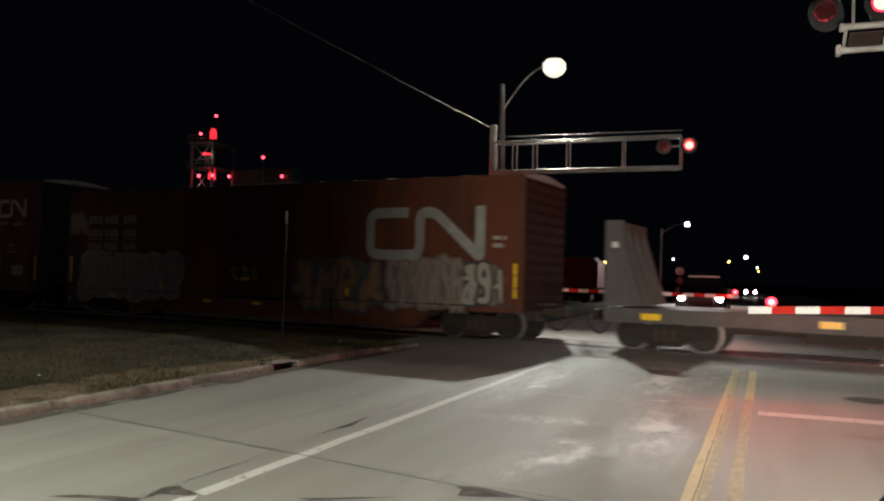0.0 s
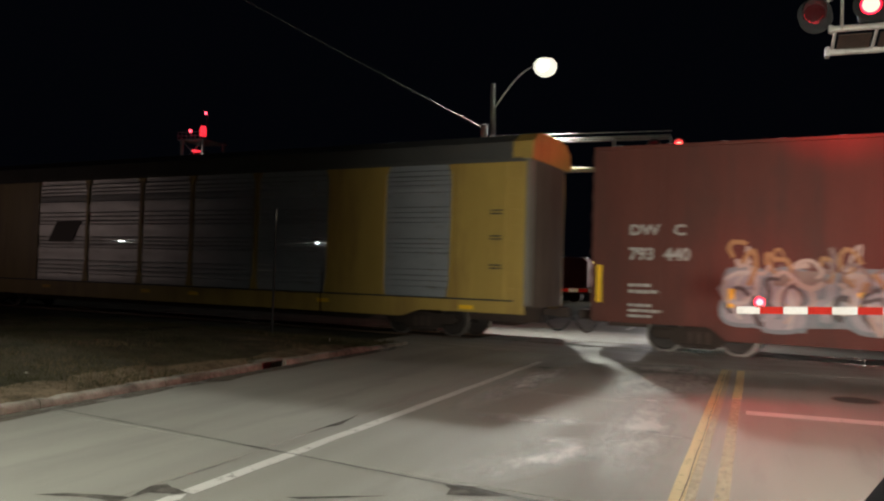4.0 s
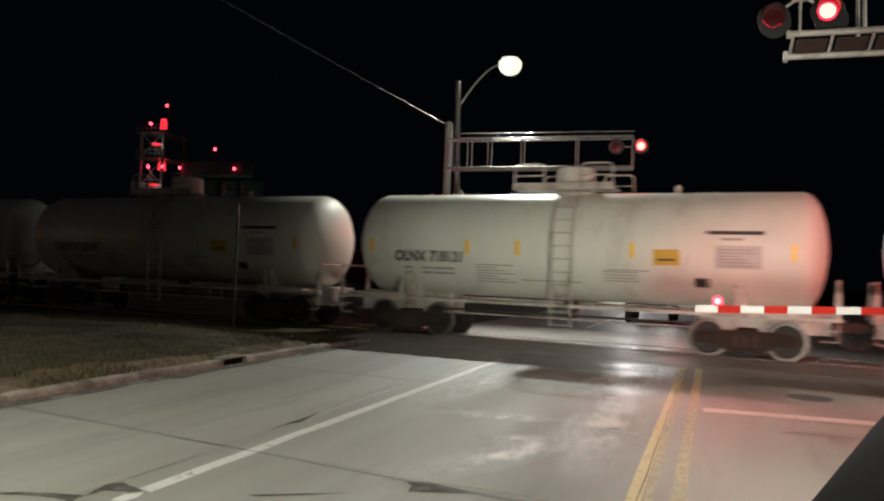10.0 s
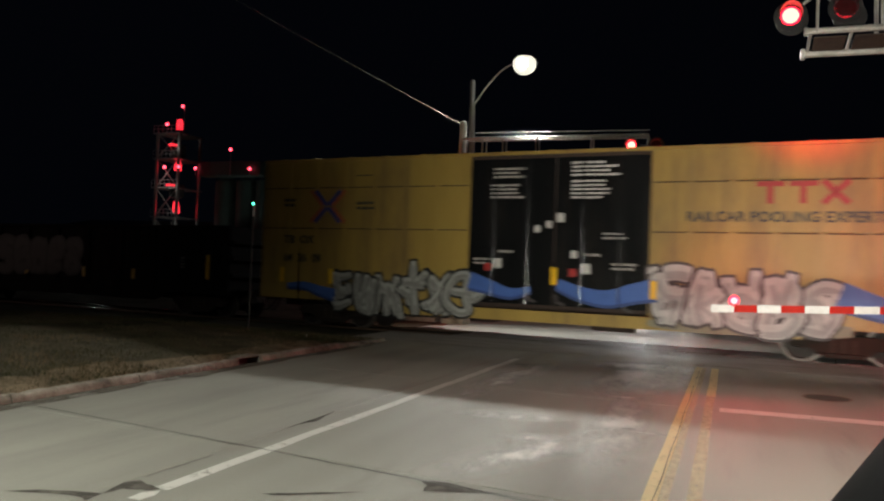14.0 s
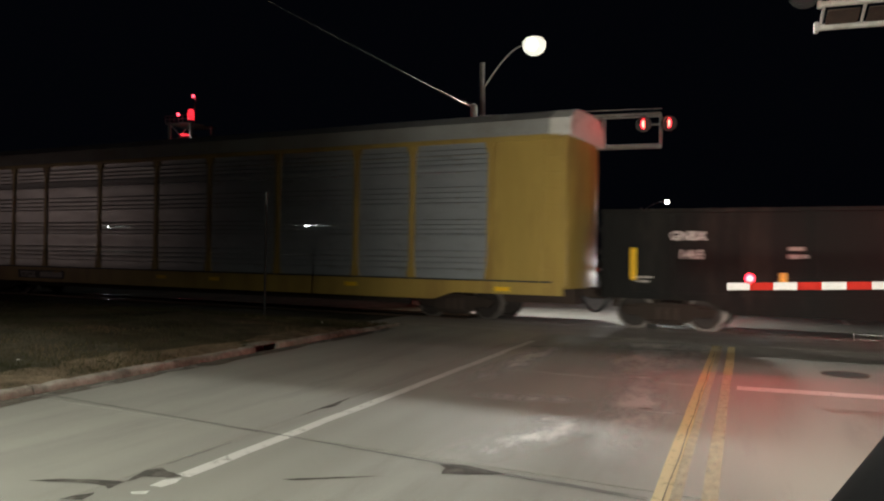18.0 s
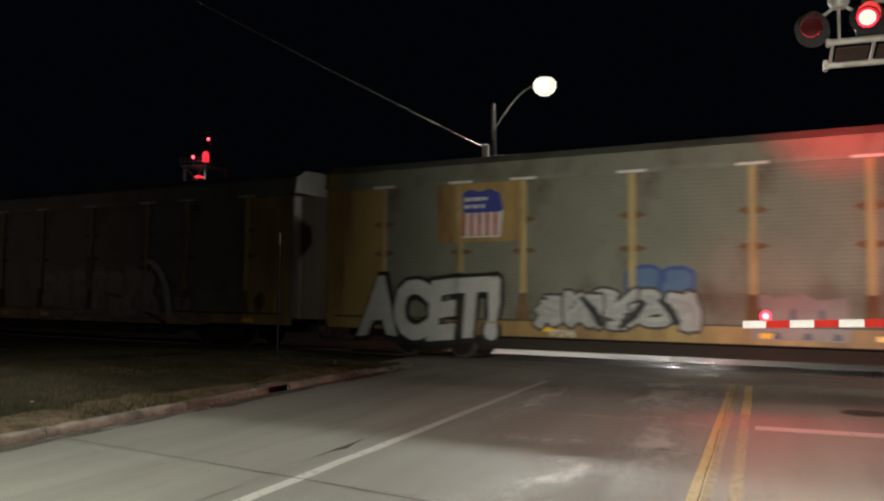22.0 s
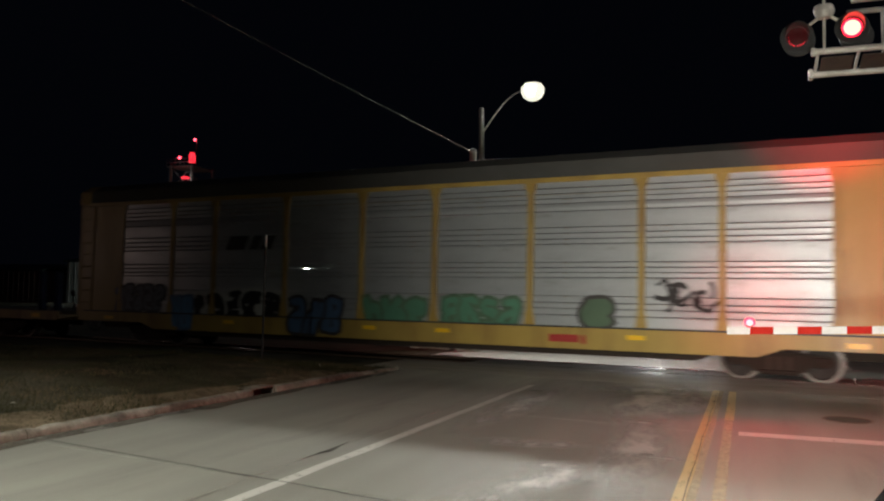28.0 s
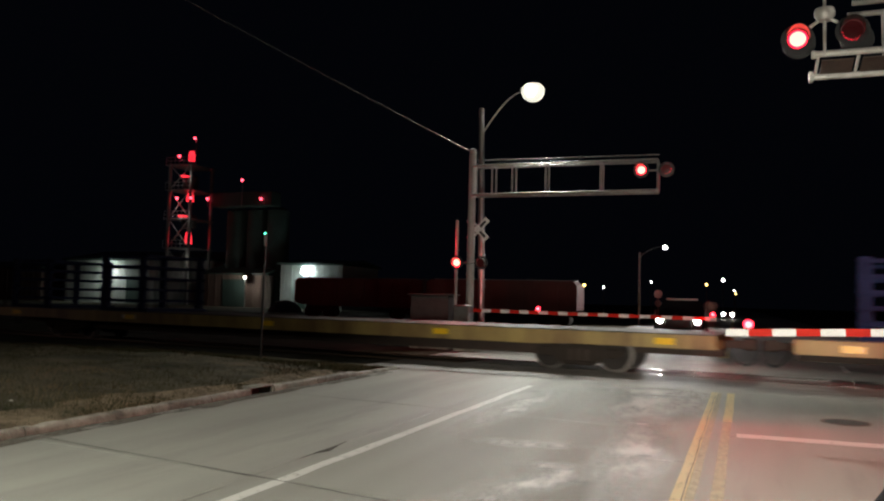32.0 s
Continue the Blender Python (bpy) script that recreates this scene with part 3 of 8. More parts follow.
for i, (cx, cy, rx, ry) in enumerate(((-1.0, 9.6, 0.09, 0.05), (-3.7, 15.4, 0.15, 0.08), (-1.45, 7.9, 0.12, 0.03))):
    paint("tar_patch", blob(cx, cy, rx, ry, i + 1), TAR, "small dark stain on the concrete", 0.0042 + 0.0005 * i)


def crack(path, w, seed):
    L, R = [], []
    for i, (x, y_) in enumerate(path):
        d = w * (0.6 + 0.6 * noise.noise((i * 1.7, seed, 0)))
        jx, jy = 0.012 * noise.noise((i * 2.1, seed, 3)), 0.02 * noise.noise((i * 2.1, seed, 8))
        L.append((x + jx - d * 0.6, y_ + jy + d))
        R.append((x + jx + d * 0.6, y_ + jy - d))
    return L + R[::-1]


def line(a, b, n):
    return [(a[0] + (b[0] - a[0]) * i / n, a[1] + (b[1] - a[1]) * i / n) for i in range(n + 1)]


paint("crack", crack([(-0.522 + 0.0045 * i + 0.006 * math.sin(i * 1.3), 2 + i * 0.5) for i in range(31)], 0.012, 12), TAR, "thin dark crack along the yellow line", 0.0075)
paint("crack", crack(line((-7.7, 7.32), (-4.4, 6.72), 18) + line((-4.3, 6.7), (-0.6, 5.95), 22), 0.022, 2), TAR, "dark crack along the slab joint", 0.0045)
paint("crack", crack(line((-1.75, 6.22), (-0.6, 6.0), 10), 0.018, 7), TAR, "dark crack along the slab joint", 0.0047)
paint("crack", crack(line((-4.38, 5.35), (-4.36, 6.23), 8), 0.014, 8), TAR, "dark crack along the slab joint", 0.0047)

DIRT = worn_paint("gutter_dirt", (0.09, 0.075, 0.055), (0.12, 0.1, 0.08), 0.45, 2.5, 0.95, (1, 0.35, 1))
paint("gutter_dirt", [(KERB_L + 0.0, -10)] + [(KERB_L + 0.3 + 0.2 * noise.noise((0, -10 + i * 0.5, 3)), -10 + i * 0.5) for i in range(56)] + [(KERB_L, 17.6)], DIRT, "brown silt in the gutter along the kerb", 0.0035)
LITTER = mat("pale_litter", (0.5, 0.49, 0.46), (0.4, 0.38, 0.35), 0.8, 0, 9, 50, 0.2)
random.seed(21)
for k in range(14):
    x, y_ = KERB_L - random.uniform(0.4, 6), random.uniform(8, 17)
    q = random.uniform(0.02, 0.05)
    bit = new("litter", Shape().loft([[(x + q * math.cos(a) * w, y_ + q * math.sin(a) * w * 1.3, 0.13 + min(0.2, 0.03 * (KERB_L - x)) + z) for a in (0.3, 1.5, 2.9, 4.2, 5.4)] for z, w in ((-0.08, 1.0), (0.03, 0.8), (0.05, 0.3))]).mesh("litter", LITTER, 0))
    tagged(bit, "small pale scrap of litter in the grass", "litter", "verge litter")

manhole = thing("manhole_cover", "round dark iron manhole cover set in the road", "manhole cover")
part("rim", Shape().lathe([(0.0, 0.36), (0.006, 0.37), (0.008, 0.35), (0.007, 0.33), (0.0, 0.32)], 32, "z", (1.6, 13.95, 0)), RAIL, manhole)
part("cover", Shape().lathe([(0.0, 0.315), (0.006, 0.31), (0.007, 0.05), (0.007, 0.001)], 32, "z", (1.6, 13.95, 0)), TAR, manhole)


# ---- crossing signals ----
PERIOD, ON_AT = 1.21, 0.43
FLASHERS = []                     # lens, its pose, and whether it is the left one of a pair


def signal_head(parent, x, y, z, left, facing=-1, size=1.0):
    """A round signal: backing disc, hood, housing and the lens that turns in it; it looks along -y."""
    def o(pts):
        return [(a * facing * -1, r * size) for a, r in pts]
    at = pose(x, y, z)
    head = part("signal_head", Shape().lathe(o([(0.02, 0.02), (0.02, 0.25), (0.0, 0.255), (-0.005, 0.25), (0.0, 0.17), (0.0, 0.16)]), 32, "y"), BLACK, parent, "round black backing disc of a signal", at)
    hood = Shape()
    rings = []
    for a, r in ((0.0, 0.168), (-0.26, 0.172), (-0.26, 0.18), (0.0, 0.178)):
        ring = []
        for k in range(25):
            t = radians(-35 + 250 * k / 24)
            cut = 1.0 if a == 0 else 0.45 + 0.55 * max(0, math.sin(t))
            ring.append((r * size * math.cos(t), a * cut * -facing * 1.0, r * size * math.sin(t)))
        rings.append(ring)
    hood.loft(rings + rings[:1], closed=False)
    part("hood", hood, BLACK, head, "black hood over the lens")
    part("housing", Shape().lathe(o([(0.02, 0.01), (0.02, 0.14), (0.16, 0.13), (0.2, 0.06), (0.2, 0.01)]), 20, "y"), BLACK, head)
    lens = Shape().lathe([(-0.02, 0.002), (-0.018, 0.07), (-0.0165, 0.088), (-0.013, 0.122), (-0.006, 0.148), (0.006, 0.148), (0.018, 0.08), (0.02, 0.002)], 28, "y")
    me = lens.mesh("lens", LENS_ON)
    me.materials.append(LENS_OFF)
    me.materials.append(LENS_RIM)
    for f in me.polygons:
        if f.center.y > 0.0005:
            f.material_index = 1
        elif math.hypot(f.center.x, f.center.z) > 0.115:
            f.material_index = 2
    ob = part("lens", me, LENS_ON, head, "red lens that flashes on and off")
    FLASHERS.append((ob, left))
    return head


def pole(parent, name, x, y, z0, z1, r0, r1, material, lean=(0, 0), sides=14, label=""):
    return part(name, Shape().tube([(x + lean[0] * k / 6, y + lean[1] * k / 6, z0 + (z1 - z0) * k / 6) for k in range(7)], r0, sides, r1), material, parent, label)


def truss(parent, x0, x1, y, z0, z1, bays, depth=0.5, at=None, metal=None):
    """A cantilever arm of four pipes with posts and a walkway between them."""
    for yy in (y - depth / 2, y + depth / 2):
        part("lower_chord", Shape().tube([(x0, yy, z0), (x1, yy, z0)], 0.05, 10), metal or ALU, parent)
        part("upper_chord", Shape().tube([(x0, yy, z1), (x1, yy, z1)], 0.04, 10), metal or ALU, parent)
        for b in at or [k / bays for k in range(bays + 1)]:
            x = x0 + (x1 - x0) * b
            part("strut", Shape().tube([(x, yy, z0 + 0.05), (x, yy, z1 - 0.04)], 0.032, 8), metal or ALU, parent)
    for b in at or [k / bays for k in range(bays + 1)]:
        x = x0 + (x1 - x0) * b
        part("cross_tie", Shape().tube([(x, y - depth / 2 + 0.05, z0), (x, y + depth / 2 - 0.05, z0)], 0.025, 8), metal or ALU, parent)
        part("cross_tie", Shape().tube([(x, y - depth / 2 + 0.04, z1), (x, y + depth / 2 - 0.04, z1)], 0.022, 8), metal or ALU, parent)


def gate_arm(parent, tip, root, y, z_tip, z_root, stripe=0.335):
    """A tapering arm with red and white sheeting in pieces of their own."""
    d = 1 if root > tip else -1
    n = int(abs(root - tip) / stripe)
    zz = lambda x: z_tip + (z_root - z_tip) * (x - tip) / (root - tip)
    part("arm_core", Shape().loft([[(x, y + a, zz(x) + b) for a, b in ((-0.018, -0.05), (0.018, -0.05), (0.018, 0.05), (-0.018, 0.05))] for x in (tip, root)]), ALU, parent, smooth=0)
    for k in range(n):
        a, b = tip + d * stripe * k, tip + d * stripe * (k + 1)
        m = WHITE_SHEET if k % 2 == 0 else RED_SHEET
        s = Shape().loft([[(x, y + q, zz(x) + w) for q, w in ((-0.024, -0.056), (0.024, -0.056), (0.024, 0.056), (-0.024, 0.056))] for x in (min(a, b), max(a, b) - 0.002)])
        part("stripe", s, m, parent, smooth=0)


def arm_light(parent, x, y, z, r=0.05):
    lamp_ = part("arm_light", Shape().box(x - 0.05, x + 0.05, y - 0.05, y + 0.05, z - 0.05, z + 0.02, 0.01), BLACK, parent)
    part("lens", Shape().lathe([(-0.075, 0.002), (-0.07, r * 0.7), (-0.05, r), (0.05, r), (0.07, r * 0.7), (0.075, 0.002)], 20, "y", (x, y, z + 0.03)), RED_GLOW, lamp_, "glowing red lens")
    # emissive ring beyond the true lens, draws its red halo
    part("halo_ring", Shape().lathe([(-0.05, r), (-0.045, r + 0.03), (0.045, r + 0.03), (0.05, r)], 20, "y", (x, y, z + 0.03)), LENS_RIM, lamp_, "glowing red halo round the lens")


# the cantilever over the near lane
near = thing("cantilever_signal", "aluminium cantilever arm with flashing red crossing signals over the lane", "crossing signal", group="crossing signals")
for y_, z_ in ((13.82, 5.84), (14.38, 5.62)):
    part("lower_chord", Shape().tube([(1.18, y_, z_), (8.4, y_, z_)], 0.05, 10), ALU_PALE, near)
    part("upper_chord", Shape().tube([(1.72, y_ + 0.1, 6.66), (8.4, y_ + 0.1, 6.66)], 0.042, 10), ALU_PALE, near)
    for k in range(6):
        x_ = 2.25 + k * 1.2
        part("strut", Shape().tube([(x_, y_, z_ + 0.05), (x_, y_ + 0.1, 6.62)], 0.032, 8), ALU_PALE, near)
for k in range(13):
    x_ = 1.22 + k * 0.59
    part("cross_tie", Shape().tube([(x_, 13.87, 5.8), (x_, 14.33, 5.66)], 0.024, 8), ALU_PALE, near)
    part("deck_grating", Shape().loft([[(x_ + 0.06, 13.9, 5.77), (x_ + 0.53, 13.9, 5.77), (x_ + 0.53, 14.3, 5.66), (x_ + 0.06, 14.3, 5.66)], [(x_ + 0.06, 13.9, 5.75), (x_ + 0.53, 13.9, 5.75), (x_ + 0.53, 14.3, 5.64), (x_ + 0.06, 14.3, 5.64)]]), RUST, near, "rusty walkway grating", smooth=0)
part("end_plate", Shape().box(1.12, 1.19, 13.78, 13.88, 5.78, 5.9, 0.01), ALU_PALE, near)
part("end_plate", Shape().box(1.12, 1.19, 14.3, 14.45, 5.54, 5.7, 0.01), ALU_PALE, near)
pole(near, "mast", 8.55, 14.1, 0, 7.2, 0.17, 0.15, ALU)
part("mast_base", Shape().box(8.2, 8.9, 13.75, 14.45, -0.05, 0.25, 0.03), KERB, near)
part("signal_post", Shape().tube([(1.31, 13.78, 5.8), (1.31, 13.78, 7.25)], 0.022, 10), ALU_PALE, near)
part("junction_box", Shape().lathe([(6.36, 0.03), (6.37, 0.1), (6.44, 0.15), (6.5, 0.16), (6.56, 0.14), (6.58, 0.05)], 14, "z", (1.31, 13.78, 0)), ALU_PALE, near)
part("crossarm", Shape().tube([(0.92, 13.86, 6.16), (1.31, 13.8, 6.45), (1.71, 13.86, 6.22)], 0.03, 8), ALU_PALE, near)
signal_head(near, 0.915, 13.78, 6.1, True)
signal_head(near, 1.71, 13.78, 6.17, False)
for x in (0.95, 1.8):
    part("back_signal", Shape().lathe([(0.0, 0.02), (0.0, 0.25), (0.02, 0.255), (0.03, 0.16), (0.25, 0.165), (0.25, 0.15), (0.05, 0.14), (0.04, 0.02)], 24, "y", (x, 14.0, 6.1)), BLACK, near, "black signal facing the other way")
    part("back_lens", Shape().lathe([(0.0, 0.002), (0.02, 0.1), (0.0, 0.14)], 20, "y", (x, 14.05, 6.1)), RED_GLOW, near, "glowing red lens")

# the gate at the near side
gate = thing("crossing_gate", "lowered red and white striped crossing gate with red lights", "crossing gate", group="crossing gates")
gate_arm(gate, -0.16, 7.3, 13.2, 1.355, 1.62)
arm_light(gate, 0.17, 13.2, 1.46)
arm_light(gate, 3.2, 13.2, 1.58)
# post and flashers out of view, assumed along with their red beams
pole(gate, "gate_post", 7.85, 13.5, 0, 3.6, 0.07, 0.06, ALU)
part("crossarm", Shape().tube([(7.4, 13.5, 2.7), (8.3, 13.5, 2.7)], 0.03, 8), ALU, gate)
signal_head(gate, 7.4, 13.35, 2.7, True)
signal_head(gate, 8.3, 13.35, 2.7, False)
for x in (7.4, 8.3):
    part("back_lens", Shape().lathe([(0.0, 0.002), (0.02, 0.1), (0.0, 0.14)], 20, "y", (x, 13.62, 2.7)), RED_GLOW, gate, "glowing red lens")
part("mechanism", Shape().box(7.25, 7.75, 13.25, 13.75, 1.3, 1.95, 0.04), ALU, gate)
part("counterweight", Shape().box(7.7, 8.6, 13.15, 13.25, 1.55, 1.75, 0.03), ALU, gate)
pole(gate, "gate_mast", 7.5, 13.5, 0, 4.4, 0.07, 0.06, ALU)

# the cantilever, flashing pair and gate beyond the rails
far = thing("cantilever_signal", "aluminium cantilever with truss arm and flashing red lights beyond the rails", "crossing signal", group="crossing signals")
FY = 26.5
pole(far, "mast", -8.78, FY, 0, 7.05, 0.14, 0.12, MAST_GREY)
part("mast_cap", Shape().lathe([(7.05, 0.13), (7.1, 0.12), (7.14, 0.03)], 12, "z", (-8.78, FY, 0)), ALU, far)
part("mast_base", Shape().box(-9.15, -8.4, FY - 0.4, FY + 0.4, -0.05, 0.2, 0.03), KERB, far)
truss(far, -8.7, -2.4, FY, 5.45, 6.47, 7, 0.5, (0.0, 0.115, 0.23, 0.415, 0.71, 1.0))
part("handrail", Shape().tube([(-8.7, FY + 0.3, 6.76), (-2.4, FY + 0.3, 6.72)], 0.016, 8), ALU, far)
part("crossarm", Shape().tube([(-3.0, FY - 0.3, 6.1), (-2.05, FY - 0.3, 6.1)], 0.03, 8), ALU, far)
signal_head(far, -2.9, FY - 0.42, 6.1, True)
signal_head(far, -2.12, FY - 0.42, 6.1, False)

gate2 = thing("crossing_gate", "lowered striped gate with flashing lights and white crossbuck beyond the rails", "crossing gate", group="crossing gates")
GY = 26.2
pole(gate2, "gate_mast", -9.2, GY, 0, 4.55, 0.055, 0.05, MAST_GREY)
part("mechanism", Shape().box(-9.15, -8.6, GY - 0.35, GY + 0.2, 0.95, 1.6, 0.04), ALU, gate2)
gate_arm(gate2, -0.6, -8.75, GY + 0.25, 1.36, 1.42)
arm_light(gate2, -0.7, GY + 0.2, 1.47)
arm_light(gate2, -6.3, GY + 0.2, 1.5)
signal_head(gate2, -9.08, GY - 0.3, 3.05, True, size=0.9)
signal_head(gate2, -8.2, GY - 0.3, 3.05, False, size=0.9)
part("crossarm", Shape().tube([(-9.25, GY - 0.1, 3.05), (-8.15, GY - 0.1, 3.05)], 0.025, 8), ALU, gate2)
for a in (45, -45):
    sh = Shape().box(-0.5, 0.5, -0.01, 0.01, -0.1, 0.1)
    part("crossbuck_blade", sh, WHITE_SHEET, gate2, "white crossbuck blade", pose(-8.6, FY + 0.2 - 0.022 * (a > 0), 4.28, 0, a, 0), 0)
    part("lettering_bar", Shape().box(-0.4, -0.12, -0.004, 0.0, -0.05, 0.05), BLACK, gate2, "black lettering strip", pose(-8.6, FY + 0.187 - 0.022 * (a > 0), 4.28, 0, a, 0), 0)
    part("lettering_bar", Shape().box(0.12, 0.4, -0.004, 0.0, -0.05, 0.05), BLACK, gate2, "black lettering strip", pose(-8.6, FY + 0.187 - 0.022 * (a > 0), 4.28, 0, a, 0), 0)

# relay cabinets beside the far gate
CABINET = mat("dark_cabinet_paint", (0.07, 0.068, 0.064), (0.045, 0.044, 0.042), 0.7, 0, 3, 60, 0.1, spec=0.2)
cab = thing("relay_cabinet", "dull dark grey metal relay cabinet beside the far crossing gate", "cabinet")
part("cabinet_body", Shape().box(-11.4, -9.9, 27.4, 28.4, 0.1, 1.9, 0.03), CABINET, cab)
part("roof_plate", Shape().box(-11.5, -9.8, 27.3, 28.5, 1.9, 1.98, 0.02), CABINET, cab)
part("base", Shape().box(-11.4, -9.9, 27.4, 28.4, -0.1, 0.1), KERB, cab)

# ---- street lamps ----
def street_lamp(x, y, h, reach, lean, label, arm_h=0.9, pole_r=0.11, globe=1.0, rise=0.45):
    t = thing("street_lamp", label, "street lamp", group="street lamps")
    pole(t, "lamp_pole", x, y, 0, h, pole_r * 1.25, pole_r, GALV, (lean, 0))
    top = (x + lean, y, h - arm_h)
    arm = [(top[0] + reach * (k / 8), y - 0.1 * k / 8, top[2] + (arm_h + rise) * math.sin(math.pi / 2 * k / 8)) for k in range(9)]
    part("arm", Shape().tube(arm, 0.04, 8, 0.03), GALV, t)
    ex, ez = arm[-1][0], arm[-1][2]
    head = part("lamp_head", Shape().loft([[(ex - 0.15, y - 0.1 + a, ez + b) for a, b in ((-0.06, 0.04), (0.06, 0.04), (0.06, -0.04), (-0.06, -0.04))],
                                            [(ex + 0.05, y - 0.1 + a, ez + b) for a, b in ((-0.15, 0.07), (0.15, 0.07), (0.17, -0.05), (-0.17, -0.05))],
                                            [(ex + 0.6, y - 0.1 + a, ez + b) for a, b in ((-0.12, 0.04), (0.12, 0.04), (0.14, -0.05), (-0.14, -0.05))]]), GALV, t)
    # a large globe is no true lens size: it draws the glare round the lamp
    part("lamp_lens", Shape().lathe([(-0.03 - 0.2 * globe, 0.002), (-0.03 - 0.185 * globe, 0.09 * globe), (-0.03 - 0.13 * globe, 0.17 * globe), (-0.03 - 0.05 * globe, 0.21 * globe), (0.03 * globe, 0.21 * globe), (0.1 * globe, 0.15 * globe), (0.1 * globe, 0.002)], 20, "z", (ex + 0.3, y - 0.1, ez)), LED_SOFT if globe < 1.5 else LAMP_HALO, head, "bright white lens, sized up by globe for glare")
    if globe > 1.5:
        part("bulb", Shape().lathe([(-0.29, 0.002), (-0.245, 0.117), (-0.14, 0.198), (0.0, 0.233), (0.128, 0.198), (0.187, 0.117), (0.21, 0.002)], 20, "y", (ex + 0.3, y - 0.41, ez - 0.117)), LED_GLOW, head, "glaring white core")
    return t


street_lamp(-9.92, 31.58, 9.86, 1.933, -0.205, "tall steel street lamp with curved arm, lit white, beyond the crossing", 1.167, 0.112, 2.25, 0.613)
street_lamp(-8.9, -4.0, 8.6, 2.2, 0.0, "tall steel street lamp, lit white, beside the near verge")
# made-up fixture that goes with the fill at the right
street_lamp(9.6, 13.5, 8.6, -2.0, 0.0, "added street lamp out of view, fills in light at the right")
# assumed fixture for the unseen warm lamp at the left
street_lamp(-47.0, 8.6, 4.75, 1.8, 0.0, "steel street lamp assumed out of view to the left, lit warm white")
street_lamp(-7.85, 70.0, 6.3, 1.8, 0.0, "distant steel street lamp, lit white, along the road", 0.4, 0.09)

# overhead wire from the far pole up over the near verge
wire = thing("overhead_wire", "thin overhead wire sagging from the far pole", "wire")
a, b = Vector((-8.8, 26.5, 7.0)), Vector((-11.9, 2.5, 8.45))
pts = [a.lerp(b, k / 24) - Vector((0, 0, 0.1 * math.sin(math.pi * k / 24))) for k in range(25)]
# the taper makes the strand fade out as the light on it does
part("strand", Shape().tube(pts, 0.009, 6, 0.0018), MAST_GREY, wire)

# slim marker post at the verge before the line
post = thing("marker_post", "slim dark metal post standing in the verge before the tracks", "post")
pole(post, "post_stem", -11.3, 17.4, 0, 3.0, 0.03, 0.03, BLACK)
part("post_sleeve", Shape().tube([(-11.3, 17.4, 3.0), (-11.3, 17.4, 3.32)], 0.034, 8), GALV, post)


# ---- the train ----
BROWN = mat("boxcar_brown_paint", (0.17, 0.05, 0.026), (0.12, 0.037, 0.021), 0.6, 0, 1.5, 70, 0.12, 0.5, (0.07, 0.034, 0.022), 0.9, 0.4, streak=5, spec=0.25)
BROWN_DARK = mat("boxcar_dark_brown_paint", (0.115, 0.034, 0.024), (0.085, 0.027, 0.02), 0.6, 0, 1.5, 70, 0.12, 0.5, (0.07, 0.03, 0.023), 0.9, 0.3, streak=5, spec=0.25)
YELLOW = mat("railcar_yellow_paint", (0.45, 0.305, 0.08), (0.36, 0.24, 0.06), 0.42, 0, 1.6, 70, 0.1, 0.5, (0.26, 0.15, 0.05), 0.9, 0.3, streak=5)
BOX_YELLOW = mat("boxcar_yellow_paint", (0.42, 0.285, 0.07), (0.33, 0.215, 0.05), 0.45, 0, 1.3, 70, 0.12, 0.5, (0.2, 0.13, 0.05), 0.9, 0.35, streak=5)
YELLOW_OLD = mat("old_yellow_paint", (0.42, 0.29, 0.1), (0.31, 0.21, 0.075), 0.52, 0, 1.6, 70, 0.12, 0.5, (0.18, 0.1, 0.045), 0.9, 0.5, streak=5)
RACK_STEEL = mat("galvanised_rack_panel", (0.56, 0.58, 0.59), (0.42, 0.44, 0.46), 0.42, 0.6, 1.2, 60, 0.12, 0.8, (0.3, 0.29, 0.28), 0.7, 0.15, streak=0.3)
RACK_OLD = mat("dull_rack_panel", (0.225, 0.232, 0.18), (0.172, 0.175, 0.135), 0.6, 0.3, 0.9, 60, 0.06, 0.6, (0.12, 0.095, 0.07), 0.6, 0.3, streak=1.5)
ROOF_DULL = mat("dull_grey_roof", (0.09, 0.088, 0.083), (0.065, 0.063, 0.058), 0.65, 0.2, 1.0, 50, 0.08, 0.5, (0.1, 0.09, 0.08), 0.5, 0.3)
ROOF = mat("galvanised_roof", (0.34, 0.335, 0.32), (0.28, 0.275, 0.26), 0.6, 0.15, 1.0, 50, 0.08, 0.5, (0.22, 0.2, 0.18), 0.5, 0.3)
TANK_WHITE = mat("tank_white_paint", (0.73, 0.72, 0.64), (0.61, 0.6, 0.52), 0.48, 0, 0.8, 60, 0.04, 0.5, (0.5, 0.46, 0.39), 0.8, 0.12, streak=6)
TANK_FRAME = mat("tank_frame_white", (0.58, 0.55, 0.5), (0.42, 0.38, 0.33), 0.5, 0, 2, 60, 0.1, 0.5, (0.2, 0.15, 0.1), 1.5, 0.4)
GOND_BLACK = mat("gondola_black_paint", (0.008, 0.0077, 0.0074), (0.012, 0.011, 0.01), 0.65, 0, 1.5, 60, 0.15, 0.5, (0.03, 0.024, 0.02), 0.9, 0.25, streak=4, spec=0.12)
DOOR_BLACK = mat("black_door_paint", (0.006, 0.0065, 0.007), (0.01, 0.01, 0.0105), 0.2, 0, 1.5, 60, 0.12, 0.5, (0.02, 0.017, 0.015), 0.9, 0.2, streak=4)
CAST = mat("cast_truck_iron", (0.034, 0.025, 0.021), (0.046, 0.032, 0.025), 0.8, 0.1, 4, 50, 0.4, spec=0.25)
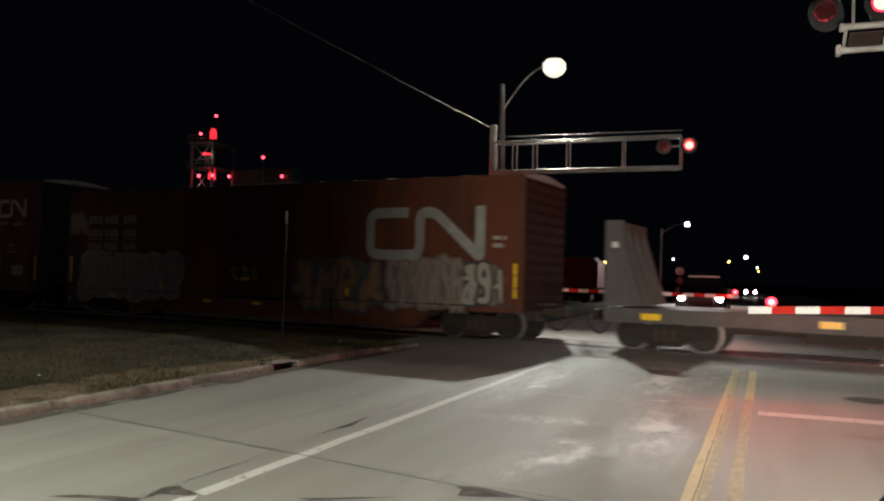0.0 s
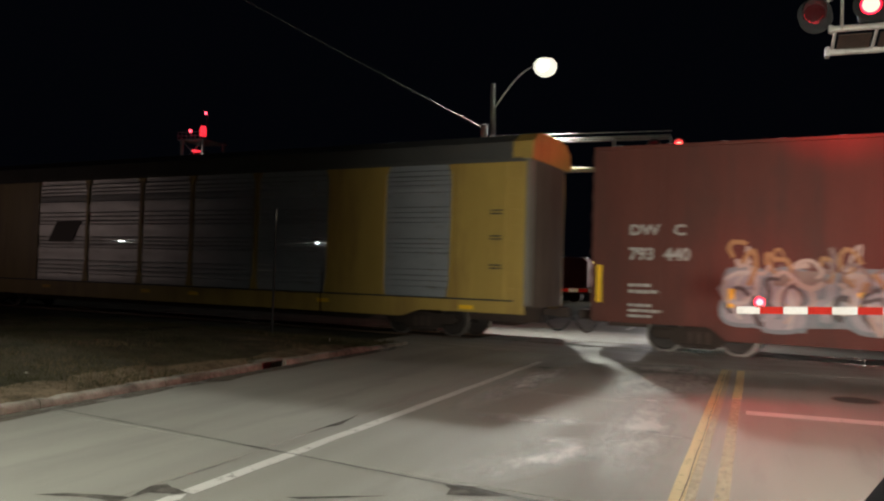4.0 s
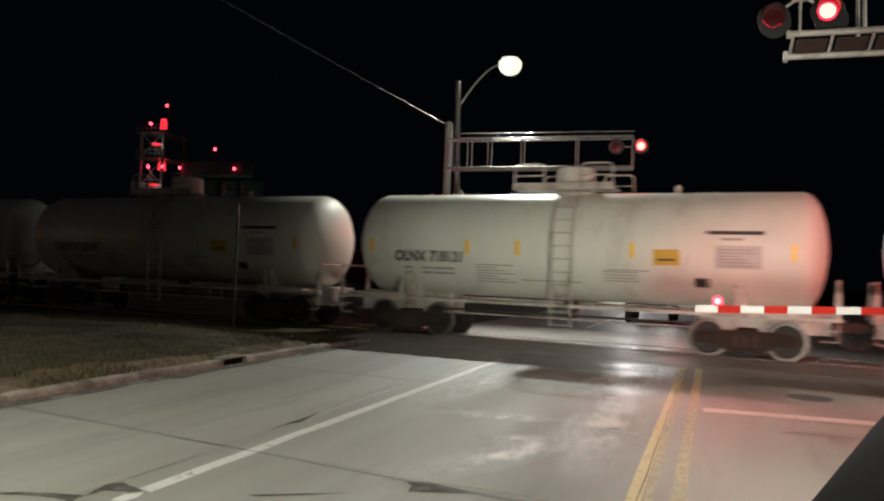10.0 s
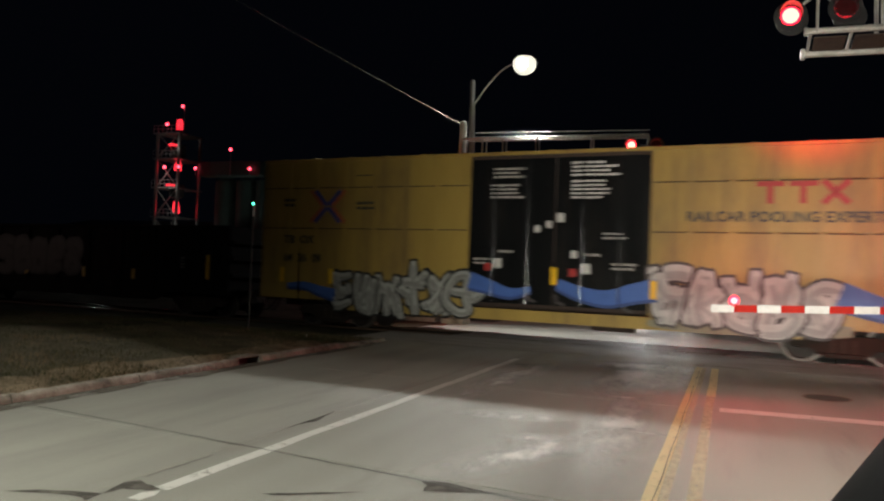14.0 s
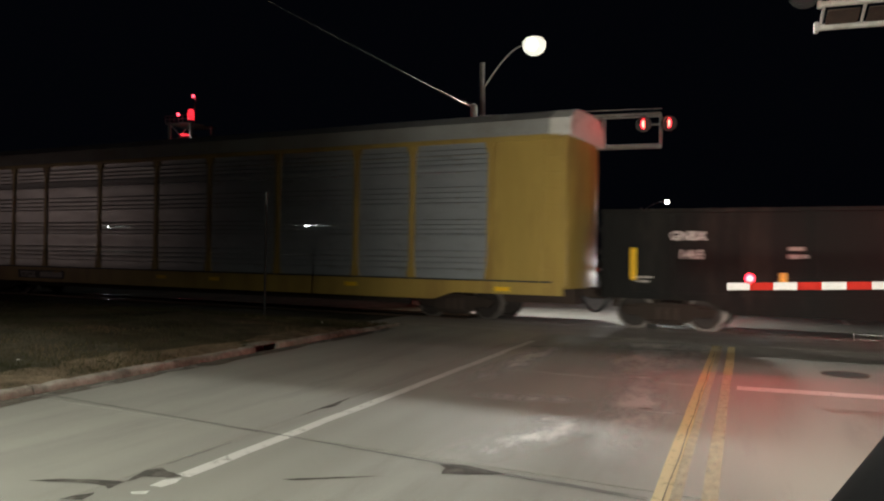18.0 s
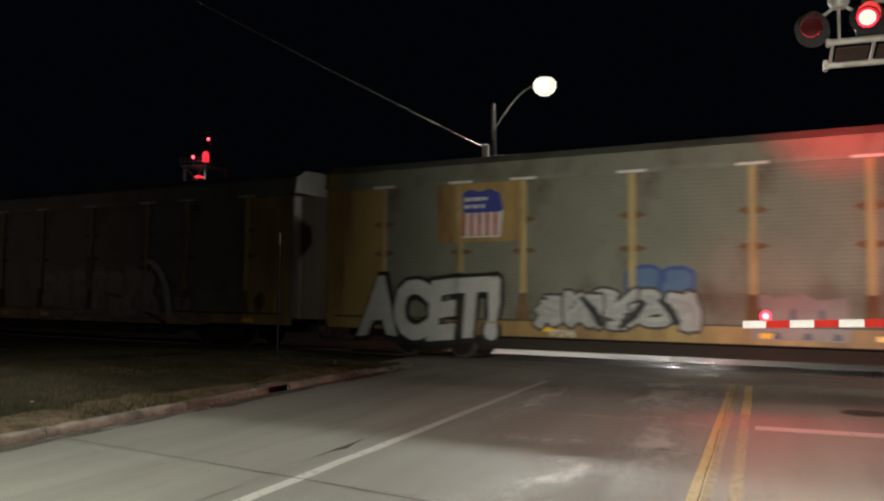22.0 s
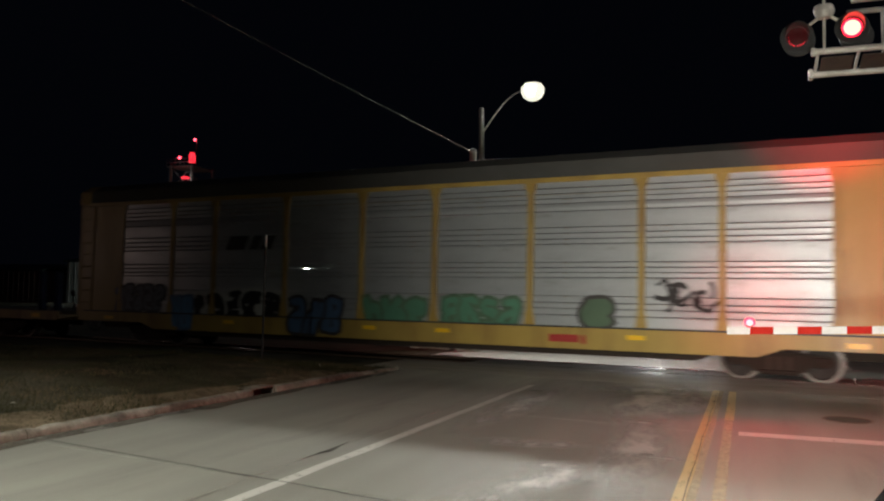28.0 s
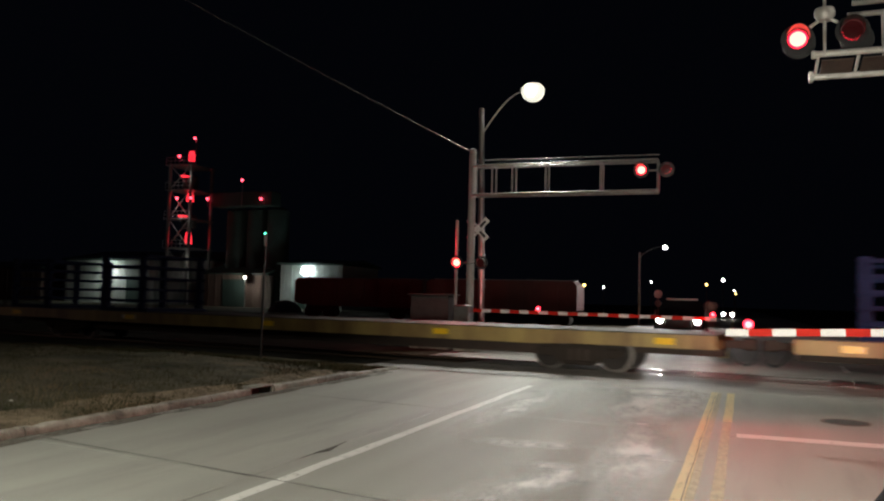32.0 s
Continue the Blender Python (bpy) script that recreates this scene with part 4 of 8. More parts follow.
WHEEL = mat("wheel_steel", (0.04, 0.029, 0.024), (0.024, 0.019, 0.017), 0.6, 0.3, 5, 60, 0.2)
TREAD = mat("polished_wheel_tread", (0.24, 0.21, 0.19), (0.16, 0.14, 0.13), 0.5, 0.8, 5, 60, 0.02)
REFLECT = mat("yellow_reflector", (0.9, 0.55, 0.02), (0.85, 0.5, 0.02), 0.35, 0, 8, 80, 0.02)
LETTER_WHITE = mat("white_lettering", (0.66, 0.64, 0.6), (0.5, 0.48, 0.45), 0.5, 0, 3, 60, 0.05)
LETTER_GREY = mat("faded_lettering", (0.42, 0.4, 0.37), (0.25, 0.23, 0.21), 0.6, 0, 3, 60, 0.05)
LETTER_BLACK = mat("black_lettering", (0.03, 0.03, 0.03), (0.06, 0.055, 0.05), 0.5, 0, 3, 60, 0.05)
LETTER_RED = mat("red_lettering", (0.42, 0.035, 0.03), (0.33, 0.03, 0.03), 0.45, 0, 3, 60, 0.05)
LETTER_ORANGE = mat("orange_lettering", (0.45, 0.12, 0.05), (0.36, 0.1, 0.045), 0.5, 0, 3, 60, 0.05)
LETTER_BLUE = mat("blue_lettering", (0.05, 0.07, 0.3), (0.04, 0.05, 0.22), 0.45, 0, 3, 60, 0.05)
BLUE_RACK = mat("blue_rack_paint", (0.013, 0.024, 0.075), (0.009, 0.016, 0.045), 0.75, 0, 3, 60, 0.1, spec=0.12)
FLAT_GREY = mat("flatcar_grey_paint", (0.085, 0.074, 0.066), (0.06, 0.05, 0.044), 0.6, 0, 2, 60, 0.15)
SPRAY = {}


def spray(name, c):
    if name not in SPRAY:
        SPRAY[name] = mat("spray_paint_" + name, c, tuple(0.75 * k for k in c), 0.5, 0, 2.5, 50, 0.03)
    return SPRAY[name]


W_ = 1.52                         # half the body's width
CARS = []                         # car, place of its middle along the line at the start, its wheelsets


def travelled(t):
    """Metres that the train has run since the start: it gathers speed from 10.4 to 13.4 m/s."""
    k = t / 32
    return 331.3813 * k + 21.9962 * k ** 2 + 18.7655 * k ** 3 - 1.7708 * k ** 4 + 0.6265 * k ** 5


def railcar(name, label, category, front, back, group):
    ob = thing(name, label, category, group=group)
    CARS.append([ob, (front + back) / 2, []])
    return ob, abs(front - back)


def side_frame():
    s = Shape()
    top = [(-1.2, 0.5), (-1.05, 0.62), (-0.55, 0.66), (0.55, 0.66), (1.05, 0.62), (1.2, 0.5), (1.1, 0.4), (0.8, 0.42), (0.5, 0.2), (-0.5, 0.2), (-0.8, 0.42), (-1.1, 0.4)]
    s.prism(top, -0.07, 0.07)
    s.box(-1.06, -0.72, -0.1, 0.1, 0.34, 0.58, 0.02)
    s.box(0.72, 1.06, -0.1, 0.1, 0.34, 0.58, 0.02)
    s.box(-0.42, 0.42, -0.1, 0.1, 0.14, 0.26, 0.02)
    return s


def springs():
    s = Shape()
    s.lathe([(0.26, 0.085), (0.3, 0.095), (0.34, 0.08), (0.38, 0.095), (0.42, 0.08), (0.46, 0.095), (0.5, 0.08), (0.56, 0.09)], 12, "z")
    return s


def wheel_shape(d):
    """A wheel with flange, plate, hub and bearing cap; the running surface is bright."""
    s = Shape()
    p = [(0.655, 0.06), (0.66, 0.1), (0.69, 0.12), (0.7, 0.36), (0.655, 0.39), (0.655, 0.47), (0.685, 0.485), (0.69, 0.4465), (0.79, 0.4425), (0.792, 0.395), (0.745, 0.36), (0.735, 0.13), (0.8, 0.11), (0.86, 0.1), (0.87, 0.05), (0.872, 0.02), (0.655, 0.02)]
    s.lathe([(d * a, r) for a, r in p], 26, "y")
    return s


def wheel_mesh(d):
    key = "wheel_%d" % d
    if key not in MESHES:
        me = wheel_shape(d).mesh("wheel", WHEEL)
        me.materials.append(TREAD)
        for f in me.polygons:
            r = math.hypot(f.center.x, f.center.z)
            if r > 0.405 and abs(f.center.y) > 0.687:
                f.material_index = 1
        MESHES[key] = me
    return MESHES[key]


def truck(car, x):
    """A two-axle truck: side frames, bolster, springs and rolling wheelsets."""
    me_f, me_s = shared("side_frame", side_frame, CAST), shared("springs", springs, RUST)
    tr = part("truck", shared("bolster", lambda: Shape().box(-0.22, 0.22, -1.0, 1.0, 0.4, 0.72, 0.03), CAST), CAST, car, "dark cast iron truck", pose(x, 0, 0))
    for d in (-1, 1):
        part("side_frame", me_f, CAST, tr, at=pose(0, d * 0.99, 0))
        for q in (-0.22, 0.0, 0.22):
            part("spring", me_s, RUST, tr, at=pose(q, d * 0.99, 0))
    for k in (-0.89, 0.89):
        part("axle", shared("axle", lambda: Shape().lathe([(-0.65, 0.085), (-0.3, 0.075), (0.3, 0.075), (0.65, 0.085)], 12, "y"), WHEEL), WHEEL, tr, at=pose(k, 0, 0.447))
        for d in (-1, 1):
            CARS[-1][2].append((part("wheel", wheel_mesh(d), WHEEL, tr, at=pose(k, 0, 0.447)), k))


def coupler(car, x, d):
    s = Shape()
    s.box(*sorted((x, x + d * 0.55)), -0.1, 0.1, 0.72, 0.92, 0.02)
    s.box(*sorted((x + d * 0.45, x + d * 0.78)), -0.17, 0.14, 0.68, 0.98, 0.04)
    part("coupler", s, RUST, car)
    h = Shape().tube([(x + d * (0.1 + 0.07 * k), -0.35 + 0.02 * k, 0.75 - 0.42 * math.sin(math.pi * k / 12)) for k in range(13)], 0.025, 8)
    part("air_hose", h, BLACK_RUBBER, car, "sagging rubber air hose")


def reflector(car, x, z0, z1, w=0.1, y=-W_ - 0.02):
    for yy in (y, -y):
        part("reflector", Shape().box(x - w / 2, x + w / 2, yy - 0.003, yy + 0.003, z0, z1), REFLECT, car, "yellow reflective strip", smooth=0)


def ladder(car, x, y, z0, z1, material, n=6, w=0.42):
    s = Shape()
    for q in (x - w / 2, x + w / 2):
        s.box(q - 0.025, q + 0.025, y - 0.04, y + 0.01, z0, z1)
    for k in range(n):
        z = z0 + (z1 - z0) * (k + 0.5) / n
        s.tube([(x - w / 2, y - 0.05, z), (x + w / 2, y - 0.05, z)], 0.016, 6)
    part("ladder", s, material, car, "grab irons and ladder rungs")


def bars(car, x, z, w, h, rows, material, y=-W_ - 0.022, seed=0, name="lettering_bar"):
    """Small writing that cannot be read: plain bars."""
    random.seed(seed)
    s = Shape()
    for r in range(rows):
        ww = w * random.uniform(0.65, 1)
        zz = z - r * h * 1.7
        xx = x
        while xx < x + ww:
            q = min(h * random.uniform(1.2, 3.5), x + ww - xx)
            s.box(xx, xx + q, y - 0.002, y + 0.002, zz - h * random.uniform(0.8, 1), zz)
            xx += q + h * random.uniform(0.25, 0.6)
    part(name, s, material, car, "small painted lettering", smooth=0)


def stroke(path, width, y, closed=False):
    """A band of even width along a path in x and z."""
    s = Shape()
    P = [Vector(p) for p in path]
    L, R = [], []
    for i, p in enumerate(P):
        a = (p - P[i - 1]).normalized() if i else (P[1] - P[0]).normalized()
        b = (P[i + 1] - p).normalized() if i < len(P) - 1 else a
        d = (a + b).normalized()
        n = Vector((-d.y, d.x))
        k = width / 2 / max(0.5, n.dot(Vector((-a.y, a.x))))
        L.append(p + n * k)
        R.append(p - n * k)
    v = [(p.x, y, p.y) for p in L] + [(p.x, y, p.y) for p in R]
    m = len(P)
    s.add(v, [(i, i + 1, m + i + 1, m + i) for i in range(m - 1)])
    return s


def rounded(path, r, n=5):
    out = [path[0]]
    for i in range(1, len(path) - 1):
        p, a, b = Vector(path[i]), Vector(path[i - 1]), Vector(path[i + 1])
        u, w = (a - p).normalized(), (b - p).normalized()
        k = min(r, (a - p).length * 0.49, (b - p).length * 0.49)
        for j in range(n + 1):
            q = j / n
            out.append(tuple((p + u * k) * (1 - q) ** 2 + 2 * q * (1 - q) * p + (p + w * k) * q ** 2))
    return out + [path[-1]]


def emblem_band(car, x0, x1, z0, z1, w, material, y=-W_ - 0.024):
    """The road's painted emblem: one long bent band."""
    a, b = x0 + w / 2, x1 - w / 2
    lo, hi = z0 + w / 2, z1 - w / 2
    m = a + (b - a) * 0.47
    c = a + (b - a) * 0.36
    path = [(c, hi), (a, hi), (a, lo), (m, lo), (m, hi), (m + (b - m) * 0.25, hi), (b - 0.03, lo), (b, lo + 0.05), (b, z1)]
    part("emblem", stroke(rounded(path, w * 1.1), w, y), material, car, "large painted emblem made of one bent band", smooth=0)


def graffiti(car, x0, x1, z0, z1, fill, edge, cloud=None, seed=0, letters=5, y=-W_ - 0.021, spiky=0.3):
    """Sprayed lettering too wild to read: a cloud, outlined shapes, and strokes inside them."""
    random.seed(seed)
    if cloud:
        s = Shape()
        n = 40
        pts = []
        for i in range(n):
            q = 2 * math.pi * i / n
            r = 1 + 0.22 * noise.noise((math.cos(q) * 3 + seed, math.sin(q) * 3, seed))
            cx, cz = math.copysign(abs(math.cos(q)) ** 0.45, math.cos(q)), math.copysign(abs(math.sin(q)) ** 0.6, math.sin(q))
            pts.append(((x0 + x1) / 2 + cx * r * (x1 - x0) * 0.5, y, (z0 + z1) / 2 + cz * r * (z1 - z0) * 0.46))
        s.add(pts, [tuple(range(n))])
        part("graffiti_cloud", s, cloud, car, "sprayed background of a graffiti piece", smooth=0)
    w, tall = (x1 - x0) / letters, z1 - z0
    for k in range(letters):
        cx, cz = x0 + w * (k + 0.5), (z0 + z1) / 2 + random.uniform(-0.05, 0.05) * tall
        slant, grow = random.uniform(-0.2, 0.2), random.uniform(0.9, 1.08)
        bend = 0.06 + 0.1 * spiky
        shape_edge, shape_fill = Shape(), Shape()
        d = y - 0.006 * (k % 2)
        for q, path in enumerate(letter_strokes(random.choice((2, 3, 3, 4)))):
            pts = []
            for u, v in path:
                u += bend * noise.noise((v * 2.3, k + seed, q))
                v += bend * 0.6 * noise.noise((u * 2.3, k + seed, q + 7))
                v = max(-0.46, min(0.46, v))
                pts.append((cx + (u * w * 1.08 + slant * v * tall) * grow, cz + v * tall * grow))
            a, b = (w * random.uniform(0.24, 0.34), w * random.uniform(0.2, 0.34))
            path = flowing(pts)
            rim = min(0.1, 0.12 * w + 0.03)
            for part_, more, e in ((shape_edge, rim, 0.0), (shape_fill, 0.0, 0.0025)):
                band = swelling(path, a + 2 * more, b + 2 * more, more, d - e - 0.0005 * q)
                part_.add(band.v, band.f)
        outline = part("graffiti_shape", shape_edge, edge, car, "sprayed outline of a graffiti shape", smooth=0)
        part("graffiti_fill", shape_fill, fill, outline, "sprayed filling", smooth=0)


GLYPHS = {
    "E": [[(-0.3, -0.45), (-0.28, 0.0), (-0.3, 0.45)], [(-0.3, 0.4), (0.05, 0.42), (0.4, 0.36)], [(-0.3, 0.02), (0.0, 0.0), (0.28, 0.04)], [(-0.3, -0.4), (0.0, -0.4), (0.4, -0.34)]],
    "U": [[(-0.36, 0.45), (-0.32, 0.0), (-0.26, -0.3), (0.0, -0.42), (0.26, -0.3), (0.3, 0.0), (0.36, 0.42)]],
    "N": [[(-0.34, -0.45), (-0.3, 0.0), (-0.34, 0.45)], [(-0.32, 0.42), (0.0, 0.0), (0.3, -0.42)], [(0.34, -0.4), (0.3, 0.05), (0.36, 0.45)]],
    "T": [[(0.0, -0.48), (0.02, 0.0), (0.0, 0.72)], [(-0.42, 0.2), (0.0, 0.24), (0.42, 0.18)]],
    "H": [[(-0.32, -0.45), (-0.3, 0.0), (-0.36, 0.45)], [(0.3, -0.45), (0.32, 0.0), (0.3, 0.42)], [(-0.3, 0.0), (0.0, 0.06), (0.3, 0.0)]],
    "O": [[(0.2, 0.4), (-0.22, 0.36), (-0.36, 0.0), (-0.2, -0.38), (0.2, -0.38), (0.36, 0.0), (0.2, 0.38), (0.0, 0.42)]],
    "A": [[(-0.4, -0.45), (-0.18, 0.0), (0.0, 0.46)], [(0.0, 0.46), (0.22, 0.0), (0.4, -0.45)], [(-0.2, -0.12), (0.0, -0.08), (0.24, -0.12)]],
    "B": [[(-0.3, -0.45), (-0.28, 0.0), (-0.3, 0.45)], [(-0.3, 0.4), (0.2, 0.36), (0.24, 0.1), (-0.2, 0.02)], [(-0.2, 0.02), (0.32, -0.05), (0.3, -0.36), (-0.3, -0.4)]],
    "S": [[(0.34, 0.36), (-0.16, 0.4), (-0.28, 0.14), (0.24, -0.1), (0.26, -0.36), (-0.34, -0.38)]],
}


def piece(car, shapes, x0, x1, z0, z1, fill, edge, shade, seed, y=-W_ - 0.021, thick=0.3, sink=0.0):
    """A sprayed piece of bulky letter shapes with dark rims and a shaded foot; `sink` lowers its far end."""
    random.seed(seed)
    w, tall = (x1 - x0) / len(shapes), z1 - z0
    for k, key in enumerate(shapes):
        cx, cz = x0 + w * (k + 0.5), (z0 + z1) / 2 + random.uniform(-0.06, 0.06) * tall - sink * k / len(shapes)
        slant, grow = random.uniform(-0.15, 0.15), random.uniform(0.92, 1.08)
        rim_, core, foot = Shape(), Shape(), Shape()
        strokes_ = GLYPHS[key] + [[(random.uniform(-0.5, 0.1), random.uniform(-0.5, 0.5)), (random.uniform(-0.1, 0.1), random.uniform(-0.2, 0.2)), (random.uniform(0.0, 0.55), random.uniform(-0.55, 0.6))] for _ in range(2)]
        for q, path in enumerate(strokes_):
            pts = [(cx + (u * w * 1.05 + slant * v * tall) * grow + 0.5 * w * noise.noise((v * 3.3, k + 0.5, q + seed)), cz + v * tall * grow + 0.2 * tall * noise.noise((u * 4, k + seed, q))) for u, v in path]
            a, b = w * thick * random.uniform(0.85, 1.2), w * thick * random.uniform(0.7, 1.15)
            line_ = flowing(pts)
            d = y - 0.004 * (k % 2) - 0.0004 * q
            for s, more, e, dz in ((rim_, 0.07, 0.0, 0.0), (core, 0.0, 0.0015, 0.0), (foot, -0.25 * a, 0.002, -0.18 * a)):
                band = swelling([(px_, pz_ + dz) for px_, pz_ in line_], a + 2 * more, b + 2 * more, more, d - e)
                s.add(band.v, band.f)
        e = part("graffiti_shape", rim_, edge, car, "dark sprayed rim of a letter", smooth=0)
        part("graffiti_fill", core, fill, e, "pale sprayed filling", smooth=0)
        part("graffiti_shade", foot, shade, e, "duller spray inside the letter", smooth=0)


def letter_strokes(count):
    """Bars, bows and slants that cross one another as the strokes of a sprayed letter do."""
    out = []
    for kind in random.sample(range(6), count):
        s = random.choice((-1, 1))
        if kind == 0:
            q = random.uniform(-0.3, 0.3)
            out.append([(q, -0.42), (q + 0.04 * s, 0.0), (q - 0.03, 0.42)])
        elif kind == 1:
            q, r = random.uniform(0.5, 1.0), random.uniform(0.3, 0.4)
            out.append([(s * r * math.cos(g), 0.38 * math.sin(g)) for g in [q + (5.2 - q) * n / 6 for n in range(7)]])
        elif kind == 2:
            out.append([(-0.36 * s, -0.42), (0.0, 0.05), (0.34 * s, 0.42)])
        elif kind == 3:
            q = random.uniform(-0.3, 0.35)
            out.append([(-0.38, q), (0.0, q + 0.05 * s), (0.38, q - 0.04)])
        elif kind == 4:
            out.append([(0.32 * s, 0.36), (-0.2 * s, 0.38), (-0.26 * s, 0.1), (0.24 * s, -0.08), (0.26 * s, -0.36), (-0.32 * s, -0.38)])
        else:
            out.append([(-0.3 * s, 0.42), (-0.26 * s, 0.02), (0.1 * s, 0.08), (0.3 * s, -0.12), (0.34 * s, -0.42)])
    return out


def swelling(path, w0, w1, more, y):
    """A band with blunt round ends, pushed out by `more` at both of them."""
    n = len(path)
    P = [Vector(p) for p in path]
    P[0] = P[0] + (P[0] - P[1]).normalized() * more
    P[-1] = P[-1] + (P[-1] - P[-2]).normalized() * more
    v = []
    for i, p in enumerate(P):
        t = (P[min(i + 1, n - 1)] - P[max(i - 1, 0)]).normalized()
        w = (w0 + (w1 - w0) * i / (n - 1)) / 2 * (0.72 if i in (0, n - 1) else 0.93 if i in (1, n - 2) else 1)
        v += [(p.x - t.y * w, y, p.y + t.x * w), (p.x + t.y * w, y, p.y - t.x * w)]
    return Shape().add(v, [(2 * i, 2 * i + 1, 2 * i + 3, 2 * i + 2) for i in range(n - 1)])


def flowing(points, steps=6):
    """A smooth line through the points."""
    P = [points[0]] + list(points) + [points[-1]]
    out = []
    for i in range(1, len(P) - 2):
        for j in range(steps):
            q = j / steps
            out.append(tuple(0.5 * (2 * b + (c - a) * q + (2 * a - 5 * b + 4 * c - d) * q * q + (3 * b - a - 3 * c + d) * q ** 3) for a, b, c, d in zip(P[i - 1], P[i], P[i + 1], P[i + 2])))
    return out + [tuple(points[-1])]


def ribbon(path, w0, w1, y):
    """A band along a path that swells or thins from its start to its end."""
    n = len(path)
    v = []
    for i, (x, z) in enumerate(path):
        (ax, az), (bx, bz) = path[max(i - 1, 0)], path[min(i + 1, n - 1)]
        d = Vector((bx - ax, bz - az)).normalized()
        w = (w0 + (w1 - w0) * i / (n - 1)) / 2
        v += [(x - d.y * w, y, z + d.x * w), (x + d.y * w, y, z - d.x * w)]
    return Shape().add(v, [(2 * i, 2 * i + 1, 2 * i + 3, 2 * i + 2) for i in range(n - 1)])


def tangle(car, x0, x1, z0, z1, materials, letters, seed, y=-W_ - 0.022, width=0.075, loops=4):
    """A piece drawn in bare looping lines, one over another."""
    random.seed(seed)
    w = (x1 - x0) / letters
    for k in range(letters):
        for j in range(loops):
            cx, cz = x0 + w * (k + random.uniform(0.2, 0.8)), (z0 + z1) / 2 + (z1 - z0) * random.uniform(-0.25, 0.25)
            q0, turn, span = random.uniform(0, 6.28), random.choice((-1, 1)), random.uniform(2.2, 4.6)
            rx, rz, sl = w * random.uniform(0.12, 0.5), (z1 - z0) * random.uniform(0.15, 0.42), random.uniform(-0.3, 0.3)
            pts = []
            for i in range(6):
                q = q0 + turn * span * i / 5
                r = random.uniform(0.7, 1.15)
                pz = max(z0, min(z1, cz + rz * r * math.sin(q)))
                pts.append((cx + rx * r * math.cos(q) + sl * (pz - cz), pz))
            ww = width * random.uniform(0.7, 1.5)
            part("graffiti_stroke", ribbon(flowing(pts), ww, ww * random.uniform(0.5, 1.1), y - 0.0011 * ((k * loops + j) % 9)), materials[(k + j) % len(materials)], car, "loose sprayed line", smooth=0)


def wild(car, hill, z0, fills, edge, shine, count, seed, y):
    """Interlocking letters of slanted, curved, dark-edged bars under an uneven skyline."""
    random.seed(seed)
    xa, xb = hill[0][0], hill[-1][0]

    def top(x):
        for (a, za), (b, zb) in zip(hill, hill[1:]):
            if x <= b:
                return za + (zb - za) * (x - a) / (b - a)
        return hill[-1][1]
    for k in range(count):
        x = xa + (xb - xa) * (k * 0.618034 % 1.0)
        h = top(x) - z0
        lean = random.uniform(-0.75, 0.75)
        kind = k % 3
        if kind == 0:
            pts = [(x - lean * 0.5 * h, z0 + 0.1 * h), (x - 0.1, z0 + 0.5 * h), (x + lean * 0.3 * h, z0 + 0.97 * h)]
        elif kind == 1:
            s = random.choice((-1, 1))
            pts = [(x - s * 0.75, z0 + 0.4 * h), (x - s * 0.2, z0 + random.uniform(0.5, 0.65) * h), (x + s * 0.75, z0 + random.uniform(0.7, 0.92) * h)]
        else:
            s = random.choice((-1, 1))
            pts = [(x - s * 0.35, z0 + 0.12 * h), (x + s * 0.2, z0 + 0.3 * h), (x + s * 0.3, z0 + 0.62 * h), (x - s * 0.05, z0 + 0.86 * h), (x - s * 0.4, z0 + 0.75 * h)]
        path = flowing(pts)
        a, b = random.uniform(0.18, 0.38), random.uniform(0.12, 0.4)
        d = y - 0.0022 * (k % 16)
        e = part("graffiti_shape", ribbon(path, a + 0.08, b + 0.08, d), edge, car, "dark sprayed edge of a slanted letter", smooth=0)
        part("graffiti_fill", ribbon(path, a, b, d - 0.0008), fills[k % len(fills)], e, "sprayed filling", smooth=0)
        part("graffiti_shine", ribbon([(p + 0.25 * a, r + 0.03) for p, r in path[len(path) // 3:]], a * 0.12, b * 0.5, d - 0.0015), shine, e, "paler sprayed highlight", smooth=0)


def tag(car, text, x0, x1, z0, z1, fill, edge, y):
    """Sprayed letters that can be read: filled shapes on a wider dark outline, drawn by hand."""
    for wide, material, d in ((0.13, edge, 0.0), (0.06, fill, -0.006)):
        ob = words(text, 1.0, material, car, pose(0, 0, 0), "graffiti_letters", bold=wide, depth=0.001)
        xs_ = [v.co.x for v in ob.data.vertices]
        zs_ = [v.co.z for v in ob.data.vertices]
        lo, hi, bot, top = min(xs_) + wide, max(xs_) - wide, min(zs_) + wide, max(zs_) - wide
        for v in ob.data.vertices:
            u, w = (v.co.x - lo) / (hi - lo), (v.co.z - bot) / (top - bot)
            w += 0.05 * math.sin(u * 9) + 0.03 * noise.noise((u * 5, w * 2, 1))
            u += 0.03 * (w - 0.5) + 0.012 * noise.noise((u * 6, w * 3, 4))
            v.co.x, v.co.z = x0 + u * (x1 - x0), z0 + w * (z1 - z0)
            v.co.y = v.co.y * 0.3 + y + d


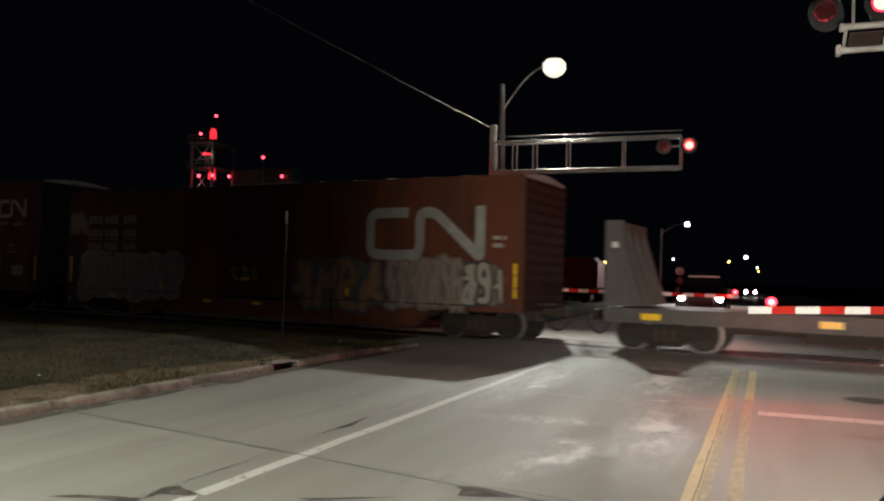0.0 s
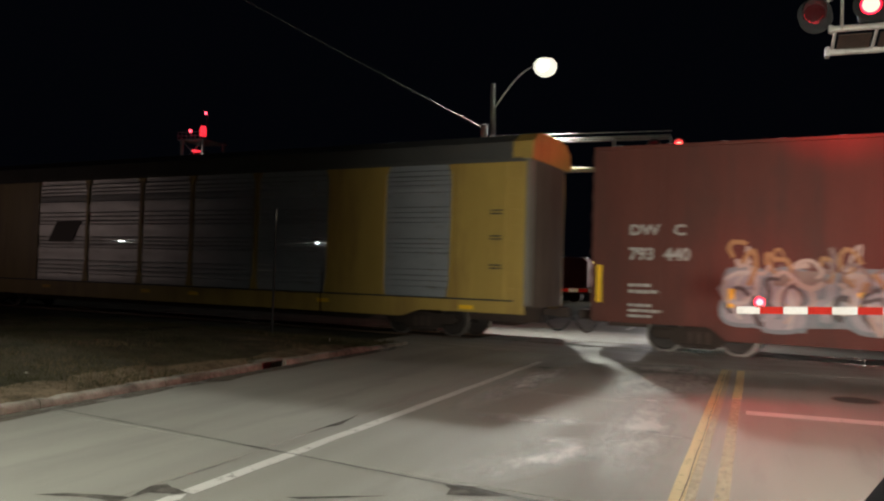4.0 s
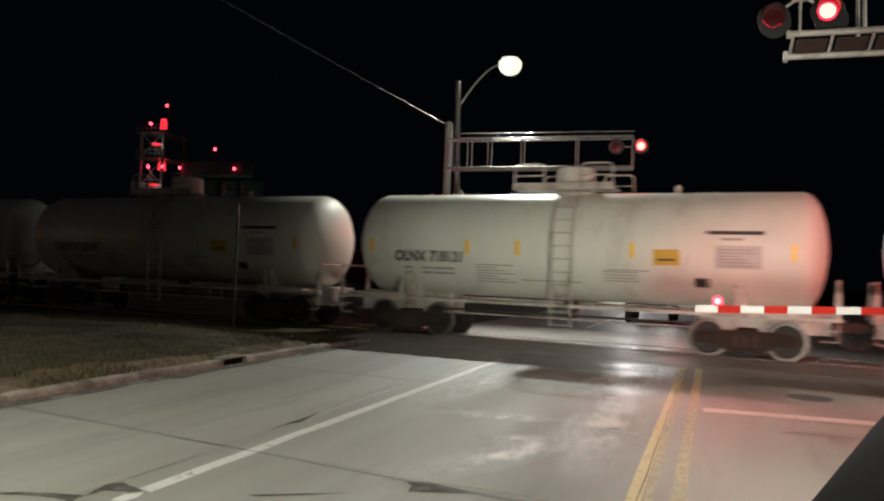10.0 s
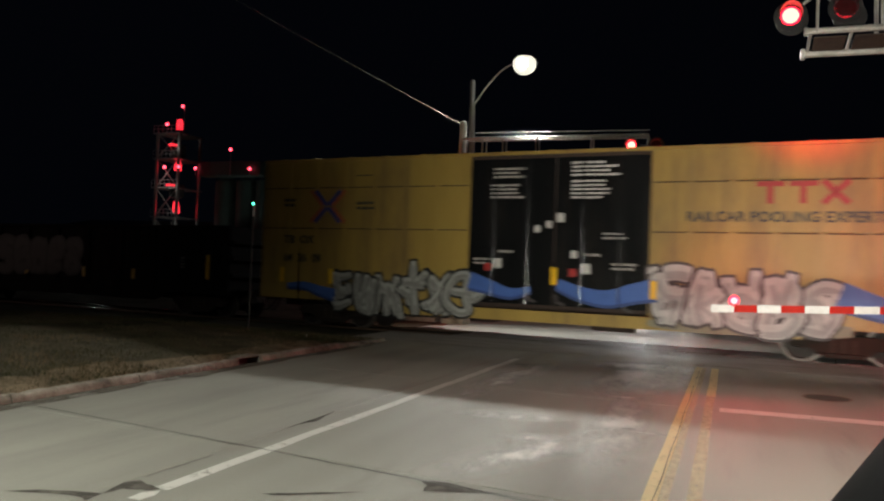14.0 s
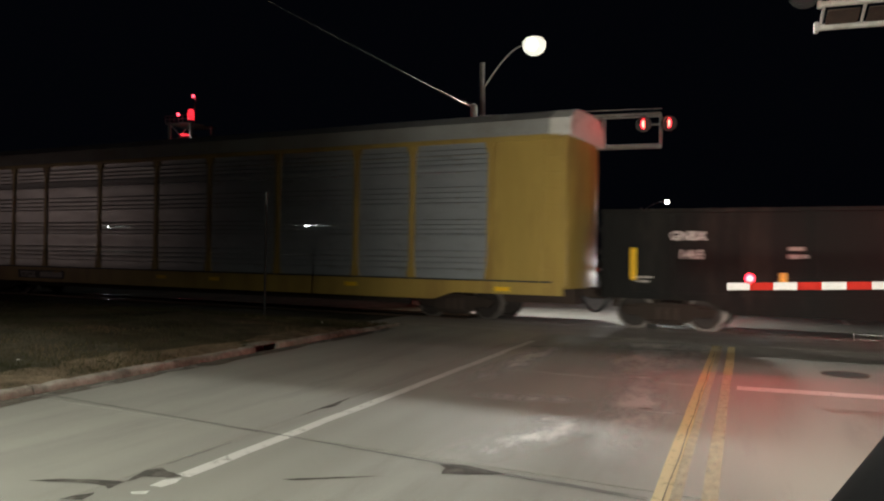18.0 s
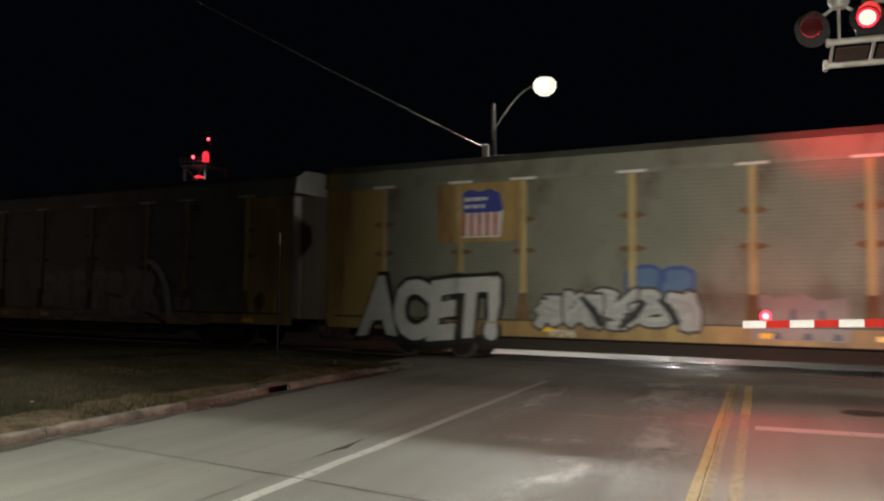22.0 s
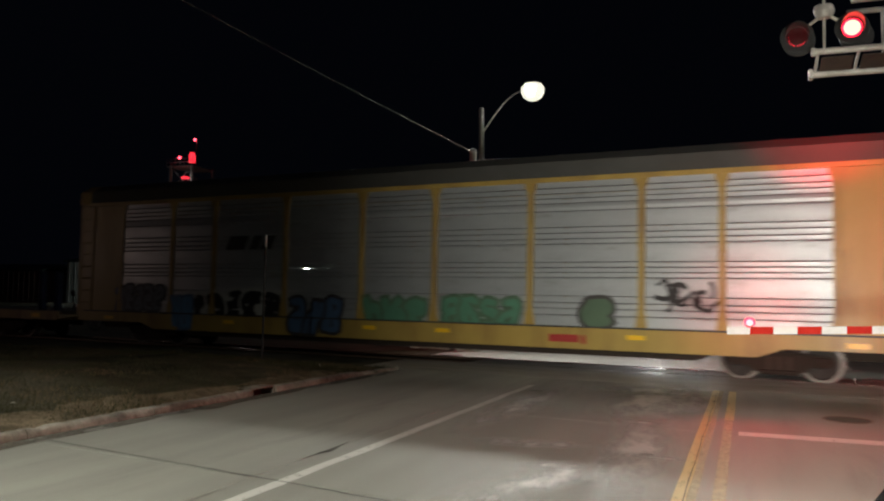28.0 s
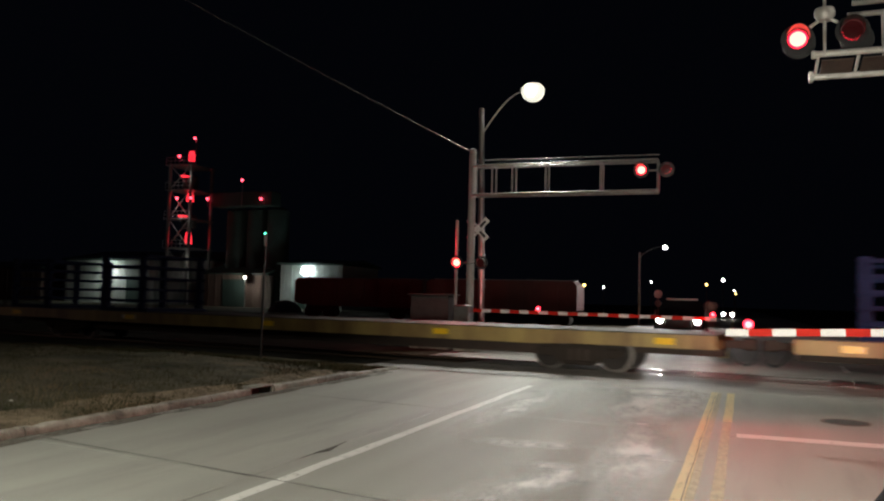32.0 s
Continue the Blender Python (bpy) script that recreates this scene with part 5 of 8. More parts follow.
def boxcar(label, front, back, paint_, top, bottom, door_x, door_w, door_mat, corrugated_end, bays=5, sill_drop=0.3, door_count=1, roof_mat=None, inset=2.1, end_mat=None):
    car, L = railcar("boxcar", label, "boxcar", front, back, "train cars")
    h = L / 2
    side_z0, side_z1 = bottom, top - 0.22
    part("body", Shape().box(-h + 0.02, h - 0.02, -W_ + 0.03, W_ - 0.03, bottom + 0.1, side_z1), RUST, car, "hidden car frame", smooth=0)
    d0, d1 = door_x - door_w / 2, door_x + door_w / 2
    for y in (-1, 1):
        for a, b in ((-h, d0), (d1, h)):
            for k in range(bays):
                x0, x1 = a + (b - a) * k / bays, a + (b - a) * (k + 1) / bays
                s = Shape().box(x0 + 0.004, x1 - 0.004, *sorted((y * (W_ - 0.03), y * W_)), side_z0, side_z1, 0.006)
                part("side_panel", s, paint_, car, smooth=0)
                s = Shape().box(x1 - 0.05, x1 + 0.02 if k < bays - 1 else x1, *sorted((y * W_, y * (W_ + 0.018))), side_z0 + 0.1, side_z1)
                part("side_rib", s, paint_, car, smooth=0)
        for j in range(door_count):
            a, b = d0 + door_w * j / door_count, d0 + door_w * (j + 1) / door_count
            s = Shape().box(a + 0.02, b - 0.02, *sorted((y * (W_ - 0.02), y * (W_ + 0.012))), side_z0 + 0.15, side_z1 - 0.1, 0.008)
            dr = part("door", s, door_mat, car, "sliding plug door", smooth=0)
            for q in range(4):
                z = side_z0 + 0.5 + (side_z1 - side_z0 - 0.9) * q / 3
                part("door_rib", Shape().box(a + 0.06, b - 0.06, *sorted((y * (W_ + 0.012), y * (W_ + 0.035))), z - 0.03, z + 0.03), door_mat, dr, smooth=0)
            for q in (0.3, 0.7):
                xx = a + (b - a) * q
                part("locking_bar", Shape().tube([(xx, y * (W_ + 0.05), side_z0 + 0.2), (xx, y * (W_ + 0.05), side_z1 - 0.2)], 0.022, 8), door_mat, dr)
        part("side_sill", Shape().prism([(-h, side_z0), (-h, side_z0 - 0.04), (-h + 2.9, side_z0 - 0.04), (-h + 3.3, side_z0 - sill_drop), (h - 3.3, side_z0 - sill_drop), (h - 2.9, side_z0 - 0.04), (h, side_z0 - 0.04), (h, side_z0)], y * (W_ - 0.02) - 0.01, y * (W_ - 0.02) + 0.01), paint_, car, "bottom side sill", smooth=0)
        part("eave", Shape().box(-h, h, *sorted((y * (W_ - 0.05), y * (W_ + 0.03))), side_z1, side_z1 + 0.09, 0.01), paint_, car, smooth=0)
        ladder(car, h - 0.35, y * (W_ + 0.02), side_z0 + 0.1, side_z0 + 1.5, paint_, 4) if y < 0 else None
    roof = Shape().loft([[(x, y, z) for y, z in ((-W_, side_z1 + 0.07), (-0.6, top - 0.04), (0, top), (0.6, top - 0.04), (W_, side_z1 + 0.07), (W_, side_z1 + 0.02), (-W_, side_z1 + 0.02))] for x in (-h, h)])
    part("roof", roof, roof_mat or ROOF, car, "galvanised peaked roof", smooth=0)
    for k in range(15):
        x = -h + (k + 0.5) * L / 15
        part("roof_rib", Shape().loft([[(x + d, y, z) for y, z in ((-W_, side_z1 + 0.11), (-0.6, top), (0, top + 0.035), (0.6, top), (W_, side_z1 + 0.11), (W_, side_z1 + 0.05), (0, top - 0.05), (-W_, side_z1 + 0.05))] for d in (-0.04, 0.04)]), roof_mat or ROOF, car, smooth=0)
    for d in (-1, 1):
        rings = []
        n = 2 * int(corrugated_end) if corrugated_end else 2
        e = Shape()
        zz = [side_z0 + (side_z1 - side_z0) * k / n for k in range(n + 1)]
        for k, z in enumerate(zz):
            o = 0.05 * (k % 2) if corrugated_end else 0
            rings.append([(d * (h + o), -W_ + 0.02, z), (d * (h + o), W_ - 0.02, z), (d * (h - 0.06), W_ - 0.02, z), (d * (h - 0.06), -W_ + 0.02, z)])
        e.loft(rings)
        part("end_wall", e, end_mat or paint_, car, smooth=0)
        coupler(car, d * h, d)
        truck(car, d * (h - inset))
        part("end_platform", Shape().box(*sorted((d * (h - 0.3), d * (h + 0.25))), -0.5, 0.5, 1.0, 1.06), RUST, car, smooth=0)
    part("underframe", Shape().box(-h + 0.1, h - 0.1, -0.3, 0.3, 0.55, bottom + 0.1), RUST, car, smooth=0)
    part("air_tank", Shape().lathe([(-0.6, 0.02), (-0.55, 0.17), (0.55, 0.17), (0.6, 0.02)], 14, "x", (1.6, -0.7, 0.55)), RUST, car)
    return car, h


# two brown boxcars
# end walls, a good deal darker than the car sides
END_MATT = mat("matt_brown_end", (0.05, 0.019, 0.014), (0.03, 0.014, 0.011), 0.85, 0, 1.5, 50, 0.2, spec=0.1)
END_YELLOW = mat("dull_yellow_end", (0.2, 0.13, 0.035), (0.13, 0.085, 0.026), 0.7, 0, 1.5, 50, 0.15, 0.5, (0.07, 0.045, 0.02), 1.2, 0.4, spec=0.2)
END_BROWN = mat("dark_brown_end", (0.028, 0.012, 0.009), (0.018, 0.009, 0.007), 0.8, 0, 1.5, 50, 0.2, spec=0.2)
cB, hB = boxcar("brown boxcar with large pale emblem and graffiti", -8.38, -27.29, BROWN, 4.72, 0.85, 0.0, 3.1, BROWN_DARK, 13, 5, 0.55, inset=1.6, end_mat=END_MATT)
mB = (-8.38 - 27.29) / 2
emblem_band(cB, -13.5 - mB, -9.55 - mB, 2.2, 3.74, 0.3, LETTER_GREY)
for x in (-8.6, -11.2, -14.15, -22.2, -27.05):
    reflector(cB, x - mB, 1.2 if x in (-8.6, -27.05) else 1.1, 2.15 if x in (-8.6, -27.05) else 1.57, 0.13)
for x, z in ((-19.9, 0.72), (-17.72, 0.72), (-18.24, 1.5), (-24.6, 0.72)):
    reflector(cB, x - mB, z - 0.05, z + 0.06, 0.34, -W_ - 0.04)
for y in (-1, 1):
    # black strip drawn for the dark gap line above the sill
    part("sill_gap_strip", Shape().box(-hB + 0.3, hB - 0.3, *sorted((y * W_, y * (W_ + 0.03))), 0.94, 0.985), LETTER_BLACK, cB, "thin black strip for the dark gap over the sill", smooth=0)
for k in range(17):
    part("door_louvre", Shape().box(-19.3 - mB, -16.4 - mB, -W_ - 0.036, -W_ - 0.012, 1.35 + k * 0.18, 1.41 + k * 0.18), RUST, cB, smooth=0)
tangle(cB, -18.9 - mB, -17.6 - mB, 1.45, 1.9, (spray("dull_olive", (0.22, 0.2, 0.12)), spray("chalk", (0.45, 0.45, 0.43))), 3, 15, y=-W_ - 0.045, width=0.05, loops=3)
graffiti(cB, -10.2 - mB, -8.9 - mB, 0.95, 2.15, spray("tan", (0.42, 0.36, 0.3)), spray("dark", (0.06, 0.05, 0.05)), spray("mud", (0.2, 0.17, 0.14)), 11, 3)
graffiti(cB, -16.15 - mB, -12.95 - mB, 0.62, 2.26, spray("orange_tan", (0.32, 0.17, 0.1)), spray("slate", (0.09, 0.1, 0.13)), spray("green_grey", (0.13, 0.12, 0.1)), 12, 4, spiky=0.9)
graffiti(cB, -12.75 - mB, -10.2 - mB, 0.75, 2.35, spray("pale_pink", (0.34, 0.24, 0.21)), spray("mud", (0.2, 0.17, 0.14)), spray("ghost_rose", (0.2, 0.1, 0.085)), 14, 7, spiky=1.3)
graffiti(cB, -26.5 - mB, -21.25 - mB, 0.6, 2.3, spray("lilac_grey", (0.22, 0.21, 0.27)), spray("bone", (0.32, 0.31, 0.28)), spray("lilac", (0.18, 0.15, 0.18)), 13, 6, spiky=0.9)
for i, (x, w) in enumerate(((-26.1, 0.8), (-25.2, 0.75), (-24.2, 0.7))):
    for r, z in enumerate((3.38, 2.88, 2.38)):
        letters_ = 4 if r == 2 else 3
        for k in range(letters_):
            a = x + w * k / letters_
            part("lettering_bar", Shape().box(a - mB, a + w / letters_ - 0.05 - mB, -W_ - 0.0225, -W_ - 0.0205, z, z + 0.3 - 0.02 * ((k + r) % 2)), LETTER_GREY, cB, smooth=0)
    for z in (2.78, 2.28):
        part("lettering_rule", Shape().box(x - mB, x + w - mB, -W_ - 0.0225, -W_ - 0.0205, z, z + 0.05), LETTER_GREY, cB, smooth=0)
graffiti(cB, -27.1 - mB, -26.2 - mB, 3.0, 3.8, spray("dull_olive", (0.22, 0.2, 0.12)), spray("ghost_tan", (0.24, 0.15, 0.1)), None, 16, 2, spiky=1.3)
bars(cB, -9.3 - mB, 2.9, 0.5, 0.12, 2, LETTER_GREY, seed=9)

cC, hC = boxcar("dark brown boxcar with small white emblem and graffiti", -28.97, -48.01, BROWN_DARK, 5.3, 0.75, -0.1, 4.9, BROWN_DARK, 9, 4, 0.35, 2, inset=2.6, end_mat=END_BROWN)
mC = (-28.97 - 48.01) / 2
emblem_band(cC, -31.75 - mC, -29.95 - mC, 3.68, 4.42, 0.14, LETTER_WHITE)
bars(cC, -31.7 - mC, 3.5, 0.75, 0.14, 1, LETTER_GREY, seed=3)
bars(cC, -30.75 - mC, 3.47, 0.8, 0.14, 1, LETTER_GREY, seed=4)
words("DW   C", 0.36, LETTER_GREY, cC, pose(-47.05 - mC, -W_ - 0.024, 2.92), stretch=1.15, bold=0.012)
words("793  440", 0.42, LETTER_GREY, cC, pose(-47.05 - mC, -W_ - 0.024, 2.3), stretch=1.0, bold=0.014)
bars(cC, -47.05 - mC, 1.7, 0.85, 0.09, 2, LETTER_GREY, seed=31)
bars(cC, -47.05 - mC, 1.2, 0.85, 0.08, 3, LETTER_GREY, seed=32)
for i, (x, z, w, rows) in enumerate(((-40.3, 4.45, 1.1, 5), (-37.65, 4.25, 0.85, 4), (-40.7, 2.7, 0.7, 2), (-38.4, 2.75, 0.6, 2), (-37.2, 2.7, 0.8, 2), (-40.0, 2.24, 0.42, 3), (-37.65, 2.24, 0.45, 3))):
    bars(cC, x - mC, z, w, 0.08, rows, LETTER_GREY, y=-W_ - 0.045, seed=40 + i)
for x in (-40.32, -37.97):
    part("lettering_rule", Shape().box(x - mC, x + 0.95 - mC, -W_ - 0.047, -W_ - 0.043, 2.33, 2.37), LETTER_GREY, cC, smooth=0)
bars(cC, -31.0 - mC, 2.6, 0.5, 0.08, 3, LETTER_GREY, seed=45)
part("emblem_box", Shape().box(-30.75 - mC, -30.0 - mC, -W_ - 0.026, -W_ - 0.021, 1.35, 1.75), LETTER_GREY, cC, "small pale stencilled box", smooth=0)
for x in (-29.2, -32.1, -35.3, -41.9, -44.6, -47.8):
    reflector(cC, x - mC, 1.2 if x in (-29.2, -47.8) else 1.2, 2.15 if x in (-29.2, -47.8) else 1.65, 0.13, -W_ - 0.036)
PALE_LINE, DIM_LINE = spray("pale_line", (0.36, 0.31, 0.29)), spray("dim_line", (0.2, 0.14, 0.12))
tangle(cC, -35.8 - mC, -31.7 - mC, 1.6, 3.0, (PALE_LINE, DIM_LINE, DIM_LINE), 6, 51, width=0.06, loops=9)
tangle(cC, -35.9 - mC, -31.4 - mC, 0.75, 2.2, (DIM_LINE, PALE_LINE, DIM_LINE, DIM_LINE), 5, 57, width=0.06, loops=8)
tangle(cC, -36.0 - mC, -35.75 - mC, 2.85, 3.55, (PALE_LINE,), 1, 58, width=0.1, loops=3)
graffiti(cC, -39.1 - mC, -36.4 - mC, 0.85, 2.0, spray("chalk", (0.45, 0.45, 0.43)), spray("dark", (0.06, 0.05, 0.05)), None, 52, 4, spiky=0.3)
part("graffiti_underline", Shape().prism([(-39.1 - mC, 0.72), (-36.4 - mC, 0.7), (-36.35 - mC, 0.9), (-37.8 - mC, 0.94), (-39.05 - mC, 0.9)], -W_ - 0.022, -W_ - 0.02), spray("chalk", (0.45, 0.45, 0.43)), cC, "white sprayed underline", smooth=0)
graffiti(cC, -44.8 - mC, -41.2 - mC, 0.75, 2.1, spray("pale_grey_blue", (0.3, 0.32, 0.34)), spray("teal_line", (0.17, 0.22, 0.24)), spray("ghost_blue", (0.2, 0.23, 0.25)), 53, 4, spiky=0.7)
tangle(cC, -44.6 - mC, -40.9 - mC, 1.5, 2.75, (spray("tan", (0.42, 0.36, 0.3)), spray("amber_line", (0.35, 0.2, 0.07)), DIM_LINE), 5, 59, y=-W_ - 0.036, width=0.09, loops=5)
tangle(cC, -44.7 - mC, -41.0 - mC, 0.75, 2.1, (spray("chalk", (0.45, 0.45, 0.43)), spray("dark", (0.06, 0.05, 0.05)), spray("tan", (0.42, 0.36, 0.3))), 4, 60, y=-W_ - 0.036, width=0.1, loops=5)
part("graffiti_block", Shape().box(-43.7 - mC, -42.6 - mC, -W_ - 0.037, -W_ - 0.035, 1.75, 2.1), spray("mud", (0.2, 0.17, 0.14)), cC, "dull square in the graffiti", smooth=0)

# yellow boxcar with black doors
cK, hK = boxcar("yellow boxcar with black plug doors and graffiti", -148.15, -166.91, BOX_YELLOW, 5.2, 0.85, 0.2, 4.9, DOOR_BLACK, 8, 7, 0.3, 2, BOX_YELLOW, 2.4, END_YELLOW)
mK = (-148.15 - 166.91) / 2
for s in (Shape().box(-0.62, -0.02, -0.003, 0.003, 0.3, 0.42).box(-0.4, -0.26, -0.003, 0.003, -0.1, 0.3), Shape().box(0.08, 0.68, -0.003, 0.003, 0.3, 0.42).box(0.3, 0.44, -0.003, 0.003, -0.1, 0.3)):
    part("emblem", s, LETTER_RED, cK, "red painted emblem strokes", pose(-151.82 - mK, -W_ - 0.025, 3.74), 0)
x_ = Shape()
for a, b in (((0.78, -0.1), (1.3, 0.42)), ((0.78, 0.42), (1.3, -0.1))):
    st = stroke([a, b], 0.14, 0)
    x_.add(st.v, st.f)
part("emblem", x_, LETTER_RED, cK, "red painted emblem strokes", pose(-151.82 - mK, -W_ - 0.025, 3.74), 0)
words("RAILCAR POOLING EXPERTS", 0.34, LETTER_BLACK, cK, pose(3.5, -W_ - 0.025, 3.22), stretch=1.0, bold=0.008)
for d in (-1, 1):
    for off, m in ((0.17, LETTER_BLUE), (0.0, LETTER_ORANGE)):
        for q in (-1, 1):
            part("emblem", stroke([(-164.48 - mK + d * (0.62 - off), 3.62 + q * 0.48), (-164.48 - mK + d * (0.18 - 0.9 * off), 3.62 + q * 0.03)], 0.13, -W_ - 0.024 - (0.003 if m is LETTER_BLUE else 0)), m, cK, "crossed orange and blue emblem strokes", smooth=0)
bars(cK, -166.1 - mK, 3.86, 0.5, 0.09, 2, LETTER_BLACK, seed=61)
bars(cK, -163.45 - mK, 3.76, 0.6, 0.09, 2, LETTER_BLACK, seed=62)
bars(cK, -163.5 - mK, 4.55, 0.7, 0.04, 1, LETTER_BLACK, seed=63)
words("TB  OX", 0.34, LETTER_BLACK, cK, pose(-166.05 - mK, -W_ - 0.024, 2.5), stretch=1.0, bold=0.01)
words("64  36  09", 0.34, LETTER_BLACK, cK, pose(-166.05 - mK, -W_ - 0.024, 1.94), stretch=1.0, bold=0.01)
for i, (x, z, w, rows) in enumerate(((-159.1, 4.63, 0.95, 3), (-159.15, 4.19, 1.05, 4), (-156.9, 4.75, 1.27, 4), (-156.9, 4.27, 1.2, 5), (-158.9, 2.42, 0.45, 1), (-156.5, 2.38, 0.5, 1), (-156.05, 2.92, 0.65, 2), (-155.8, 2.15, 0.7, 2), (-159.6, 2.2, 0.5, 2))):
    bars(cK, x - mK, z, w, 0.062, rows, LETTER_WHITE if w > 1.1 else LETTER_GREY, y=-W_ - 0.045, seed=70 + i)
for x, z, r in ((-157.79, 3.0, 0.08), (-157.48, 3.12, 0.08), (-157.17, 3.3, 0.1), (-158.89, 2.07, 0.11), (-156.45, 1.99, 0.11), (-156.78, 2.35, 0.08)):
    part("placard", Shape().box(-r, r, -0.004, 0.004, -1.15 * r, 1.15 * r), LETTER_WHITE, cK, "small white placard", pose(x - mK, -W_ - 0.06, z), 0)
for x, z in ((-159.17, 1.96), (-156.8, 1.88)):
    part("placard", Shape().box(-0.1, 0.1, -0.004, 0.004, -0.1, 0.1), LETTER_RED, cK, "small red placard", pose(x - mK, -W_ - 0.06, z), 0)
for a, b in ((-hK, 0.2 - 2.45), (0.2 + 2.45, hK)):
    for k in range(7):
        x0, x1 = a + (b - a) * k / 7, a + (b - a) * (k + 1) / 7
        for z in (4.2, 2.97):
            part("panel_lip", Shape().box(x0 + 0.06, x1 - 0.08, -W_ - 0.03, -W_, z, z + 0.035, 0.006), BOX_YELLOW, cK, smooth=0)
            # flat dark strip, colours in the shade below the lip
            part("groove_strip", Shape().box(x0 + 0.06, x1 - 0.08, -W_ - 0.006, -W_, z - 0.03, z - 0.002), RUST, cK, "rust-coloured strip painted as the shade under the lip", smooth=0)
piece(cK, "EAUBS", 2.7, 6.9, 0.78, 2.1, spray("bright_white", (0.52, 0.52, 0.5)), spray("dark", (0.06, 0.05, 0.05)), spray("dull_white", (0.36, 0.36, 0.35)), 81, thick=0.42, sink=0.3)
part("graffiti_cloud", swelling(flowing([(2.7, 0.72), (4.0, 0.66), (5.6, 0.72), (7.1, 0.78)]), 0.2, 0.3, 0.05, -W_ - 0.019), spray("drab", (0.24, 0.22, 0.14)), cK, "olive overspray under the letters", smooth=0)
for pts, w0, w1 in ((((-159.7, 1.6), (-159.1, 1.45), (-158.5, 1.3), (-157.95, 1.42)), 0.45, 0.12), (((-157.2, 1.6), (-156.6, 1.38), (-155.9, 1.28), (-155.2, 1.45), (-154.7, 1.55)), 0.25, 0.5), (((-150.65, 1.6), (-150.0, 1.38), (-149.2, 1.22), (-148.7, 1.45), (-148.4, 1.95)), 0.6, 0.2), (((-165.85, 1.22), (-165.2, 1.24), (-164.7, 1.12), (-164.1, 1.0)), 0.12, 0.32)):
    path = flowing([(x - mK, z) for x, z in pts])
    e = part("graffiti_shape", ribbon([(x, z - 0.05) for x, z in path], w0 + 0.06, w1 + 0.06, -W_ - 0.04), spray("blue_dark", (0.04, 0.08, 0.25)), cK, "dark blue sprayed wave", smooth=0)
    part("graffiti_fill", ribbon(path, w0, w1, -W_ - 0.043), spray("blue", (0.07, 0.15, 0.45)), e, "bright blue filling", smooth=0)
for x, z in ((-158.05, 1.15), (-157.25, 1.1), (-155.5, 1.0)):
    part("graffiti_stroke", ribbon([(x - mK, z + 0.2), (x + 0.05 - mK, z), (x + 0.25 - mK, z - 0.06)], 0.1, 0.07, -W_ - 0.04), spray("dark", (0.06, 0.05, 0.05)), cK, "black sprayed foot of the wave", smooth=0)
piece(cK, "EUNTNO", -164.2 - mK, -159.5 - mK, 0.5, 1.68, spray("silver", (0.45, 0.45, 0.42)), spray("black", (0.02, 0.02, 0.02)), spray("dull_silver", (0.26, 0.26, 0.24)), 84, thick=0.3)
for x in (-149.0, -154.75, -157.3, -164.25, -166.05):
    reflector(cK, x - mK, 1.3 if x != -157.3 else 1.55, 1.75 if x != -157.3 else 2.0, 0.15, -W_ - 0.055)


def panel_shape(x0, x1, z0, z1, y, ribs, fine=False):
    """A steel sheet with groups of lengthwise slots, each under a pressed lip."""
    s = Shape()
    prof = [(z0, 0.0, True)]
    if fine:
        for k in range(38):
            z = z0 + (z1 - z0) * (k + 0.7) / 38.6
            prof += [(z - 0.006, 0.0, True), (z + 0.002, -0.012, True), (z + 0.035, 0.0, True)]
        ribs = ()
    for q in ribs:
        z = z0 + (z1 - z0) * q
        prof += [(z - 0.007, 0.0, False), (z + 0.003, -0.02, True), (z + 0.028, 0.004, True), (z + 0.055, 0.008, True)]
    if ribs:
        gaps = [(prof[k][0], prof[k + 1][0]) for k in range(len(prof) - 1)]
        prof += [((a + b) / 2, -0.01, True) for a, b in gaps if b - a > 0.12]
        prof.sort()
    prof.append((z1, 0.0, True))
    xs = (x0, x0 + 0.05, x1 - 0.05, x1)
    v = [(x, y * (W_ - 0.03) - y * d, z) for z, d, _ in prof for x in xs]
    f = []
    for i in range(len(prof) - 1):
        for j in range(3):
            if prof[i][2] or j != 1:
                f.append((i * 4 + j, i * 4 + j + 1, i * 4 + j + 5, i * 4 + j + 4))
    return s.add(v, f)


RIBS = [0.08, 0.125, 0.165, 0.21, 0.335, 0.37, 0.405, 0.44, 0.565, 0.6, 0.64, 0.68, 0.79, 0.845, 0.88, 0.915, 0.955]
POSTS = [1.5, 4.55, 6.47, 9.42, 12.3, 14.75, 17.6, 20.55, 22.45, 25.45]
PANEL_MESH = {}


# drab brown for the folding doors of plain ends
END_DRAB = mat("drab_end_door", (0.15, 0.115, 0.09), (0.08, 0.06, 0.05), 0.85, 0, 2.5, 50, 0.3, streak=6, spec=0.15)
CAP_WHITE = mat("white_end_cap", (0.72, 0.7, 0.66), (0.6, 0.57, 0.52), 0.55, 0, 2.5, 50, 0.12, 0.5, (0.35, 0.3, 0.25), 1.5, 0.25)
POST_TAN = mat("pale_tan_post", (0.46, 0.36, 0.17), (0.36, 0.27, 0.12), 0.6, 0, 2.5, 50, 0.1, 0.5, (0.2, 0.13, 0.06), 1.5, 0.3, streak=4, spec=0.25)
FOOT_RUST = mat("rusty_post_foot", (0.2, 0.12, 0.06), (0.12, 0.075, 0.045), 0.8, 0, 3, 50, 0.2, spec=0.15)
POST_PALE = mat("pale_end_post", (0.2, 0.185, 0.152), (0.15, 0.137, 0.11), 0.6, 0, 2.5, 50, 0.12, 0.5, (0.25, 0.2, 0.14), 1.5, 0.35, streak=4)


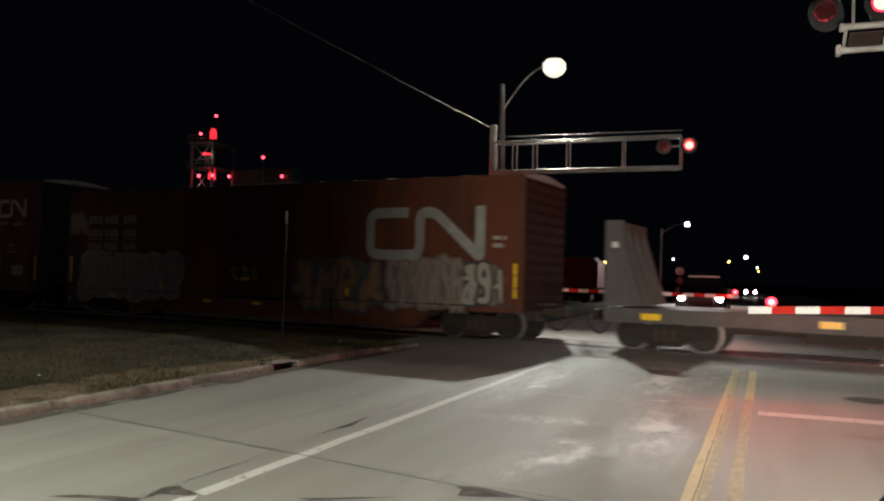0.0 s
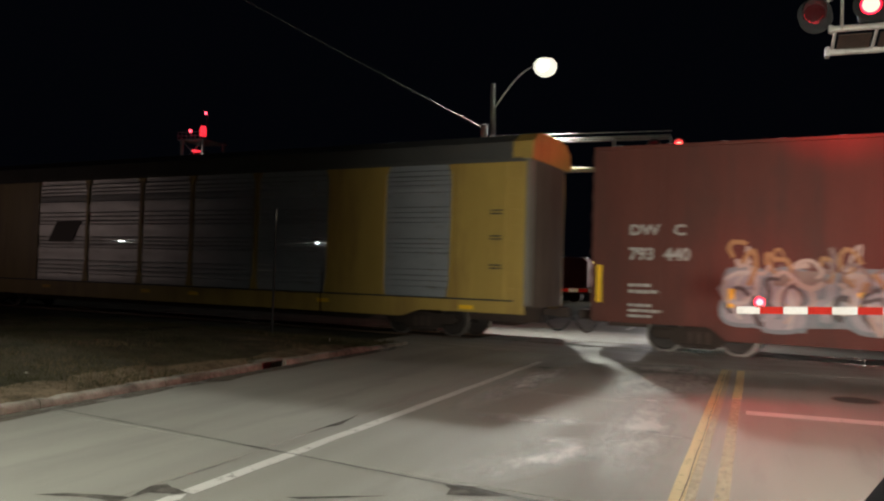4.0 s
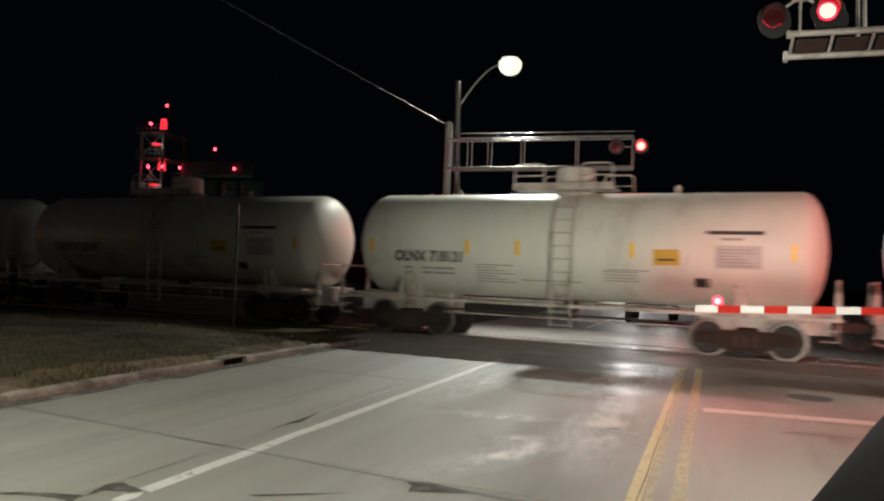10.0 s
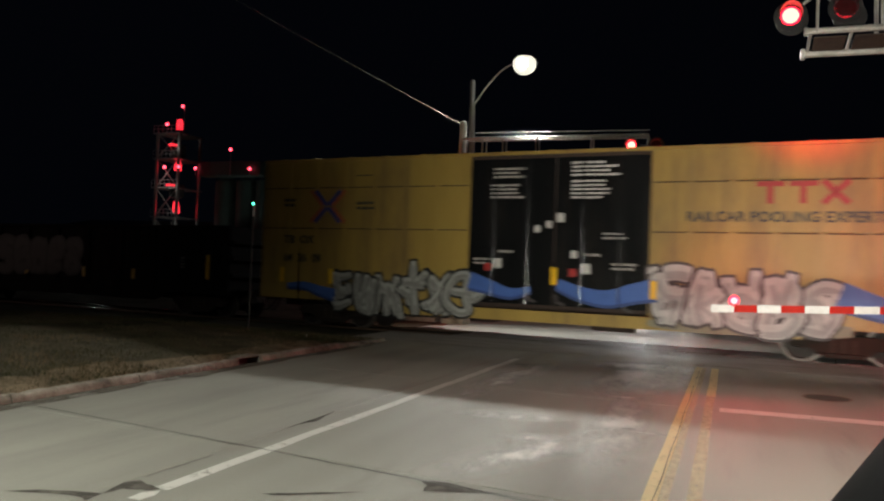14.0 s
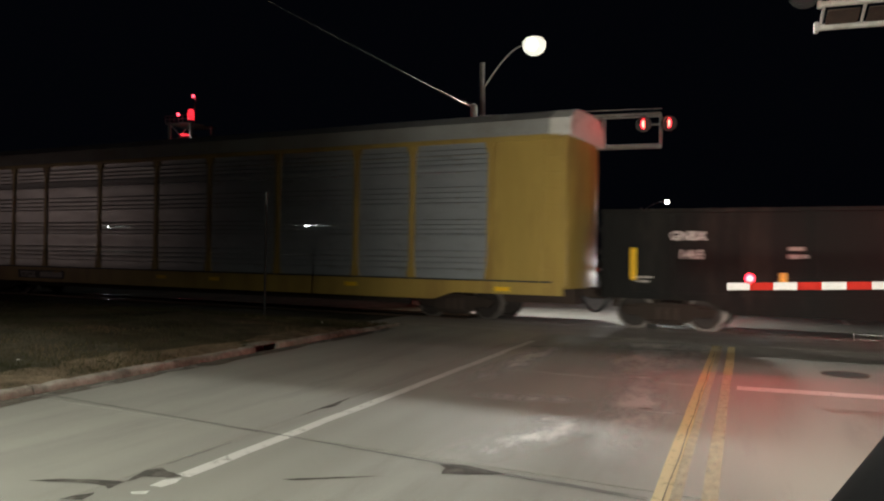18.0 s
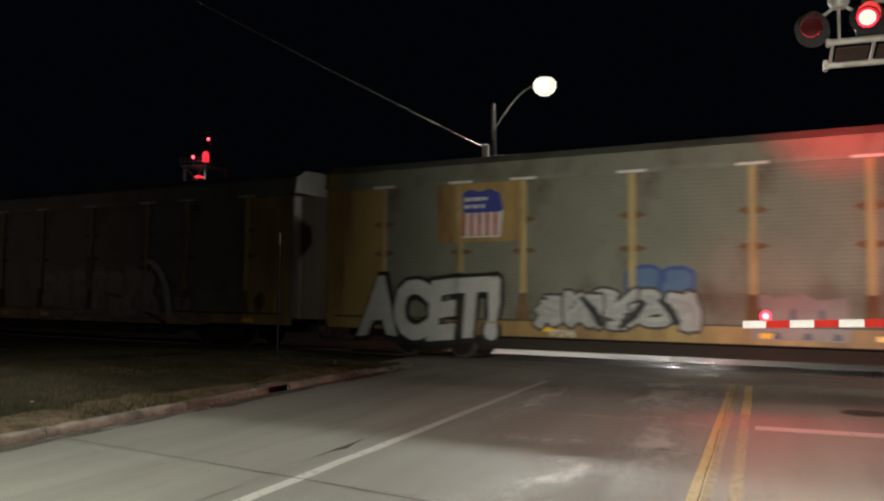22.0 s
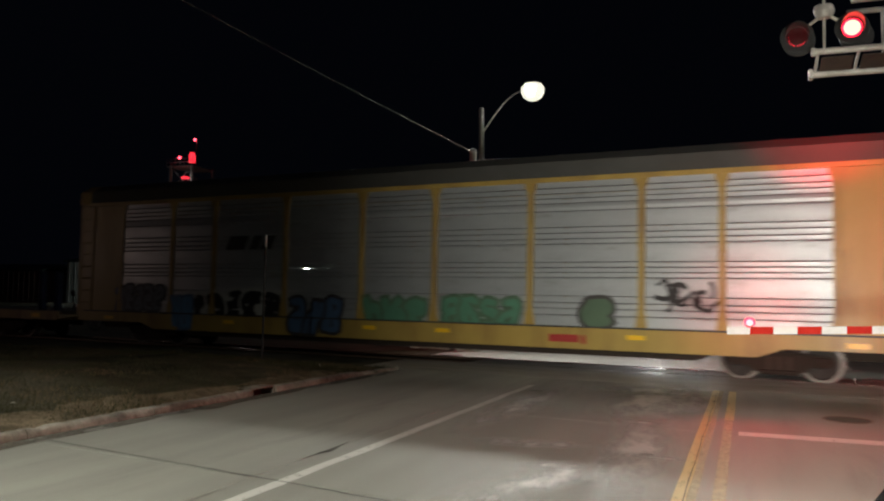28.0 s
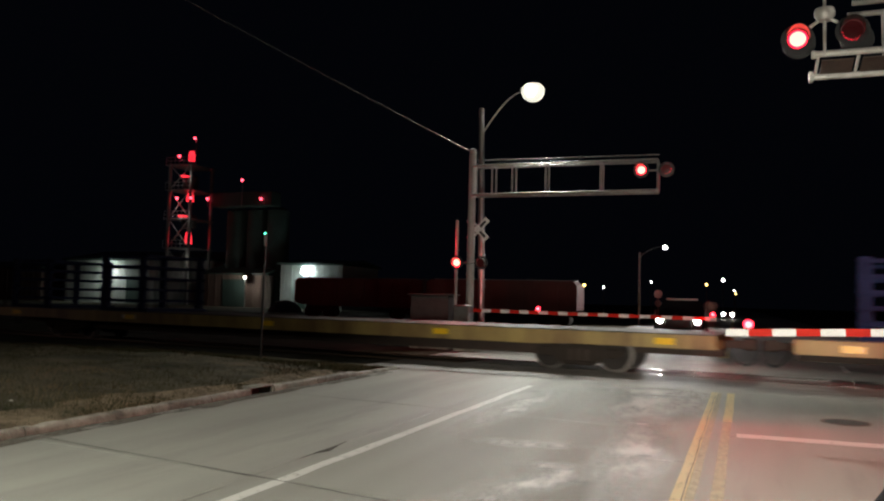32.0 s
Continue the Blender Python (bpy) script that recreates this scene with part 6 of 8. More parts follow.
def autorack(label, front, back, yellow, steel, roof_mat, closed_end=2.1, emblem_bay=None, plain_end=False, flange=False, cap_mat=None):
    car, L = railcar("autorack", label, "autorack railcar", front, back, "train cars")
    h = L / 2
    zb, zs, ze, zt = 0.72, 1.1, 4.93, 5.75
    drop = 0.03 if steel is RACK_OLD else 0.16
    k_ = L / 27.0
    posts = [h - p * k_ for p in POSTS]
    for y in (-1, 1):
        sill = [(-h, zb + 0.05), (-h + 3.2, zb + 0.05), (-h + 3.8, zb - drop), (h - 3.8, zb - drop), (h - 3.2, zb + 0.05), (h, zb + 0.05), (h, zs), (-h, zs)]
        part("side_sill", Shape().prism(sill, *sorted((y * (W_ - 0.1), y * (W_ + 0.01)))), yellow, car, "yellow side sill", smooth=0)
        # black strip laid on for the sill's dark gap
        part("sill_gap_strip", Shape().box(-h + 0.3, h - 0.3, *sorted((y * (W_ + 0.01), y * (W_ + 0.03))), zs + 0.0, zs + 0.045), LETTER_BLACK, car, "thin black strip for the dark gap over the sill", smooth=0)
        part("eave_beam", Shape().box(-h + 0.1, h - 0.1, *sorted((y * (W_ - 0.1), y * (W_ + 0.025))), ze - 0.03, ze + 0.1, 0.01), yellow if flange else roof_mat, car, smooth=0)
        edges = [h - closed_end] + posts[1:-1] + [-h + closed_end]
        for i in range(len(edges) - 1):
            a, b = edges[i + 1] + 0.09, edges[i] - 0.09
            key = ("panel", round(b - a, 2), y, steel.name)
            if key not in PANEL_MESH:
                w2 = (b - a) / 2
                PANEL_MESH[key] = panel_shape(-w2, w2, zs, ze - 0.03, y, RIBS, steel is RACK_OLD).mesh("rack_panel", steel, 20)
            part("rack_panel", PANEL_MESH[key], steel, car, at=pose((a + b) / 2, 0, 0))
        for p in posts[1:-1] + [h - closed_end, -h + closed_end]:
            if steel is RACK_OLD:
                # slim pale post on a rusty foot, with a flat plate at its head
                up = part("post", Shape().box(p - 0.085, p + 0.085, *sorted((y * (W_ - 0.06), y * (W_ + 0.03))), zs + 0.75, ze - 0.02, 0.012), POST_TAN, car, "pale tan upright post", smooth=0)
                part("head_plate", Shape().box(p - 0.36, p + 0.36, *sorted((y * (W_ - 0.02), y * (W_ + 0.055))), ze - 0.02, ze + 0.05, 0.008), CAP_WHITE, up, "flat plate at the head of the post", smooth=0)
                part("post_foot", Shape().prism([(p - 0.2, zs), (p - 0.1, zs + 0.76), (p + 0.1, zs + 0.76), (p + 0.2, zs)], *sorted((y * (W_ - 0.06), y * (W_ + 0.02)))), FOOT_RUST, up, "rusty foot of the post", smooth=0)
                for q in (1.9, 2.75):
                    part("rust_stain", Shape().prism([(p - 0.34, zs + q - 0.02), (p - 0.1, zs + q - 0.12), (p + 0.12, zs + q - 0.1), (p + 0.4, zs + q - 0.02), (p + 0.22, zs + q + 0.06), (p - 0.2, zs + q + 0.07)], *sorted((y * (W_ - 0.03), y * (W_ - 0.004)))), FOOT_RUST, up, "dark rust stain beside the post", smooth=0)
                continue
            s = Shape().prism([(p - 0.16, zs), (p - 0.075, zs + 0.55), (p - 0.075, ze - 0.35), (p - 0.2, ze), (p + 0.2, ze), (p + 0.075, ze - 0.35), (p + 0.075, zs + 0.55), (p + 0.16, zs)], *sorted((y * (W_ - 0.06), y * (W_ + 0.012))))
            part("post", s, yellow, car, "yellow upright post", smooth=0)
        for d in (-1, 1):
            a, b = sorted((d * (h - closed_end + 0.09), d * h))
            s = Shape().box(a, b, *sorted((y * (W_ - 0.07), y * (W_ - 0.01))), zs, ze - 0.03, 0.008)
            ep = part("end_panel", s, yellow, car, "yellow end panel", smooth=0)
            part("panel_seam", Shape().box(d * (h - 0.62) - 0.05, d * (h - 0.62) + 0.05, *sorted((y * (W_ - 0.01), y * (W_ + 0.03))), zs, ze - 0.03, 0.01), yellow, ep, smooth=0)
            rung = shared("rung_%d_%s" % (d, yellow.name), lambda: Shape().tube([(-d * 0.235, 0, 0), (d * 0.235, 0, -0.03)], 0.016, 6), yellow)
            for k in range(8):
                part("rung", rung, yellow, ep, at=pose(d * (h - 0.315), y * (W_ + 0.05), zs + 0.35 + k * 0.43))
        for x in (-h + 1.6, -h + 7.2, -h + 12.6, h - 12.0, h - 6.6, h - 1.7):
            part("reflector", Shape().box(x - 0.22, x + 0.22, y * (W_ + 0.015) - 0.003, y * (W_ + 0.015) + 0.003, zb + 0.12, zb + 0.24), REFLECT, car, "yellow reflective strip", smooth=0)
    # roof: a low arch with ribs across
    arch = [(-W_ - 0.02, ze + 0.1), (-W_ + 0.03, ze + 0.52), (-1.05, zt - 0.04), (-0.5, zt - 0.005), (0, zt), (0.5, zt - 0.005), (1.05, zt - 0.04), (W_ - 0.03, ze + 0.52), (W_ + 0.02, ze + 0.1), (W_ - 0.1, ze + 0.08), (-W_ + 0.1, ze + 0.08)]
    part("roof", Shape().loft([[(x, a, z) for a, z in arch] for x in (-h + 0.25, h - 0.25)]), roof_mat, car, "galvanised arched roof", smooth=25)
    for k in range(20):
        x = -h + 0.6 + k * (L - 1.2) / 19
        part("roof_rib", Shape().loft([[(x + d, a * 1.002, z + 0.008) for a, z in arch[1:8]] + [(x + d, a, z - 0.02) for a, z in arch[7:0:-1]] for d in (-0.035, 0.035)]), roof_mat, car, smooth=0)
    for d in (-1, 1):
        # folded end doors, rounded towards the coupler
        e = Shape()
        outline = [(d * (h - 0.1), -W_ + 0.06), (d * h, -W_ + 0.06), (d * (h + 0.12), -1.0), (d * (h + 0.16), 0), (d * (h + 0.12), 1.0), (d * h, W_ - 0.06), (d * (h - 0.1), W_ - 0.06)]
        e.loft([[(x, a, z) for x, a in outline] for z in (zs - 0.15, ze + 0.2)])
        part("end_door", e, END_DRAB if plain_end else yellow, car, "folding end door", smooth=20)
        # widened and pale on plain ends, for the lit strip of the end wall
        part("corner_post", Shape().box(*sorted((d * (h - 0.02), d * (h + 0.09))), -W_ - 0.005, -W_ + (0.42 if plain_end else 0.12), zs - 0.1, ze + 0.1, 0.012), POST_PALE if plain_end else yellow, car, "corner post, on plain ends a pale lit strip", smooth=0)
        cap = [(a * 1.004, z + 0.006 if z > ze + 0.2 else z - 0.04) for a, z in arch]
        part("roof_end_cap", Shape().loft([[(d * q, a, z) for a, z in cap] for q in (h - 0.42, h + 0.17)]), (cap_mat if d > 0 else None) or yellow, car, "rounded roof end cap", smooth=20)
        coupler(car, d * (h + 0.0), d)
        truck(car, d * (h - 3.35))
    part("deck", Shape().box(-h, h, -W_ + 0.1, W_ - 0.1, zs - 0.12, zs), RUST, car, smooth=0)
    part("centre_sill", Shape().box(-h, h, -0.35, 0.35, 0.5, zs - 0.12), RUST, car, smooth=0)
    low = 0.32 if steel is RACK_OLD else 0.4
    for y in (-1, 1):
        part("underframe_beam", Shape().prism([(-h + 5.2, low), (h - 5.2, low), (h - 4.6, 0.62), (-h + 4.6, 0.62)], *sorted((y * 1.2, y * 1.32))), CAST, car, "deep black underframe beam", smooth=0)
    part("upper_deck", Shape().box(-h + 0.4, h - 0.4, -W_ + 0.12, W_ - 0.12, 3.0, 3.08), RUST, car, smooth=0)
    if emblem_bay is not None:
        x0, x1 = emblem_bay
        part("emblem_panel", Shape().box(x0, x1, -W_ - 0.01, -W_ + 0.03, 3.25, 4.9, 0.006), yellow, car, "yellow panel for the emblem", smooth=0)
    return car, h


# autoracks: the first with bare steel bays
cE, hE = autorack("yellow and galvanised steel autorack with closed end doors", -49.87, -76.76, YELLOW, RACK_STEEL, ROOF_DULL, 2.2, None, True)
mE = (-49.87 - 76.76) / 2
part("plain_bay", Shape().box(-56.3 - mE, -54.3 - mE, -W_ - 0.008, -W_ + 0.03, 1.1, 4.9, 0.008), YELLOW, cE, "plain yellow bay", smooth=0)
part("plain_bay", Shape().box(-73.1 - mE, -70.2 - mE, -W_ - 0.008, -W_ + 0.03, 1.1, 4.9, 0.008), YELLOW, cE, "plain yellow bay", smooth=0)
for i, (x, z) in enumerate(((-50.9, 3.6), (-50.9, 2.9), (-50.9, 2.1))):
    bars(cE, x - mE, z, 0.5, 0.05, 2, LETTER_BLACK, seed=90 + i)
part("emblem", Shape().prism([(-69.6 - mE, 2.6), (-68.2 - mE, 2.6), (-67.7 - mE, 3.4), (-69.1 - mE, 3.4)], -W_ - 0.004, -W_ + 0.004), LETTER_BLACK, cE, "dark slanted emblem", smooth=0)

cP, hP = autorack("autorack with bright galvanised panels and yellow posts", -203.3, -230.3, YELLOW, RACK_STEEL, ROOF, 2.1, None, False, True, CAP_WHITE)
board = part("name_board", Shape().box(-8.57, -5.9, -W_ - 0.018, -W_ - 0.011, 0.68, 0.99), LETTER_BLACK, cP, "black board with white lettering", smooth=0)
words("TTGX", 0.3, LETTER_WHITE, board, pose(-8.42, -W_ - 0.022, 0.72), stretch=1.1, bold=0.01)
for k in range(6):
    part("lettering_bar", Shape().box(-7.25 + k * 0.21, -7.08 + k * 0.21, -W_ - 0.022, -W_ - 0.018, 0.74, 0.93), LETTER_WHITE, board, smooth=0)

cQ, hQ = autorack("weathered autorack with dull panels, shield emblem and graffiti", -231.71, -258.7, YELLOW_OLD, RACK_OLD, RACK_OLD, 2.0, (-254.9 + 245.205, -252.3 + 245.205), cap_mat=CAP_WHITE)
mQ = (-231.71 - 258.7) / 2
shield = [(-0.62, -0.75), (0.62, -0.75), (0.72, 0.1), (0.62, 0.6), (0.3, 0.75), (0, 0.66), (-0.3, 0.75), (-0.62, 0.6), (-0.72, 0.1)]
part("emblem", Shape().prism([(x - 253.55 - mQ, 4.05 + z * 0.9) for x, z in shield], -W_ - 0.02, -W_ - 0.012), LETTER_WHITE, cQ, "shield emblem with stripes", smooth=0)
part("emblem", Shape().prism([(x - 253.55 - mQ, 4.05 + max(z, 0.02) * 0.9) for x, z in shield], -W_ - 0.024, -W_ - 0.02), LETTER_BLUE, cQ, "blue head of the shield", smooth=0)
for k in range(5):
    part("emblem", Shape().box(-254.03 - mQ + k * 0.24 - 0.05, -254.03 - mQ + k * 0.24 + 0.05, -W_ - 0.024, -W_ - 0.02, 3.42, 4.06), LETTER_RED, cQ, "red stripe of the shield", smooth=0)
bars(cQ, -254.0 - mQ, 4.5, 0.9, 0.12, 2, LETTER_WHITE, y=-W_ - 0.027, seed=7)
G_ = -W_ - 0.012
tag(cQ, "ACET!", -257.4 - mQ, -253.0 - mQ, 0.64, 2.16, spray("bright_white", (0.52, 0.52, 0.5)), spray("black", (0.02, 0.02, 0.02)), G_ - 0.025)
piece(cQ, "ANSBA", -251.9 - mQ, -247.7 - mQ, 0.98, 1.88, spray("silver", (0.45, 0.45, 0.42)), spray("dark", (0.06, 0.05, 0.05)), spray("dull_white", (0.36, 0.36, 0.35)), 102, y=G_ - 0.02, thick=0.34)
graffiti(cQ, -249.4 - mQ, -247.8 - mQ, 1.8, 2.4, spray("blue_wash", (0.085, 0.155, 0.28)), spray("blue_dark", (0.04, 0.08, 0.25)), None, 103, 2, y=G_)
block = part("graffiti_shape", Shape().prism([(-246.5 - mQ, 0.82), (-246.55 - mQ, 1.5), (-246.48 - mQ, 1.84), (-246.12 - mQ, 1.86), (-246.05 - mQ, 1.76), (-245.4 - mQ, 1.88), (-245.1 - mQ, 1.72), (-244.5 - mQ, 1.8), (-244.4 - mQ, 1.1), (-244.45 - mQ, 0.8)], G_ - 0.004, G_), spray("dusty_rose", (0.27, 0.22, 0.21)), cQ, "pale sprayed block of rounded letters", smooth=0)
for x in (-246.25, -245.6, -245.0):
    part("graffiti_slit", Shape().prism([(x - 0.05 - mQ, 1.15), (x - 0.06 - mQ, 1.5), (x + 0.03 - mQ, 1.55), (x + 0.06 - mQ, 1.2)], G_ - 0.007, G_ - 0.004), spray("slate", (0.09, 0.1, 0.13)), block, "dark slit between the letters", smooth=0)
    part("graffiti_slit", Shape().prism([(x + 0.2 - mQ, 0.84), (x + 0.24 - mQ, 1.0), (x + 0.36 - mQ, 0.98), (x + 0.4 - mQ, 0.84)], G_ - 0.007, G_ - 0.004), spray("slate", (0.09, 0.1, 0.13)), block, "dark slit between the letters", smooth=0)
wash = part("graffiti_shape", Shape().prism([(-243.65 - mQ, 1.06), (-243.62 - mQ, 1.5), (-243.35 - mQ, 1.62), (-243.2 - mQ, 2.0), (-242.7 - mQ, 1.95), (-242.25 - mQ, 2.12), (-241.95 - mQ, 1.62), (-241.25 - mQ, 1.45), (-241.2 - mQ, 1.02)], G_ - 0.004, G_), spray("blue_wash", (0.085, 0.155, 0.28)), cQ, "blue sprayed mass", smooth=0)
part("graffiti_shade", swelling(flowing([(-243.4 - mQ, 1.25), (-242.8 - mQ, 1.6), (-242.2 - mQ, 1.3), (-241.5 - mQ, 1.2)]), 0.1, 0.16, 0.02, G_ - 0.007), spray("blue_haze", (0.12, 0.19, 0.33)), wash, "paler stroke in the blue", smooth=0)
graffiti(cQ, -240.9 - mQ, -238.2 - mQ, 0.95, 2.1, spray("silver", (0.45, 0.45, 0.42)), spray("ghost_edge", (0.26, 0.19, 0.17)), None, 105, 5, y=G_, spiky=0.5)
graffiti(cQ, -237.6 - mQ, -234.0 - mQ, 1.28, 2.18, spray("black", (0.02, 0.02, 0.02)), spray("pale_outline", (0.28, 0.28, 0.265)), None, 106, 6, y=G_, spiky=0.15)
graffiti(cQ, -237.4 - mQ, -233.7 - mQ, 0.42, 1.32, spray("black", (0.02, 0.02, 0.02)), spray("pale_outline", (0.28, 0.28, 0.265)), None, 107, 5, y=G_ - 0.02, spiky=0.15)
for xa, za, xb, zb in ((-250.6, 1.75, -250.1, 1.05), (-249.6, 1.0, -249.0, 1.65), (-248.6, 1.7, -248.2, 1.15)):
    part("graffiti_slash", swelling([(xa - mQ, za), ((xa + xb) / 2 - mQ + 0.08, (za + zb) / 2), (xb - mQ, zb)], 0.16, 0.26, 0.03, G_ - 0.05), spray("black", (0.02, 0.02, 0.02)), cQ, "black sprayed slash", smooth=0)
words("973745", 0.24, LETTER_WHITE, cQ, pose(-251.5 - mQ, -W_ - 0.016, 0.72), bold=0.006)

cR, hR = autorack("weathered autorack with flag emblem and pale blue graffiti", -260.18, -287.2, YELLOW_OLD, RACK_OLD, RACK_OLD, 1.85, (-282.85 + 273.69, -280.6 + 273.69), True, cap_mat=POST_PALE)
mR = (-260.18 - 287.2) / 2
part("emblem", Shape().prism([(-282.48 - mR, 3.55), (-281.78 - mR, 3.6), (-281.08 - mR, 3.5), (-280.98 - mR, 4.5), (-281.68 - mR, 4.6), (-282.38 - mR, 4.5)], -W_ - 0.02, -W_ - 0.012), LETTER_WHITE, cR, "white flag emblem", smooth=0)
part("emblem", Shape().prism([(-282.48 - mR, 3.56), (-281.13 - mR, 3.52), (-281.33 - mR, 3.72), (-281.68 - mR, 3.78), (-281.80 - mR, 3.9), (-281.98 - mR, 3.86), (-282.00 - mR, 4.0), (-282.13 - mR, 4.0), (-282.18 - mR, 3.85), (-282.33 - mR, 4.05), (-282.43 - mR, 4.3)], -W_ - 0.024, -W_ - 0.02), spray("emblem_green", (0.03, 0.22, 0.15)), cR, "green corner of the flag", smooth=0)
HILL = [(-283.4, 1.1), (-283.1, 2.2), (-282.8, 1.5), (-282.2, 2.2), (-280.4, 2.95), (-279.2, 2.75), (-277.6, 2.65), (-276.0, 2.6), (-275.6, 2.2), (-275.0, 1.2)]
skyline = [(x - mR, G_ - 0.002, z - 0.25 + 0.1 * math.sin(7 * x)) for x, z in HILL]
part("graffiti_cloud", Shape().add(skyline + [(-274.9 - mR, G_ - 0.002, 0.72), (-283.5 - mR, G_ - 0.002, 0.72)], [tuple(range(len(skyline) + 2))]), spray("dusk_lilac", (0.15, 0.17, 0.22)), cR, "lilac sprayed ground of the graffiti", smooth=0)
wild(cR, [(x - mR, z) for x, z in HILL], 0.75, (spray("pale_teal", (0.3, 0.42, 0.43)), spray("grey_teal", (0.19, 0.31, 0.33)), spray("dull_white", (0.36, 0.36, 0.35)), spray("mid_teal", (0.12, 0.25, 0.27))), spray("night_teal", (0.025, 0.085, 0.1)), spray("chalk", (0.45, 0.45, 0.43)), 48, 112, G_ - 0.006)
tangle(cR, -286.5 - mR, -285.7 - mR, 1.7, 2.1, (LETTER_BLACK,), 1, 116, y=-W_ - 0.02, width=0.03, loops=4)
graffiti(cR, -272.5 - mR, -266.6 - mR, 0.8, 2.5, spray("dusty_grey_green", (0.24, 0.24, 0.2)), spray("olive", (0.13, 0.13, 0.09)), spray("grey_green", (0.17, 0.18, 0.14)), 113, 6, y=G_, spiky=1.3)
graffiti(cR, -268.6 - mR, -266.0 - mR, 0.85, 2.6, spray("dull_tan", (0.3, 0.27, 0.22)), spray("grey_green", (0.17, 0.18, 0.14)), None, 114, 3, y=G_ - 0.02, spiky=1.5)
part("graffiti_arch", swelling(flowing([(-266.5 - mR, 2.86), (-266.05 - mR, 2.62), (-265.68 - mR, 2.1), (-265.5 - mR, 1.5), (-265.4 - mR, 1.0)]), 0.2, 0.3, 0.1, G_ - 0.028), spray("chalk", (0.45, 0.45, 0.43)), cR, "pale sprayed arch", smooth=0)
part("graffiti_slash", swelling([(-266.6 - mR, 1.06), (-266.1 - mR, 0.92), (-265.6 - mR, 0.72)], 0.1, 0.2, 0.05, G_ - 0.03), spray("black", (0.02, 0.02, 0.02)), cR, "black sprayed slash", smooth=0)
part("graffiti_slash", swelling([(-268.8 - mR, 1.72), (-268.4 - mR, 1.68), (-267.9 - mR, 1.6)], 0.14, 0.2, 0.05, G_ - 0.03), spray("black", (0.02, 0.02, 0.02)), cR, "black sprayed slash", smooth=0)
graffiti(cR, -265.2 - mR, -264.5 - mR, 0.95, 1.6, spray("dull_tan", (0.3, 0.27, 0.22)), spray("grey_green", (0.17, 0.18, 0.14)), None, 115, 2, y=G_, spiky=0.8)
part("soot_stain", Shape().prism([(-261.4 - mR + (0.22 + 0.04 * math.sin(5 * k)) * math.cos(k * 0.35), 1.48 + (0.32 + 0.05 * math.sin(7 * k)) * math.sin(k * 0.35)) for k in range(18)], G_ - 0.004, G_), spray("soot", (0.1, 0.06, 0.03)), cR, "dark round stain", smooth=0)
words("962255", 0.24, LETTER_WHITE, cR, pose(-279.6 - mR, -W_ - 0.016, 0.72), bold=0.006)
bars(cR, -286.3 - mR, 3.4, 0.7, 0.12, 1, LETTER_BLACK, seed=8)

cS, hS = autorack("yellow autorack with steel bays, red emblem and red graffiti", -288.64, -315.43, YELLOW, RACK_STEEL, ROOF_DULL, 2.2, None, True)
mS = (-288.64 - 315.43) / 2
part("plain_bay", Shape().box(-295.65 - mS, -293.3 - mS, -W_ - 0.008, -W_ + 0.03, 1.1, 4.9, 0.008), YELLOW, cS, "plain yellow bay", smooth=0)
oct_ = [(math.cos(radians(22.5 + 45 * k)) * 0.74, math.sin(radians(22.5 + 45 * k)) * 0.82) for k in range(8)]
part("emblem", Shape().prism([(x - 294.35 - mS, 3.75 + z) for x, z in oct_], -W_ - 0.018, -W_ - 0.01), LETTER_WHITE, cS, "white octagon rim", smooth=0)
part("emblem", Shape().prism([(x * 0.9 - 294.35 - mS, 3.75 + z * 0.92) for x, z in oct_], -W_ - 0.022, -W_ - 0.018), spray("emblem_red", (0.5, 0.03, 0.03)), cS, "red octagon emblem", smooth=0)
for k in range(3):
    part("emblem", Shape().box(-294.75 - mS, -293.98 - mS + 0.08 * k, -W_ - 0.026, -W_ - 0.022, 3.32 + 0.38 * k, 3.46 + 0.38 * k), LETTER_WHITE, cS, "white bars of the emblem", smooth=0)
graffiti(cS, -301.5 - mS, -293.6 - mS, 0.6, 2.3, spray("brick_red", (0.16, 0.04, 0.033)), spray("rust_haze", (0.15, 0.11, 0.1)), spray("dull_rust", (0.13, 0.075, 0.065)), 121, 6, y=G_, spiky=1.3)
part("graffiti_shape", ribbon(flowing([(-293.6 - mS, 1.45), (-292.8 - mS, 1.25), (-292.0 - mS, 0.95), (-291.2 - mS, 0.72)]), 0.85, 0.25, G_ - 0.004), spray("blue_dark", (0.04, 0.08, 0.25)), cS, "blue sprayed wedge", smooth=0)
part("graffiti_shape", swelling(flowing([(-294.9 - mS, 0.9), (-294.6 - mS, 1.5), (-294.1 - mS, 1.7), (-293.9 - mS, 1.2)]), 0.2, 0.4, 0.05, G_ - 0.008), spray("ghost_grey", (0.3, 0.3, 0.29)), cS, "pale sprayed hook", smooth=0)
graffiti(cS, -308.0 - mS, -302.0 - mS, 0.8, 2.2, spray("dull_red", (0.12, 0.045, 0.04)), spray("ghost_edge", (0.26, 0.19, 0.17)), None, 123, 6, y=G_)

